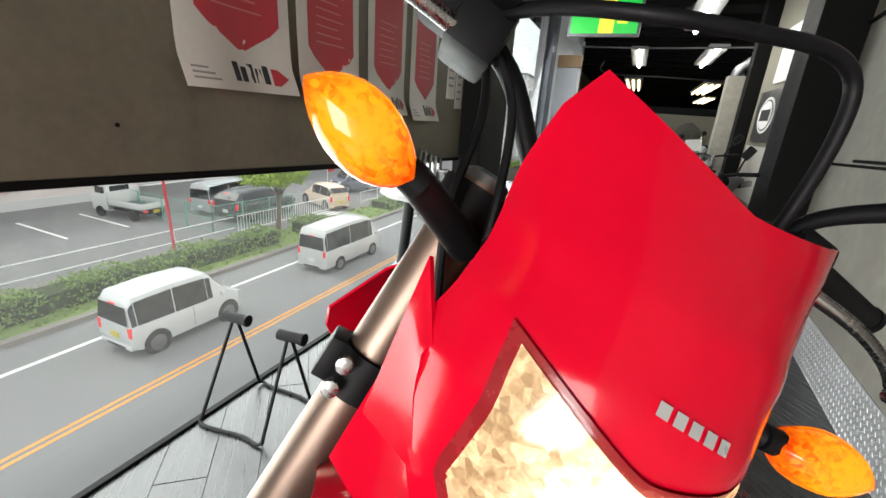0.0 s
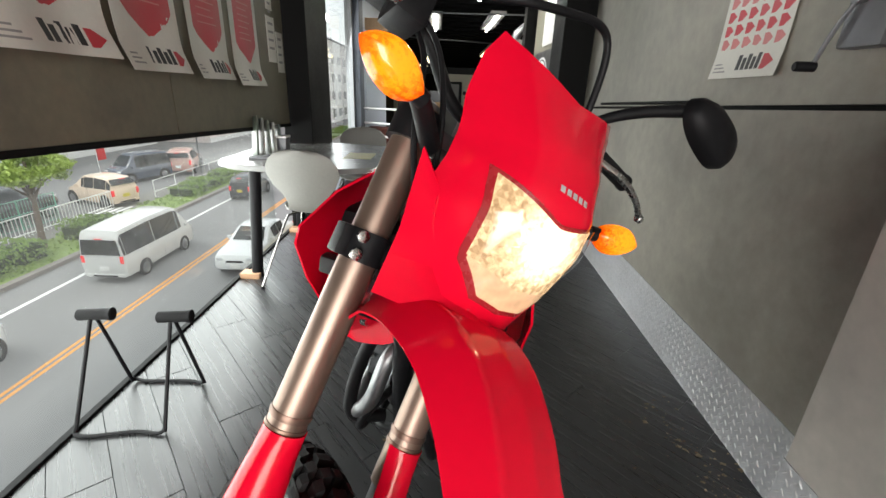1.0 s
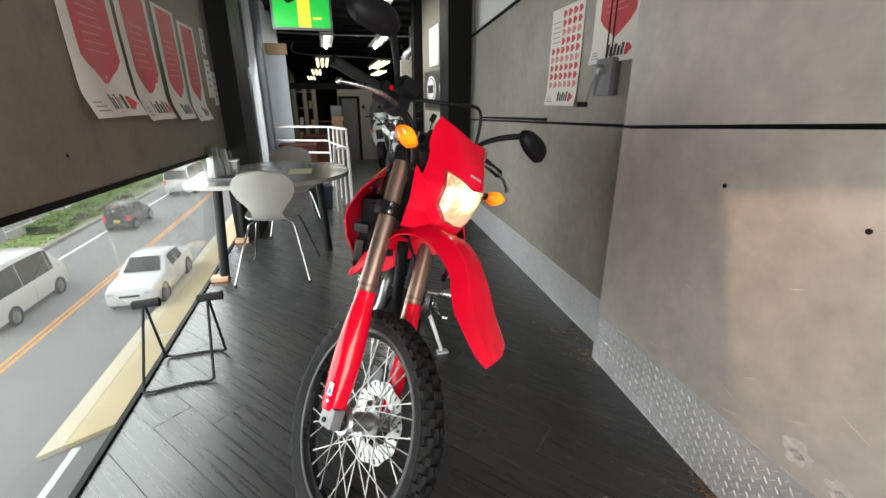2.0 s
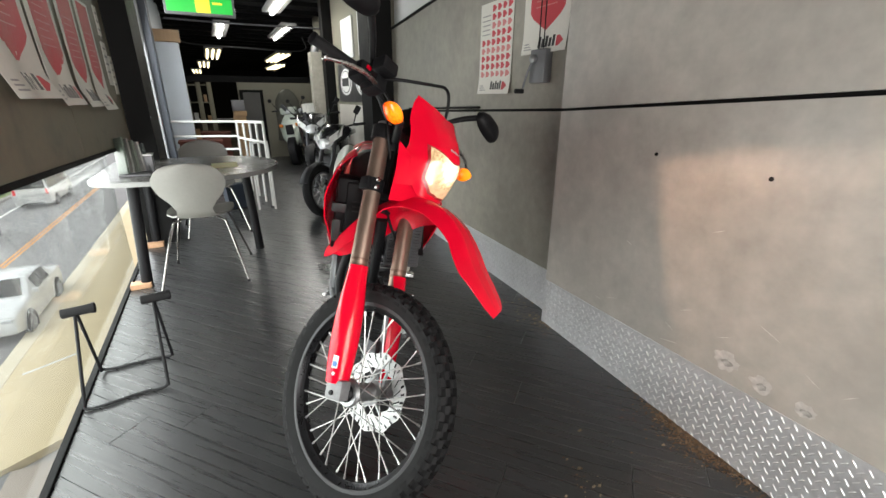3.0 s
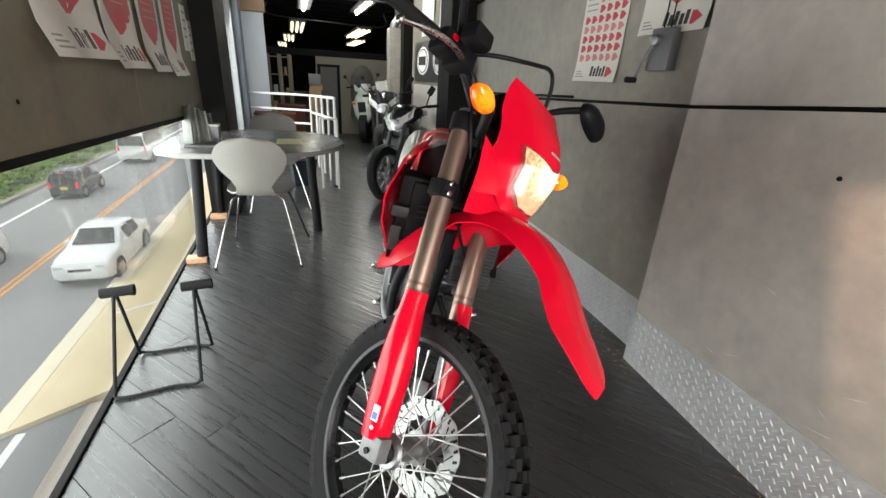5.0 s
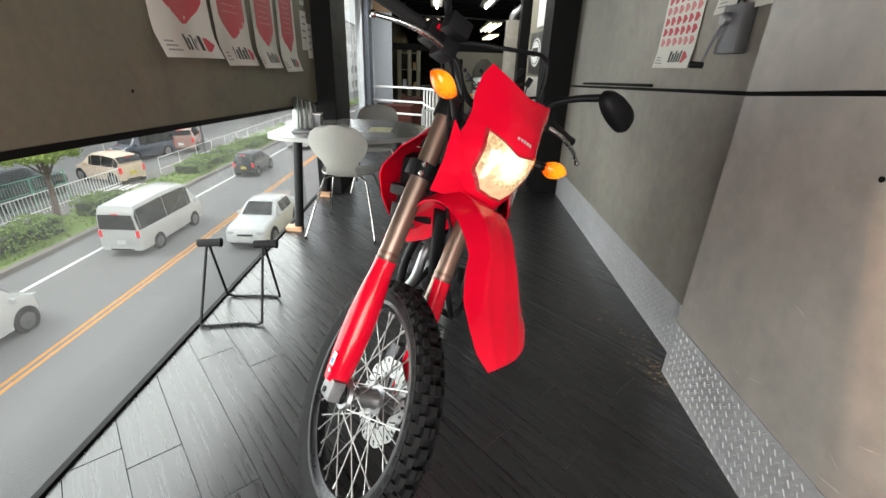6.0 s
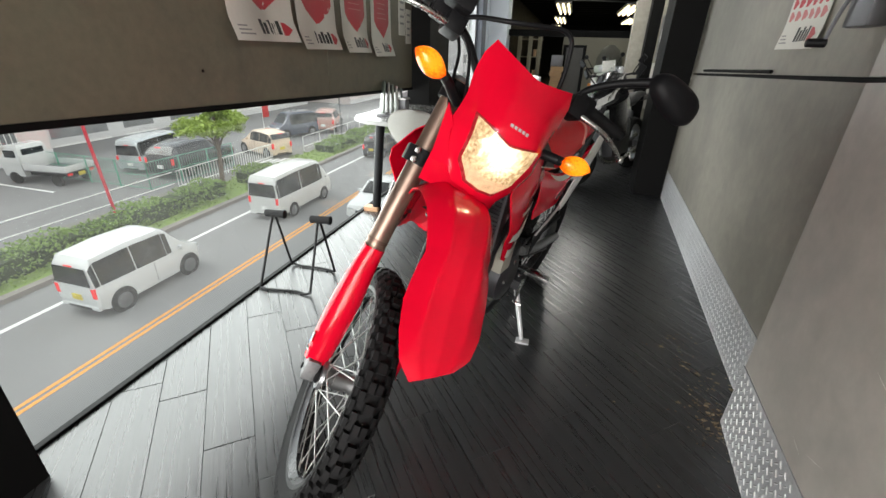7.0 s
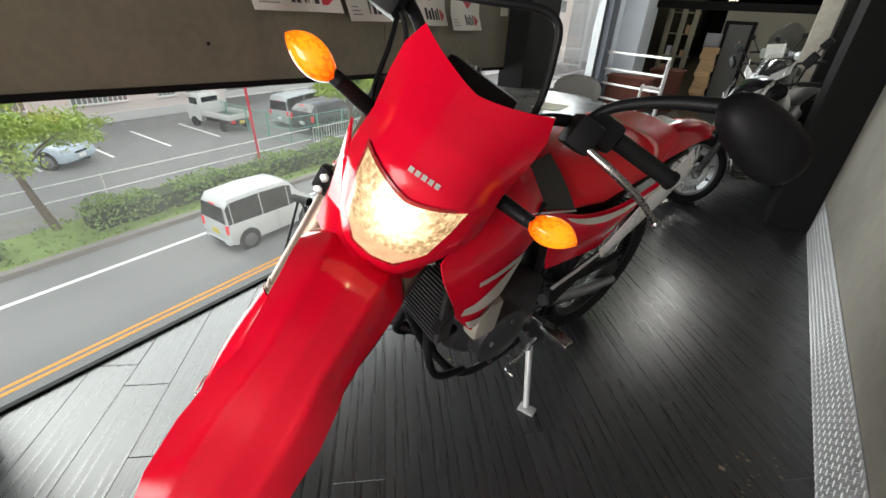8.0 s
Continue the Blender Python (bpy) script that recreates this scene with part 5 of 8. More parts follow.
    # ears at the sides of the mask
    for s in (1, -1):
        wing = []
        for i in range(9):
            t = i / 8
            root_ = mask_point(s * 0.93, 0.690 + 0.120 * t)
            tip_ = fr(-0.010 + s * (0.112 + 0.026 * t), 0.058 + 0.016 * t, 0.684 + 0.140 * t)
            wing.append([root_.lerp(tip_, j / 5) - FK * 0.035 * (t ** 3) * (1 - j / 5) for j in range(6)])
        part("mask_ear", sheet(wing, 0.004), RED, mask)
    # headlight: housing, bright reflector, dim lower chamber and clear lens
    def lens_grid(shrink, off, lo=0.0, hi=1.0, sag=0.0):
        rows_ = []
        for i in range(13):
            t = lo + (hi - lo) * i / 12
            row = []
            for j in range(25):
                s = j / 12 - 1
                top = 0.790 + 0.030 * abs(s) ** 1.35
                bot = 0.668 + 0.006 * abs(s)
                tt = t - sag * (1 - abs(s) ** 2) * (1 - t)
                c = bot + (top - bot) * tt
                half = 0.034 + 0.040 * min(1.0, max(0.0, (c - 0.668) / 0.045)) if c < 0.713 else 0.074 + 0.016 * (c - 0.713) / 0.107
                u = s * half * shrink
                c = 0.735 + (c - 0.735) * shrink
                b0 = (mask_point(0, c) - FC).dot(FF)
                p1 = mask_point(1, c) - FC
                sm = min(1.0, abs(u) / abs(p1.dot(FR) + 0.019))
                row.append(fr(-0.016 + u, b0 + (p1.dot(FF) - b0) * sm ** 2.6 + off, c))
            rows_.append(row)
        return rows_
    head = P("headlight", sheet(lens_grid(1.06, 0.0075), 0.0), mat("red_lamp_rim", (0.30, 0.015, 0.02), 0.25, vary=0.2), "lit angular headlight", mask)
    part("reflector", sheet(lens_grid(0.985, 0.0105, 0.30, 0.985, 0.06), 0.0), LAMPGLOW, head)
    part("lower_chamber", sheet(lens_grid(0.96, 0.0095, 0.0, 0.40), 0.0), mat("lit_chamber", (0.42, 0.20, 0.12), 0.15, vary=0.5, scale=40, coat=0.5, emit=0.30, emit_colour=(1.0, 0.66, 0.36)), head)
    # bulb behind the lens
    glow_at = mask_point(0, 0.752, 0.010) - FR * 0.004
    bmx = bmesh.new()
    bmesh.ops.create_icosphere(bmx, subdivisions=3, radius=0.0075, matrix=Matrix.Translation(glow_at))
    part("bulb", bmx, LAMPHOT, head)
    part("lens", sheet(lens_grid(1.0, 0.017), 0.0), LENS, head)
    # added glowing blockers close to the source cut the beam above and behind
    src = Vector((0.636, 1.306, 0.986))
    corner, end, foot_ = Vector((1.414, 1.20, 0.985)), Vector((1.36, 0.50, 1.105)), Vector((1.393, 0.943, 0.472))
    for p0, p1, out in ((corner, end, Vector((0, 0.0, 1.2))), (corner + Vector((0, 0, 0.3)), foot_ - Vector((0, 0.05, 0.25)), Vector((0, 1.3, 0)))):
        quad = [src + (p - src).normalized() * 0.0045 for p in (p0, p1, p1 + out, p0 + out)]
        bmx = bmesh.new()
        bmx.faces.new([bmx.verts.new(p) for p in quad])
        part("beam_shade", bmx, LAMPGLOW, head, smooth=False)
    # maker's mark as a plain bar
    for k in range(5):
        s0 = 0.20 - 0.088 * k
        block = [[mask_point(s0 - 0.062 * j / 3, c, 0.0062) for j in range(4)] for c in (0.827, 0.835)]
        part("wordmark", sheet(block, 0.0), GREYSTICK2, mask, smooth=False)

    # turn signals
    for s, centre in ((1, (0.216, 0.108, 0.870)), (-1, (-0.250, 0.090, 0.854))):
        mid = fr(*centre)
        ax_ = (FR * s * 0.96 + FF * 0.16 + FK * 0.16).normalized()
        nf = (FF - ax_ * FF.dot(ax_)).normalized()
        up_ = nf.cross(ax_) * (1 if nf.cross(ax_).dot(FK) > 0 else -1)
        base = fr(-0.015 + s * 0.118, 0.03, 0.842)
        P("signal_stem", tubed([base, mid - ax_ * 0.052 - nf * 0.006, mid - ax_ * 0.030], (0.015, 0.011), 12), BLACK)
        rings = []
        for d, hb, hc in ((0.025, 0.010, 0.006), (0.022, 0.026, 0.016), (0.014, 0.041, 0.0235), (0.002, 0.047, 0.0265), (-0.006, 0.047, 0.0265)):
            ring = []
            for k in range(28):
                a = 2 * math.pi * k / 28
                ex = math.cos(a)
                ez = math.copysign((1 - abs(ex) ** 2.1) ** 0.8, math.sin(a)) * (1 + 0.16 * ex * math.copysign(1, math.sin(a)))
                ring.append(mid + ax_ * (hb * ex) + up_ * (hc * ez) + nf * d)
            rings.append(ring)
        back = []
        for d, k_ in ((-0.006, 1.0), (-0.018, 0.8), (-0.026, 0.4)):
            back.append([mid + (p - mid - nf * -0.006) * k_ + nf * d for p in rings[-1]])
        sig = P("turn_signal", loft(back), AMBER_DIM, "lit amber turn signal")
        lens = part("lens", loft(rings), reflector("amber_lens" if s > 0 else "amber_lens_left", tuple(mid + ax_ * 0.006 + nf * 0.016), 0.050, (1.0, 0.035, 0.0), (1.0, 0.30, 0.008), 0.03, 0.68, 210.0, (0.75, 0.06, 0.002)), sig)
        bmx = bmesh.new()
        bmesh.ops.create_icosphere(bmx, subdivisions=2, radius=0.0065, matrix=Matrix.Translation(mid - ax_ * 0.006 + nf * 0.0185))
        part("bulb", bmx, AMBER_HOT, lens)
        P("signal_base", tubed([mid - ax_ * 0.052, mid - ax_ * 0.036], 0.012, 12), BLACK)

    # handlebar and controls
    c0 = -0.012
    half = [(0.0, -0.045, 0.935), (0.075, -0.05, 0.945), (0.16, -0.055, 1.015), (0.27, -0.065, 1.047), (0.412, -0.090, 1.050)]
    bar_pts = [fr(c0 - a, b, c) for a, b, c in half[::-1]] + [fr(c0 + a, b, c) for a, b, c in half[1:]]
    P("handlebar", tubed(bar_pts, 0.0115, 14), BLACK)
    P("bar_clamp", boxed((-0.055, -0.075, 0.885), (0.030, -0.015, 0.965), 0.010, FM), DARKALLOY)
    for s in (1, -1):
        P("grip", tubed([fr(c0 + s * 0.275, -0.066, 1.047), fr(c0 + s * 0.422, -0.091, 1.050)], 0.0178, 18), RUBBER)
        P("bar_end", lathe([(0, 0.020), (0.008, 0.020), (0.012, 0.012)], fr(c0 + s * 0.422, -0.091, 1.050), FR * s, 16), BLACK)
        P("switch_housing", boxed((c0 + s * 0.240 - 0.032, -0.095, 1.012), (c0 + s * 0.240 + 0.032, -0.030, 1.072), 0.012, FM), BLACK)
        P("lever_perch", boxed((c0 + s * 0.205 - 0.026, -0.07, 0.985), (c0 + s * 0.205 + 0.026, 0.008, 1.045), 0.010, FM), BLACK)
        P("lever", tubed([fr(c0 + s * 0.215, -0.004, 1.000), fr(c0 + s * 0.285, 0.016, 0.992), fr(c0 + s * 0.355, 0.008, 0.982), fr(c0 + s * 0.420, -0.014, 0.966)], (0.0085, 0.0062), 12), STEEL, "polished brake lever" if s > 0 else "polished clutch lever")
        bmx = bmesh.new()
        bmesh.ops.create_icosphere(bmx, subdivisions=2, radius=0.0105, matrix=Matrix.Translation(fr(c0 + s * 0.424, -0.016, 0.965)))
        P("lever_ball", bmx, STEEL)
        # mirror on its stem
        P("mirror_stem", tubed([fr(c0 + s * 0.200, -0.050, 1.035), fr(c0 + s * 0.225, -0.035, 1.085), fr(c0 + s * 0.280, 0.005, 1.132), fr(c0 + s * 0.345, 0.048, 1.168)], (0.0085, 0.013), 12), BLACK)
        ctr = fr(c0 + s * 0.420, 0.068, 1.160)
        mx = (FR * s * 0.98 - FK * 0.14).normalized()
        mn = (FF * 0.98 - FR * s * 0.14).normalized()
        mn = (mn - mx * mn.dot(mx)).normalized()
        my = mn.cross(mx)
        rings = []
        for dn, k in ((-0.016, 0.90), (-0.012, 1.0), (0.006, 0.98), (0.020, 0.84), (0.029, 0.55), (0.033, 0.15)):
            ring = []
            for i in range(32):
                a = 2 * math.pi * i / 32
                cx_, sy_ = math.cos(a), math.sin(a)
                ring.append(ctr + mx * (0.088 * k * math.copysign(abs(cx_) ** 0.8, cx_)) + my * (0.048 * k * math.copysign(abs(sy_) ** 0.8, sy_)) * (1 + 0.14 * cx_) + mn * dn)
            rings.append(ring)
        shell = P("mirror", loft(rings), BLACK, "black rear-view mirror")
        bmx = bmesh.new()
        bmx.faces.new([bmx.verts.new(ctr + mx * 0.076 * math.cos(a) + my * 0.039 * math.sin(a) - mn * 0.0172) for a in (2 * math.pi * i / 28 for i in range(28))])
        part("mirror_glass", bmx, mat("mirror_silver", (0.85, 0.85, 0.85), 0.02, 1.0, vary=0.02, rough_vary=0), shell)
    P("brake_reservoir", boxed((0.175, 0.0, 1.03), (0.245, 0.055, 1.075), 0.008, FM), BLACK)
    P("instrument", boxed((-0.085, -0.02, 0.915), (0.055, 0.040, 0.995), 0.012, FM), BLACK)
    P("starter_switch", boxed((0.222, -0.030, 1.045), (0.240, -0.022, 1.058), 0.002, FM), RED)

    # hoses and cables
    P("throttle_cable", tubed([fr(0.19, -0.01, 1.03), fr(0.15, 0.05, 1.038), fr(0.095, 0.095, 1.050), fr(0.03, 0.105, 1.078), fr(-0.028, 0.100, 1.106), fr(-0.062, 0.096, 1.104), fr(-0.082, 0.090, 1.072), fr(-0.105, 0.07, 1.02), fr(-0.12, 0.05, 0.95)], 0.006, 10, 8), BLACK)
    P("brake_hose", tubed([fr(0.19, -0.02, 1.02), fr(0.13, 0.0, 0.97), fr(0.085, 0.02, 0.85), fr(0.04, -0.03, 0.72), fr(-0.04, -0.075, 0.62), fr(-0.125, -0.075, 0.50), fr(-0.135, -0.075, 0.30), fr(-0.10, -0.07, 0.16)], 0.0045, 8, 8), BLACK)
    P("wire_loom", tubed([fr(0.175, -0.04, 1.01), fr(0.15, 0.0, 0.95), fr(0.13, 0.015, 0.86), fr(0.09, 0.01, 0.78)], 0.0045, 8, 8), BLACK)

    # frame and tank area, radiator, shrouds
    P("steering_head", tubed([fr(-0.01, -0.085, 0.62), fr(-0.01, -0.085, 0.90)], 0.034, 20), BLACK)
    P("main_frame", tubed([bd(0, -0.40, 0.90), bd(0, -0.62, 0.82), bd(0, -0.90, 0.70), bd(0, -1.02, 0.45)], 0.026, 14), BLACK)
    P("down_tube", tubed([bd(0, -0.40, 0.80), bd(0, -0.50, 0.52), bd(0, -0.60, 0.30)], 0.022, 14), BLACK)
    for s in (1, -1):
        P("cradle_tube", tubed([bd(0, -0.58, 0.33), bd(s * 0.09, -0.66, 0.245), bd(s * 0.10, -0.85, 0.235), bd(s * 0.09, -1.02, 0.30), bd(s * 0.07, -1.04, 0.46)], 0.013, 10), BLACK)
        P("subframe_tube", tubed([bd(s * 0.07, -0.95, 0.75), bd(s * 0.09, -1.25, 0.80), bd(s * 0.07, -1.65, 0.86)], 0.012, 10), BLACK)
    P("radiator", boxed((-0.17, -0.475, 0.60), (-0.03, -0.435, 0.90), 0.008, BM), DARKALLOY)
    for i in range(22):
        P("radiator_fin", boxed((-0.16, -0.433, 0.615 + i * 0.0125), (-0.04, -0.428, 0.619 + i * 0.0125), 0, BM), DARKALLOY, smooth=False)
    P("air_cover", boxed((0.03, -0.56, 0.705), (0.180, -0.45, 0.925), 0.025, BM), BLACK)
    for i in range(3):
        P("cover_slot", boxed((0.065, -0.441, 0.80 + i * 0.018), (0.115, -0.4385, 0.807 + i * 0.018), 0.001, BM), mat("slot_black", (0.004, 0.004, 0.004), 0.6))
    P("relay_box", boxed((0.135, -0.438, 0.80), (0.188, -0.410, 0.835), 0.006, BM), mat("dull_black", (0.012, 0.012, 0.013), 0.55, vary=0.2))
    P("relay_box", boxed((0.150, -0.440, 0.68), (0.182, -0.430, 0.765), 0.004, BM), MATS["dull_black"])
    P("air_panel", boxed((0.04, -0.462, 0.715), (0.140, -0.440, 0.91), 0.010, BM), BLACK)
    P("hose_clip", lathe([(0, 0.024), (0.012, 0.024)], bd(0.10, -0.49, 0.690), BR, 18), STEEL)
    P("horn", lathe([(0, 0.03), (0.02, 0.034), (0.03, 0.02)], bd(-0.01, -0.50, 0.66), -BB, 20), BLACK)
    for s in (1, -1):
        # outer skin from the nose over the radiator back to the seat
        grid = []
        front = [(-0.525, 0.615, 0.170), (-0.445, 0.715, 0.196), (-0.412, 0.78, 0.214), (-0.368, 0.865, 0.215), (-0.362, 0.903, 0.206), (-0.435, 0.958, 0.182), (-0.500, 0.992, 0.145), (-0.53, 1.005, 0.115)]
        back = [(-0.545, 0.602, 0.165), (-0.585, 0.65, 0.175), (-0.61, 0.73, 0.180), (-0.66, 0.81, 0.172), (-0.72, 0.868, 0.170), (-0.665, 0.945, 0.166), (-0.632, 1.010, 0.136), (-0.622, 1.040, 0.105)]
        for f_, b_ in zip(front, back):
            row = []
            for j in range(7):
                t = j / 6
                bow = 0.012 * math.sin(math.pi * t)
                row.append(bd(s * (f_[2] * (1 - t) + b_[2] * t + bow), f_[0] * (1 - t) + b_[0] * t, f_[1] * (1 - t) + b_[1] * t))
            grid.append(row)
        shroud = P("shroud", sheet(grid, 0.004), RED, "red radiator shroud with white and grey stripes")
        def on(r, q):
            r_, q_ = min(int(r), 6), min(int(q), 5)
            u, v = r - r_, q - q_
            a = grid[r_][q_] * (1 - u) * (1 - v) + grid[r_ + 1][q_] * u * (1 - v) + grid[r_][q_ + 1] * (1 - u) * v + grid[r_ + 1][q_ + 1] * u * v
            return a + BR * s * 0.005
        for nm, mm, quad in (("pale_patch", BEIGEDECAL, ((1.25, 0.5), (1.75, 0.8), (2.85, 5.9), (1.75, 5.9))),
                             ("low_patch", BEIGEDECAL, ((0.25, 0.9), (0.75, 0.9), (1.30, 5.9), (0.45, 5.7))),
                             ("pale_line", BEIGEDECAL, ((2.55, 2.0), (2.70, 2.0), (3.02, 5.7), (2.80, 5.7)))):
            rows_ = []
            for i in range(7):
                t = i / 6
                e0 = (quad[0][0] * (1 - t) + quad[3][0] * t, quad[0][1] * (1 - t) + quad[3][1] * t)
                e1 = (quad[1][0] * (1 - t) + quad[2][0] * t, quad[1][1] * (1 - t) + quad[2][1] * t)
                rows_.append([on(e0[0] + (e1[0] - e0[0]) * j / 4, e0[1] + (e1[1] - e0[1]) * j / 4) for j in range(5)])
            part(nm, sheet(rows_, 0.0), mm, shroud, smooth=False)
        P("shroud_inner", sheet([[bd(s * 0.16, -0.42 - 0.05 * i, 0.66 + 0.055 * i + 0.0 * j) + BR * s * 0.01 * j for j in range(3)] for i in range(6)], 0.004), BLACK)
        # side cover and rear side panel
        def low_edge(t):
            if t < 0.42:
                return (-0.86 - 0.26 * t / 0.42, 0.640 - 0.006 * t / 0.42)
            return (-1.12 - 0.27 * (t - 0.42) / 0.58, 0.634 + 0.215 * (t - 0.42) / 0.58)
        def top_edge(t):
            return 0.888 - 0.015 * t - 0.070 * math.sin(math.pi * t)
        side = []
        for j in range(15):
            t = j / 14
            y0, z0 = -0.72 - 0.66 * t, top_edge(t)
            y1, z1 = low_edge(t)
            side.append([bd(s * (0.138 + 0.024 * math.sin(math.pi * min(1, 0.25 + i / 7)) - 0.018 * (t - 0.5) ** 2), y0 + (y1 - y0) * i / 6, z0 + (z1 - z0) * i / 6) for i in range(7)])
        cover = P("side_cover", sheet(side, 0.004), RED, "red side cover with pale stripes")
        # pale band under the seat, tapering into a thin line
        strip = []
        for j in range(17):
            t = 0.13 + 0.80 * j / 16
            wide = 0.004 + 0.020 * max(0.0, math.sin(math.pi * min(1.0, max(0.0, (t - 0.08) / 0.56)))) ** 0.7
            y_ = -0.72 - 0.66 * t
            strip.append([bd(s * (0.1655 + 0.004 * i), y_ - 0.02 * i, top_edge(t) - 0.006 - wide * i) for i in range(2)])
        part("band", sheet(strip, 0.001), BEIGEDECAL, cover, smooth=False)
        # charcoal panel of the tank between shroud and seat
        panel = []
        for i in range(7):
            u = i / 6
            lo_, hi_ = (-0.600 - 0.225 * u, 0.930 - 0.056 * u, 0.172 - 0.008 * u), (-0.585 - 0.140 * u, 0.995 + 0.020 * u, 0.128 - 0.020 * u)
            panel.append([bd(s * (lo_[2] + (hi_[2] - lo_[2]) * v + 0.010 * math.sin(math.pi * v)), lo_[0] + (hi_[0] - lo_[0]) * v, lo_[1] + (hi_[1] - lo_[1]) * v) for v in (k / 5 for k in range(6))])
        P("tank_panel", sheet(panel, 0.004), TANKBLACK, "charcoal tank side panel")
        P("panel_edge", tubed([bd(s * 0.178, -0.598, 0.928), bd(s * 0.176, -0.71, 0.902), bd(s * 0.168, -0.825, 0.872)], 0.0022, 6), BEIGEDECAL)
        # frame cover below the side cover with a pale rim
        P("frame_cover", sheet([[bd(s * (0.150 - 0.012 * i), -0.90 - 0.24 * j / 6 - 0.05 * i, 0.560 + 0.078 * j / 6 - 0.075 * i * (1 - 0.5 * j / 6)) for i in range(3)] for j in range(7)], 0.004), BLACK)
        P("cover_rim", tubed([bd(s * 0.155, -0.90, 0.563), bd(s * 0.158, -1.02, 0.600), bd(s * 0.160, -1.13, 0.640)], 0.005, 8), GREYSTICK)
        numb = []
        for j in range(11):
            y1, z1 = low_edge(0.38 + 0.76 * j / 10)
            wd = 0.040 + 0.055 * math.sin(math.pi * 0.6 * j / 10)
            numb.append([bd(s * (0.166 + 0.006 * math.sin(math.pi * i / 3)), y1 + 0.010 - wd * 0.75 * (i / 3 - 0.35), z1 + 0.010 - wd * (i / 3 - 0.35)) for i in range(4)])
        P("side_panel", sheet(numb, 0.004), WHITEP, "white rear side panel")

    # tank, seat, tail
    def hull(stations):
        rings = []
        for y, z, hw, hh in stations:
            ring = []
            for i in range(20):
                a = 2 * math.pi * i / 20
                ring.append(bd(hw * math.copysign(abs(math.cos(a)) ** 0.7, math.cos(a)), y, z + hh * math.copysign(abs(math.sin(a)) ** 0.7, math.sin(a))))
            rings.append(ring)
        return loft(rings)
    P("fuel_tank", hull([(-0.47, 0.93, 0.07, 0.07), (-0.52, 0.935, 0.12, 0.10), (-0.62, 0.92, 0.14, 0.11), (-0.74, 0.87, 0.12, 0.08)]), TANKBLACK)
    P("tank_cap", lathe([(0, 0.035), (0.012, 0.036), (0.02, 0.028)], bd(0, -0.56, 1.035), BU, 20), BLACK)
    P("seat", hull([(-0.66, 0.980, 0.065, 0.045), (-0.72, 0.948, 0.110, 0.082), (-0.85, 0.903, 0.138, 0.102), (-1.05, 0.888, 0.146, 0.102), (-1.25, 0.905, 0.138, 0.080), (-1.42, 0.940, 0.110, 0.045)]), RED_SEAT, "red vinyl seat")
    P("seat_strap", tubed([bd(-0.143, -1.22, 0.89), bd(-0.120, -1.22, 0.970), bd(0, -1.22, 0.987), bd(0.120, -1.22, 0.970), bd(0.143, -1.22, 0.89)], 0.006, 8), mat("pink_strap", (0.6, 0.25, 0.22), 0.6))
    rows = []
    for y, z, hw in ((-1.34, 0.93, 0.115), (-1.45, 0.945, 0.11), (-1.60, 0.955, 0.10), (-1.75, 0.95, 0.085), (-1.90, 0.925, 0.06)):
        rows.append([bd(hw * (j / 4 - 1), y, z - 0.05 * abs(j / 4 - 1) ** 2) for j in range(9)])
    P("rear_fender", sheet(rows, 0.005), RED, "red rear fender")
    P("tail_light", boxed((-0.045, -1.93, 0.87), (0.045, -1.87, 0.915), 0.01, BM), mat("red_lens", (0.4, 0.01, 0.01), 0.15))
    part("tail_decal", sheet([[bd(-0.02 + 0.03 * i, -1.42 - 0.05 * j, 0.958 + 0.002 * j) for j in range(4)] for i in range(3)], 0.001), WHITEP, root)

    # engine, exhaust, pegs
    P("crankcase", hull([(-0.62, 0.41, 0.07, 0.07), (-0.67, 0.41, 0.10, 0.105), (-0.80, 0.41, 0.115, 0.12), (-0.95, 0.42, 0.10, 0.10), (-1.02, 0.43, 0.06, 0.06)]), DARKALLOY)
    P("clutch_cover", lathe([(0.10, 0.115), (0.155, 0.11), (0.17, 0.09), (0.175, 0.03)], bd(0, -0.80, 0.40), BR, 28), DARKALLOY)
    P("generator_cover", lathe([(0.09, 0.105), (0.135, 0.10), (0.145, 0.08), (0.148, 0.03)], bd(0, -0.76, 0.41), -BR, 28), DARKALLOY)
    cyl = P("cylinder", boxed((-0.075, -0.73, 0.50), (0.075, -0.60, 0.72), 0.012, BM), DARKALLOY)
    bmx = bmesh.new()
    for i in range(7):
        box(bmx, (-0.09, -0.745, 0.525 + i * 0.024), (0.09, -0.585, 0.533 + i * 0.024), 0.003, BM)
    part("cooling_fins", bmx, ALLOY, cyl)
    P("head_cover", boxed((-0.085, -0.74, 0.72), (0.085, -0.60, 0.79), 0.016, BM), ALLOY)
    P("header_pipe", tubed([bd(0.03, -0.60, 0.62), bd(0.05, -0.515, 0.58), bd(0.07, -0.50, 0.46), bd(0.13, -0.56, 0.36), bd(0.16, -0.75, 0.345), bd(0.165, -0.95, 0.42), bd(0.15, -1.10, 0.60)], 0.0185, 16, 8), ALLOY)
    rings = []
    for y, z, k in ((-1.16, 0.755, 0.03), (-1.19, 0.760, 0.055), (-1.27, 0.770, 0.070), (-1.42, 0.785, 0.076), (-1.62, 0.810, 0.074), (-1.72, 0.825, 0.064), (-1.74, 0.828, 0.040)):
        rings.append([bd(0.163 + k * math.cos(a), y, z + 1.35 * k * math.sin(a)) for a in (2 * math.pi * i / 28 for i in range(28))])
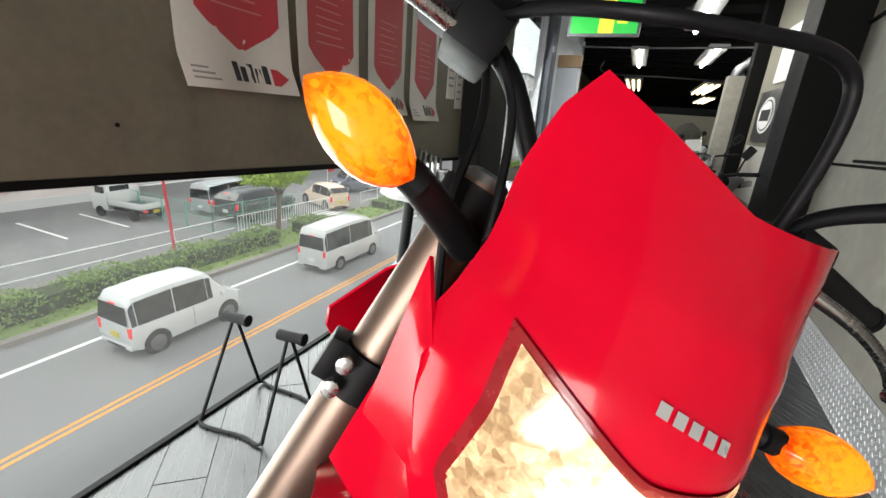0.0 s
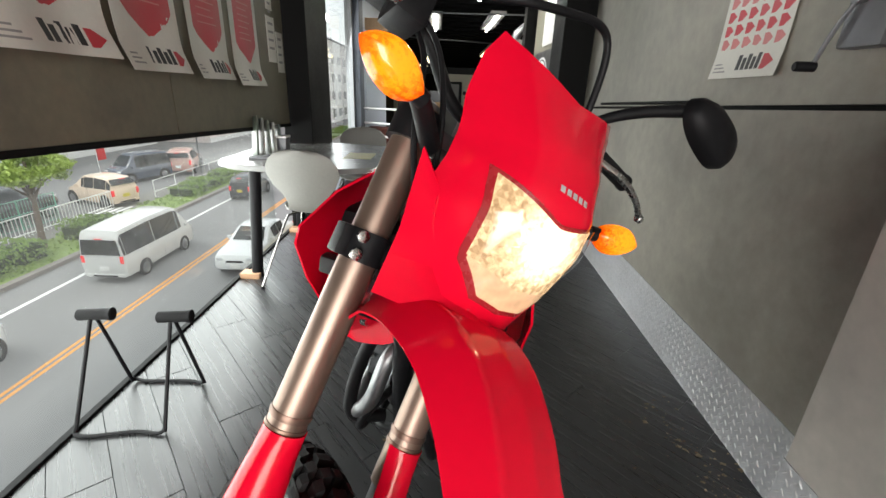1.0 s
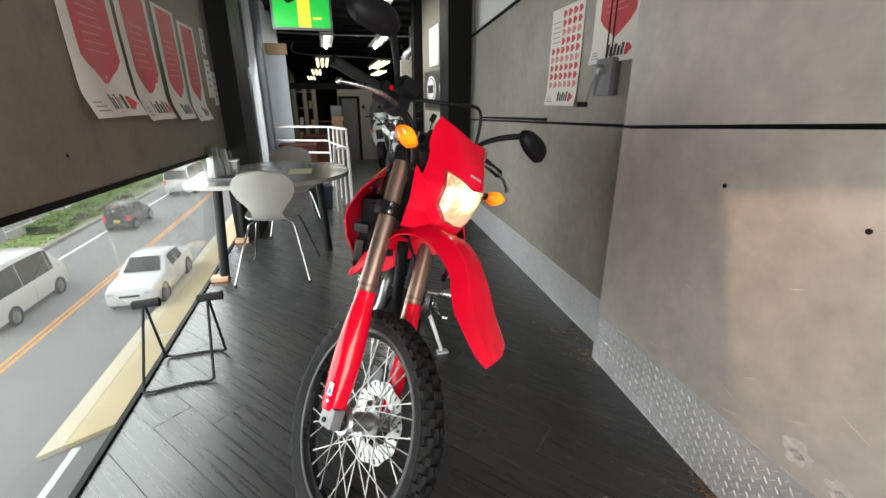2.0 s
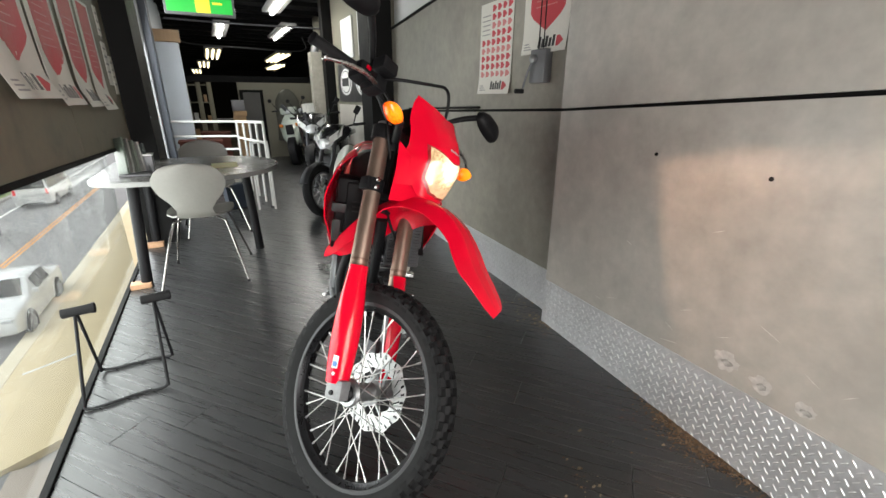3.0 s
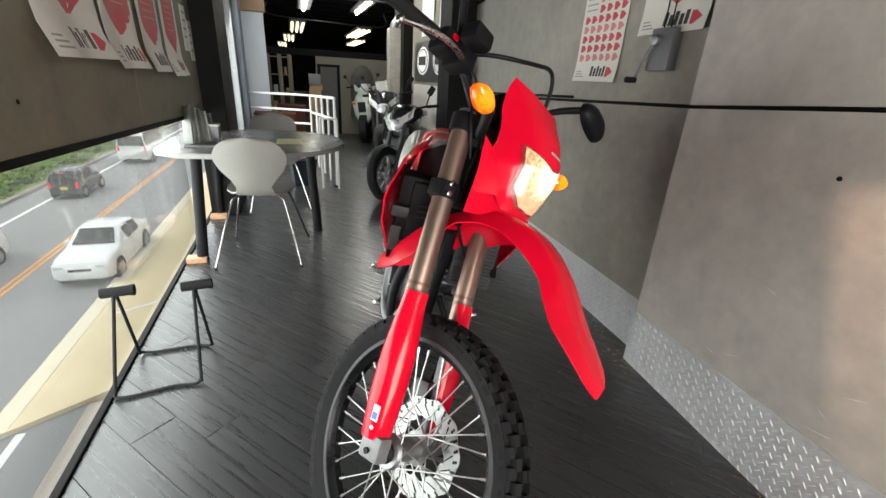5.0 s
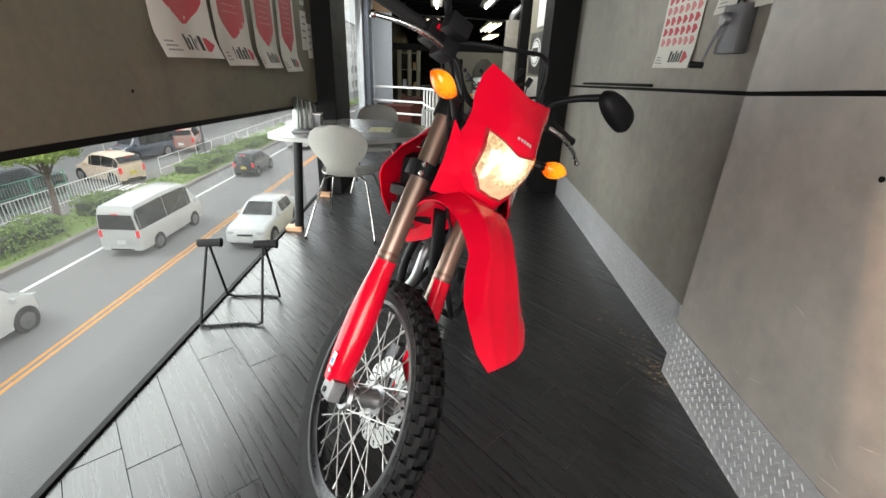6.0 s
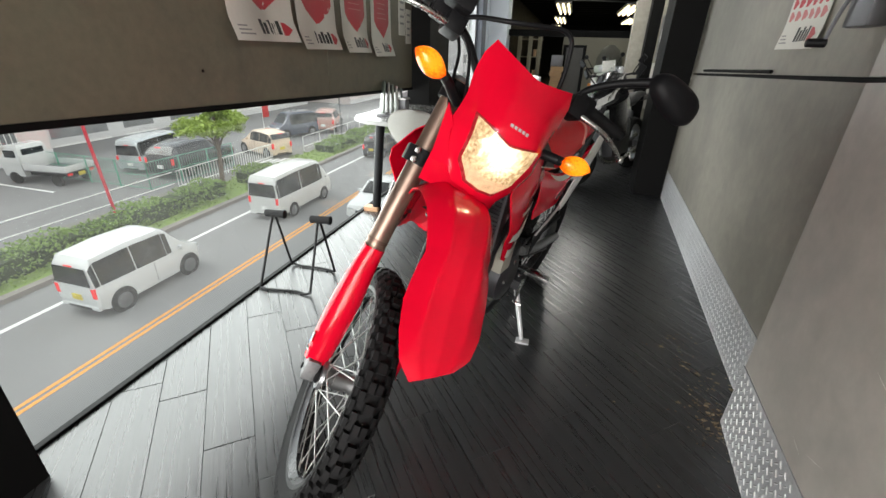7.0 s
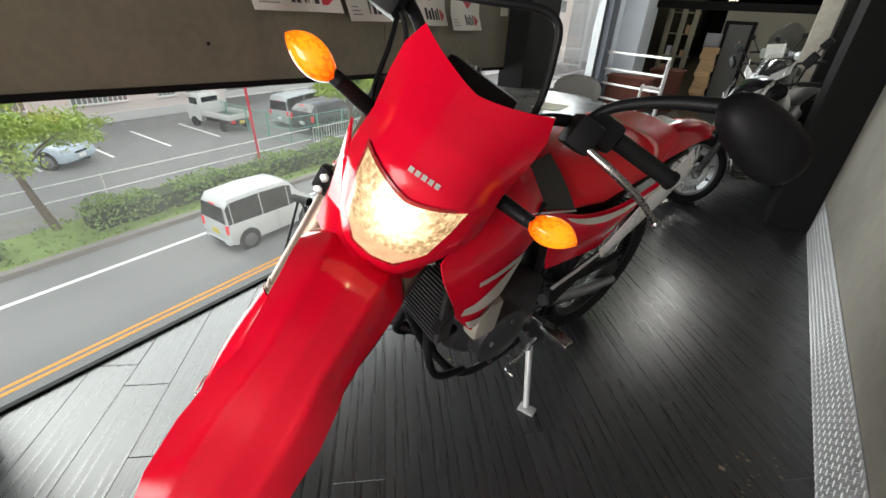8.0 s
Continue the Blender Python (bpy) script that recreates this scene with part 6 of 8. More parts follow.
    muffler = P("silencer", loft(rings), mat("mint_white_cover", (0.50, 0.55, 0.50), 0.35, vary=0.06, coat=0.2), "pale mint white silencer cover")
    part("end_pipe", tubed([bd(0.163, -1.72, 0.826), bd(0.165, -1.79, 0.836)], 0.022, 14), DARKALLOY, muffler)
    for s in (1, -1):
        P("engine_guard", tubed([bd(s * 0.03, -0.53, 0.50), bd(s * 0.08, -0.515, 0.40), bd(s * 0.10, -0.55, 0.32), bd(s * 0.10, -0.66, 0.275)], 0.012, 10), BLACK)
        for k in range(6):
            a_ = 2 * math.pi * k / 6 + 0.3
            P("case_bolt", lathe([(0, 0.008), (0.006, 0.008), (0.007, 0.004)], bd(s * 0.148, -0.78 + 0.094 * math.cos(a_), 0.40 + 0.094 * math.sin(a_)), BR * s, 10), STEEL)
    P("coolant_tank", boxed((-0.165, -0.66, 0.52), (-0.115, -0.58, 0.64), 0.012, BM), mat("pale_bottle", (0.35, 0.33, 0.28), 0.4, vary=0.1))
    P("sump_bolt", lathe([(0, 0.012), (0.01, 0.012), (0.012, 0.006)], bd(-0.02, -0.70, 0.272), -BU, 12), STEEL)
    P("coolant_hose", tubed([bd(0.09, -0.56, 0.66), bd(0.13, -0.55, 0.50), bd(0.12, -0.52, 0.385), bd(0.05, -0.57, 0.36)], 0.017, 12), BLACK)
    P("radiator_hose", tubed([bd(-0.09, -0.47, 0.61), bd(-0.10, -0.50, 0.52), bd(-0.07, -0.60, 0.47)], 0.014, 12), BLACK)
    for s in (1, -1):
        P("foot_peg", boxed((s * 0.20 - 0.055, -1.00, 0.335), (s * 0.20 + 0.055, -0.955, 0.360), 0.006, BM), STEEL)
        P("peg_bracket", tubed([bd(s * 0.09, -0.99, 0.34), bd(s * 0.15, -0.985, 0.35)], 0.014, 10), STEEL)
    P("shift_lever", tubed([bd(-0.16, -0.92, 0.33), bd(-0.185, -0.80, 0.32), bd(-0.20, -0.74, 0.335), bd(-0.23, -0.74, 0.335)], 0.007, 8), STEEL)
    P("brake_pedal", tubed([bd(0.15, -0.95, 0.30), bd(0.18, -0.82, 0.28), bd(0.20, -0.75, 0.30)], 0.008, 8), STEEL)
    # side stand reaching the floor
    foot = Vector((0.700, 1.972, 0.014))
    stand_top = bd(-0.115, -0.965, 0.285)
    st = P("side_stand", tubed([stand_top, stand_top.lerp(foot, 0.55), foot], (0.0125, 0.0105), 14, 3), mat("silver_paint", (0.55, 0.56, 0.57), 0.35, 0.4), "silver side stand")
    part("stand_foot", boxed((0.675, 1.952, 0.0), (0.735, 1.992, 0.009), 0.003), MATS["silver_paint"], st)
    P("stand_bracket", boxed((-0.15, -1.01, 0.255), (-0.085, -0.93, 0.305), 0.008, BM), DARKALLOY)
    P("stand_spring", tubed([bd(-0.13, -0.94, 0.30), bd(-0.16, -0.95, 0.17)], 0.007, 8), STEEL)

    # swing arm and rear wheel
    rear = lambda a, b, c: bd(a, -1.455 + b, 0.325 + c)
    knobby_wheel(root, rear, 0.325, 0.115, 0.245, 0.012, 1, 0.105, "rear_wheel", 32)
    for s in (1, -1):
        P("swing_arm", tubed([bd(s * 0.095, -0.99, 0.42), bd(s * 0.105, -1.20, 0.37), bd(s * 0.105, -1.47, 0.325)], 0.021, 14), ALLOY)
    P("chain_guard", boxed((-0.095, -1.50, 0.42), (-0.065, -1.05, 0.44), 0.006, BM), BLACK)
    P("drive_chain", tubed([bd(-0.08, -1.0, 0.44), bd(-0.08, -1.455, 0.405)], 0.009, 8), DARKALLOY)
    P("drive_chain", tubed([bd(-0.08, -1.0, 0.36), bd(-0.08, -1.455, 0.245)], 0.009, 8), DARKALLOY)
    P("sprocket", lathe([(-0.003, 0.085), (0.003, 0.085)], bd(-0.08, -1.455, 0.325), BR, 40), DARKALLOY)
    P("shock_absorber", tubed([bd(0, -1.02, 0.45), bd(0, -0.98, 0.78)], 0.035, 16), DARKALLOY)
    P("rear_inner_fender", sheet([[bd(-0.06 + 0.03 * j, -1.08 - 0.12 * i, 0.62 + 0.055 * i) for j in range(5)] for i in range(6)], 0.005), BLACK)


motorcycle()

# ---- other bikes deeper in the hall ----
BIKEBLACK = mat("black_gloss", (0.02, 0.02, 0.022), 0.2, vary=0.1, coat=0.4)
BIKEWHITE = mat("pearl_white", (0.62, 0.62, 0.60), 0.25, vary=0.06, coat=0.3)


def road_bike(at, heading, body_m, name_label, scale=1.0, windscreen=True, paper=False, steer=0):
    """A faired road bike; it is built facing -y and turned by heading."""
    root = thing("motorcycle", (0, 0, 0), name_label, "motorcycle", "bikes along the wall")
    P = lambda name, bmx, material, label="", parent=None: part(name, bmx, material, parent or root, label)
    silver = mat("silver_wheel", (0.26, 0.26, 0.265), 0.4, 0.8)
    for y, r, w, nm in ((0.0, 0.30, 0.11, "front_wheel"), (1.36, 0.31, 0.15, "rear_wheel")):
        c = (0, y, r)
        wh = P(nm, lathe([(-0.05, 0.035), (0.05, 0.035)], c, (1, 0, 0), 20), silver)
        part("tyre", lathe([(-w * 0.32, r * 0.72), (-w * 0.5, r * 0.80), (-w * 0.46, r * 0.92), (-w * 0.22, r * 0.985), (0, r), (w * 0.22, r * 0.985), (w * 0.46, r * 0.92), (w * 0.5, r * 0.80), (w * 0.32, r * 0.72)], c, (1, 0, 0), 48, True), RUBBER, wh)
        part("rim", lathe([(-w * 0.34, r * 0.74), (-w * 0.30, r * 0.66), (w * 0.30, r * 0.66), (w * 0.34, r * 0.74)], c, (1, 0, 0), 48, True), silver, wh)
        for i in range(10):
            a = 2 * math.pi * i / 10
            part("spoke", tubed([(0.01, y + 0.03 * math.cos(a), r + 0.03 * math.sin(a)), (0.0, y + r * 0.68 * math.cos(a + 0.12), r + r * 0.68 * math.sin(a + 0.12))], 0.010, 6), silver, wh)
        part("brake_disc", lathe([(0.055, 0.13), (0.059, 0.13), (0.059, 0.07), (0.055, 0.07)], c, (1, 0, 0), 36, True), STEEL, wh)
        part("hoop", lathe([(w * 0.345, r * 0.735), (w * 0.35, r * 0.735), (w * 0.35, r * 0.715), (w * 0.345, r * 0.715)], c, (-1, 0, 0), 48, True), mat("red_hoop", (0.4, 0.05, 0.04), 0.4), wh)
    for s in (1, -1):
        P("fork_leg", tubed([(s * 0.09, 0.0, 0.30), (s * 0.09, 0.36, 0.92)], (0.028, 0.022), 14), DARKALLOY)
        P("mirror_stem", tubed([(s * 0.25, 0.30, 1.0), (s * 0.34, 0.26, 1.12)], 0.007, 8), BLACK)
        P("mirror", boxed((-0.05, -0.014, -0.030), (0.05, 0.014, 0.034), 0.013, Matrix.Translation((s * 0.375, 0.24, 1.15)) @ Euler((0.1, radians(-50 * s), 0.2 * s)).to_matrix().to_4x4()), BLACK)
        P("grip", tubed([(s * 0.24, 0.33, 0.99), (s * 0.36, 0.40, 0.99)], 0.017, 12), RUBBER)
        P("side_cowl", sheet([[(s * (0.14 + 0.06 * math.sin(0.6 * i)), 0.12 + 0.09 * i + 0.02 * j, 0.86 - 0.10 * j + 0.01 * i) for i in range(6)] for j in range(5)], 0.006), body_m)
    P("front_fender", sheet([[(0.06 * (j / 3 - 1), -0.32 * math.cos(a), 0.30 + 0.335 * math.sin(a) - 0.02 * abs(j / 3 - 1)) for j in range(7)] for a in (0.5 + 0.17 * i for i in range(10))], 0.005), BLACK)
    nose = []
    for y, z, hw, hh in ((-0.02, 0.86, 0.05, 0.04), (0.03, 0.87, 0.12, 0.09), (0.14, 0.90, 0.17, 0.13), (0.26, 0.93, 0.18, 0.10)):
        nose.append([(hw * math.cos(a), y + 0.06 * abs(math.cos(a)) ** 2, z + hh * math.sin(a)) for a in (2 * math.pi * i / 20 for i in range(20))])
    cowl = P("nose_cowl", loft(nose), body_m)
    for s in (1, -1):
        P("cheek", sheet([[(s * (0.075 + 0.032 * i), -0.02 + 0.030 * i + 0.012 * j, 0.81 + 0.028 * j + 0.022 * i) for i in range(5)] for j in range(4)], 0.006), BIKEWHITE)
        P("cheek", sheet([[(s * (0.17 + 0.012 * i), 0.06 + 0.035 * i, 0.88 + 0.035 * i + 0.02 * j) for i in range(4)] for j in range(3)], 0.006), STEEL)
    part("headlight", loft([[(0.105 * k * math.cos(a), -0.042 + d + 0.05 * abs(math.cos(a)) ** 2, 0.83 + 0.062 * k * math.sin(a)) for a in (2 * math.pi * i / 18 for i in range(18))] for d, k in ((0.03, 1), (0.0, 0.9), (-0.012, 0.4))]), mat("lamp_unlit", (0.65, 0.67, 0.68), 0.08, 0.3), cowl)
    if windscreen:
        P("windscreen", sheet([[(0.14 * (j / 3 - 1) * (1 - 0.08 * i), 0.09 + 0.045 * i + 0.05 * abs(j / 3 - 1) ** 2, 0.96 + 0.06 * i) for j in range(7)] for i in range(5)], 0.003), LENS)
    P("handlebar", tubed([(-0.36, 0.40, 0.99), (-0.22, 0.32, 0.99), (0, 0.28, 0.96), (0.22, 0.32, 0.99), (0.36, 0.40, 0.99)], 0.012, 10), BLACK)
    tank = []
    for y, z, hw, hh in ((0.28, 0.82, 0.09, 0.09), (0.36, 0.82, 0.18, 0.17), (0.55, 0.82, 0.19, 0.17), (0.74, 0.79, 0.12, 0.09)):
        tank.append([(hw * math.cos(a), y, z + hh * math.sin(a)) for a in (2 * math.pi * i / 20 for i in range(20))])
    P("fuel_tank", loft(tank), mat("pale_silver_tank", (0.42, 0.44, 0.40), 0.3, 0.2, vary=0.05, coat=0.3))
    seat = []
    for y, z, hw, hh in ((0.68, 0.80, 0.09, 0.05), (0.80, 0.78, 0.13, 0.05), (1.1, 0.80, 0.13, 0.05), (1.30, 0.86, 0.12, 0.045), (1.55, 0.88, 0.08, 0.03)):
        seat.append([(hw * math.cos(a), y, z + hh * math.sin(a)) for a in (2 * math.pi * i / 16 for i in range(16))])
    P("seat", loft(seat), BLACK)
    P("engine", boxed((-0.17, 0.42, 0.26), (0.17, 0.90, 0.66), 0.05), DARKALLOY)
    P("header_pipe", tubed([(0.05, 0.42, 0.55), (0.06, 0.33, 0.45), (0.08, 0.38, 0.24), (0.12, 0.8, 0.20), (0.17, 1.1, 0.32)], 0.022, 10), STEEL)
    P("silencer", tubed([(0.17, 1.08, 0.33), (0.21, 1.55, 0.50)], 0.055, 16), ALLOY)
    P("swing_arm", boxed((-0.13, 0.88, 0.30), (0.13, 1.36, 0.38), 0.02), DARKALLOY)
    P("tail", boxed((-0.09, 1.45, 0.80), (0.09, 1.78, 0.87), 0.02), body_m)
    if paper:
        P("price_card", boxed((-0.08, 0.30, 1.04), (0.08, 0.305, 1.165)), PAPER, "blank white price card")
        P("card_stick", tubed([(0, 0.31, 0.96), (0, 0.308, 1.05)], 0.004, 6), STEEL)
    # upper works set back behind the raked fork
    for ob in root.children:
        if ob.name.split(".")[0] in ("nose_cowl", "windscreen", "handlebar", "grip", "mirror", "mirror_stem", "cheek", "side_cowl", "fuel_tank", "price_card", "card_stick"):
            ob.matrix_basis = Matrix.Translation((0, 0.20, -0.02)) @ ob.matrix_basis
    # bars turned to the side
    turn = Matrix.Translation((0, 0.2, 0)) @ Matrix.Rotation(radians(steer), 4, "Z") @ Matrix.Translation((0, -0.2, 0))
    for ob in root.children:
        if ob.name.split(".")[0] in ("front_wheel", "fork_leg", "front_fender", "handlebar", "grip", "mirror", "mirror_stem", "nose_cowl", "windscreen", "cheek"):
            ob.matrix_basis = turn @ ob.matrix_basis
    root.matrix_basis = Matrix.Translation(at) @ Euler((0, radians(-7), radians(heading))).to_matrix().to_4x4() @ Matrix.Scale(scale, 4)
    return root


def scooter(at, heading, colour, label):
    root = thing("scooter", (0, 0, 0), label, "scooter", "scooters at the end of the aisle")
    P = lambda name, bmx, material, lab="": part(name, bmx, material, root, lab)
    for y in (0.0, 1.2):
        P("tyre", lathe([(-0.03, 0.15), (-0.05, 0.18), (-0.045, 0.22), (0, 0.24), (0.045, 0.22), (0.05, 0.18), (0.03, 0.15)], (0, y, 0.24), (1, 0, 0), 32, True), RUBBER)
        P("wheel", lathe([(-0.035, 0.155), (0.035, 0.155)], (0, y, 0.24), (1, 0, 0), 28), ALLOY)
    rings = []
    for z, hw, y0, y1 in ((0.36, 0.08, -0.05, 0.10), (0.50, 0.17, -0.06, 0.16), (0.68, 0.20, -0.02, 0.18), (0.82, 0.15, 0.06, 0.20), (0.92, 0.08, 0.12, 0.22)):
        rings.append([(hw * math.cos(a), (y0 + y1) / 2 + (y1 - y0) / 2 * math.sin(a), z) for a in (2 * math.pi * i / 20 for i in range(20))])
    P("leg_shield", loft(rings), colour)
    P("grille", boxed((-0.07, -0.075, 0.56), (0.07, -0.05, 0.74), 0.015), BLACK, "black front grille")
    for sx in (-1, 1):
        P("indicator", boxed((sx * 0.15 - 0.035, -0.05, 0.70), (sx * 0.15 + 0.035, 0.0, 0.76), 0.015), mat("amber_unlit", (0.5, 0.16, 0.02), 0.2))
    P("front_fender", lathe([(-0.07, 0.255), (-0.06, 0.27), (0.06, 0.27), (0.07, 0.255)], (0, 0.0, 0.25), (1, 0, 0), 28), BLACK)
    P("head_cowl", boxed((-0.15, 0.12, 0.92), (0.15, 0.28, 1.05), 0.04), colour)
    P("headlight", lathe([(0, 0.05), (0.02, 0.055), (0.03, 0.03)], (0, 0.12, 0.985), (0, -1, 0), 20), mat("lamp_unlit", (0.65, 0.67, 0.68), 0.08, 0.3))
    P("handlebar", tubed([(-0.33, 0.30, 1.0), (0, 0.22, 1.0), (0.33, 0.30, 1.0)], 0.014, 8), BLACK)
    for s in (1, -1):
        P("mirror_stem", tubed([(s * 0.2, 0.24, 1.0), (s * 0.30, 0.22, 1.18)], 0.006, 6), BLACK)
        P("mirror", lathe([(-0.01, 0.02), (0, 0.036), (0.012, 0.032), (0.018, 0.015)], (s * 0.31, 0.21, 1.19), (0, -1, 0.1), 18), BLACK)
    P("floor_board", boxed((-0.16, 0.15, 0.28), (0.16, 0.62, 0.34), 0.02), BLACK)
    P("rear_body", boxed((-0.19, 0.55, 0.32), (0.19, 1.5, 0.70), 0.09), colour)
    P("seat", boxed((-0.15, 0.55, 0.70), (0.15, 1.40, 0.79), 0.035), BLACK)
    root.matrix_basis = Matrix.Translation(at) @ Euler((0, radians(-6), radians(heading))).to_matrix().to_4x4()
    return root


road_bike((0.97, 4.60, 0.0), -27, BIKEBLACK, "black and silver faired road motorcycle parked along the wall", 0.93, paper=False, steer=-24)
road_bike((1.20, 6.1, 0.0), -14, BIKEBLACK, "black and chrome motorcycle with a blank price card", paper=True, steer=-10)
scooter((1.30, 8.72, 0.0), -20, mat("mint_white", (0.42, 0.47, 0.41), 0.3, vary=0.05, coat=0.2), "mint white scooter with black seat")
scooter((1.62, 8.5, 0.0), -14, BIKEBLACK, "black scooter half hidden behind the others")

# ---- the street below ----
RZ = -5.0


def flat(name, x0, x1, y0, y1, z, material, label, thick=0.3, category="ground"):
    return structure(name, boxed((x0, y0, z - thick), (x1, y1, z)), material, label, category=category)


flat("ground", -900, 900, -900, 900, RZ - 0.06, GREYPAVE, "grey ground reaching the horizon", 0.5)
flat("road", -12.35, -4.16, -60, 260, RZ, ASPHALT, "grey asphalt road with two lanes", 0.05, "road")
for x in (-8.22, -8.05):
    flat("road_line", x - 0.045, x + 0.045, -60, 260, RZ + 0.006, ORANGELINE, "double orange centre line", 0.004, "road line")
flat("road_line", -11.18, -11.04, -60, 260, RZ + 0.006, WHITELINE, "white edge line", 0.004, "road line")
flat("road_line", -5.03, -4.89, -60, 8.05, RZ + 0.006, WHITELINE, "white edge line", 0.004, "road line")
def slanted(name, x0, x1, y1, z, material, label, thick, category):
    """Ground slab whose near end is cut on the slant, along the mouth of the driveway."""
    cut = lambda x: 8.0 + 0.617 * (x + 5.2)
    bmx = bmesh.new()
    loops = [[bmx.verts.new((x, y, h)) for x, y in ((x0, cut(x0)), (x1, cut(x1)), (x1, y1), (x0, y1))] for h in (z - thick, z)]
    bmx.faces.new(loops[0][::-1])
    bmx.faces.new(loops[1])
    for i in range(4):
        j = (i + 1) % 4
        bmx.faces.new((loops[0][i], loops[0][j], loops[1][j], loops[1][i]))
    return structure(name, bmx, material, label, category=category)


slanted("kerb_near", -5.48, -5.14, 260, RZ + 0.11, CREAMKERB, "cream painted kerb", 0.2, "kerb")
slanted("pavement", -5.14, -0.74, 260, RZ + 0.10, PAVING, "beige paved footway below the window", 0.2, "pavement")
flat("pavement_grey", -4.15, -0.74, -60, 8.60, RZ + 0.02, WARMPAVE, "pale brownish strip of paving along the building", 0.2, "pavement")
structure("pavement_mark", boxed((-0.55, -0.035, 0), (0.55, 0.035, 0.006), 0, Matrix.Translation((-4.42, 12.25, RZ + 0.10)) @ Euler((0, 0, radians(29))).to_matrix().to_4x4()), WHITELINE, "worn white line painted on the footway", category="road line")
flat("kerb", -12.60, -12.35, -60, 260, RZ + 0.14, KERB, "low stone kerb", 0.3, "kerb")
flat("verge", -14.55, -12.60, -60, 260, RZ + 0.12, GRASS, "grassy verge with weeds", 0.2, "verge")
flat("footway_far", -16.0, -14.55, -60, 260, RZ + 0.10, FARWAY, "worn grey footway behind the hedge", 0.2, "pavement")
flat("parking_lot", -34, -16.0, -60, 14.5, RZ + 0.02, LOT, "asphalt parking lot", 0.1, "parking lot")
flat("side_street", -34, -16.0, 14.52, 260, RZ + 0.02, LOT, "asphalt yard beside the street", 0.1, "parking lot")
for y in (-6.7, -4.25, -1.8, 0.65, 3.1, 5.6, 8.1, 10.5, 12.95):
    structure("bay_line", boxed((-24.4, y - 0.06, RZ + 0.02), (-20.5, y + 0.06, RZ + 0.026)), WHITELINE, "white parking bay line", category="road line")
for i in range(5):
    structure("crossing_mark", boxed((-15.6 + i * 0.32, 19.6 + i * 0.25, RZ + 0.10), (-15.42 + i * 0.32, 21.4 + i * 0.25, RZ + 0.106)), WHITELINE, "white painted ground marking", category="road line")


def leaf_mass(name, boxes, count, size, material, label, seed, category):
    """Many small bent leaves inside boxes with an uneven outline; one object."""
    rnd = np.random.RandomState(seed)
    vs, fs = [], []
    total = sum((b[1][0] - b[0][0]) * (b[1][1] - b[0][1]) for b in boxes)
    for lo, hi in boxes:
        n = int(count * (hi[0] - lo[0]) * (hi[1] - lo[1]) / total)
        for _ in range(n):
            u = rnd.rand(3)
            if rnd.rand() < 0.75:
                u[2] = 1 - 0.18 * rnd.rand() if rnd.rand() < 0.6 else u[2]
                if u[2] < 0.8:
                    u[0] = 1 - 0.12 * rnd.rand() if rnd.rand() < 0.7 else 0.1 * rnd.rand()
            p = np.array(lo) + u * (np.array(hi) - np.array(lo))
            p[2] += 0.12 * math.sin(p[1] * 2.1 + seed) * u[2] + 0.07 * math.sin(p[1] * 5.3) * u[2]
            p[0] += 0.10 * math.sin(p[1] * 1.3 + 2) * (1 if u[0] > 0.5 else 0.4)
            d = rnd.randn(3)
            d /= np.linalg.norm(d)
            e = np.cross(d, rnd.randn(3))
            e /= np.linalg.norm(e) + 1e-6
            s = size * (0.6 + 0.8 * rnd.rand())
            k = len(vs)
            vs += [tuple(p - d * s), tuple(p + e * s * 0.45), tuple(p + d * s), tuple(p - e * s * 0.45)]
            fs.append((k, k + 1, k + 2, k + 3))
    me = bpy.data.meshes.new(name)
    me.from_pydata(vs, [], fs)
    me.materials.append(material)
    return tagged(new(name, me), label, category, kind="stuff")


hedge_boxes = [((-14.2, -30.0, RZ + 0.1), (-13.1, 2.7, RZ + 0.72)), ((-14.2, 4.5, RZ + 0.1), (-13.1, 15.2, RZ + 0.80)), ((-14.2, 16.6, RZ + 0.1), (-13.1, 19.0, RZ + 0.75)), ((-14.4, 24.0, RZ + 0.1), (-12.9, 70.0, RZ + 0.65))]
leaf_mass("hedge", hedge_boxes, 60000, 0.060, LEAF, "clipped green hedge along the road", 3, "hedge")
# plain boxes in a dark green put the hedge's inner shade into colour
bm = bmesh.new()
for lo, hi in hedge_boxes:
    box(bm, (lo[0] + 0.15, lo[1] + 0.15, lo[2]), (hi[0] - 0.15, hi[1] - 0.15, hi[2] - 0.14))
tagged(part("hedge_core", bm, mat("hedge_shade", (0.03, 0.05, 0.012), 0.9, vary=0.4), None, "dark fill inside the hedge, coloured as its inner shade", False), "", "hedge", kind="stuff")
leaf_mass("verge_grass", [((-14.5, -30, RZ + 0.10), (-12.65, 70, RZ + 0.24))], 16000, 0.06, mat("grass_blade", (0.16, 0.24, 0.04), 0.7, vary=0.4), "weeds and tufts of grass on the verge", 5, "grass")


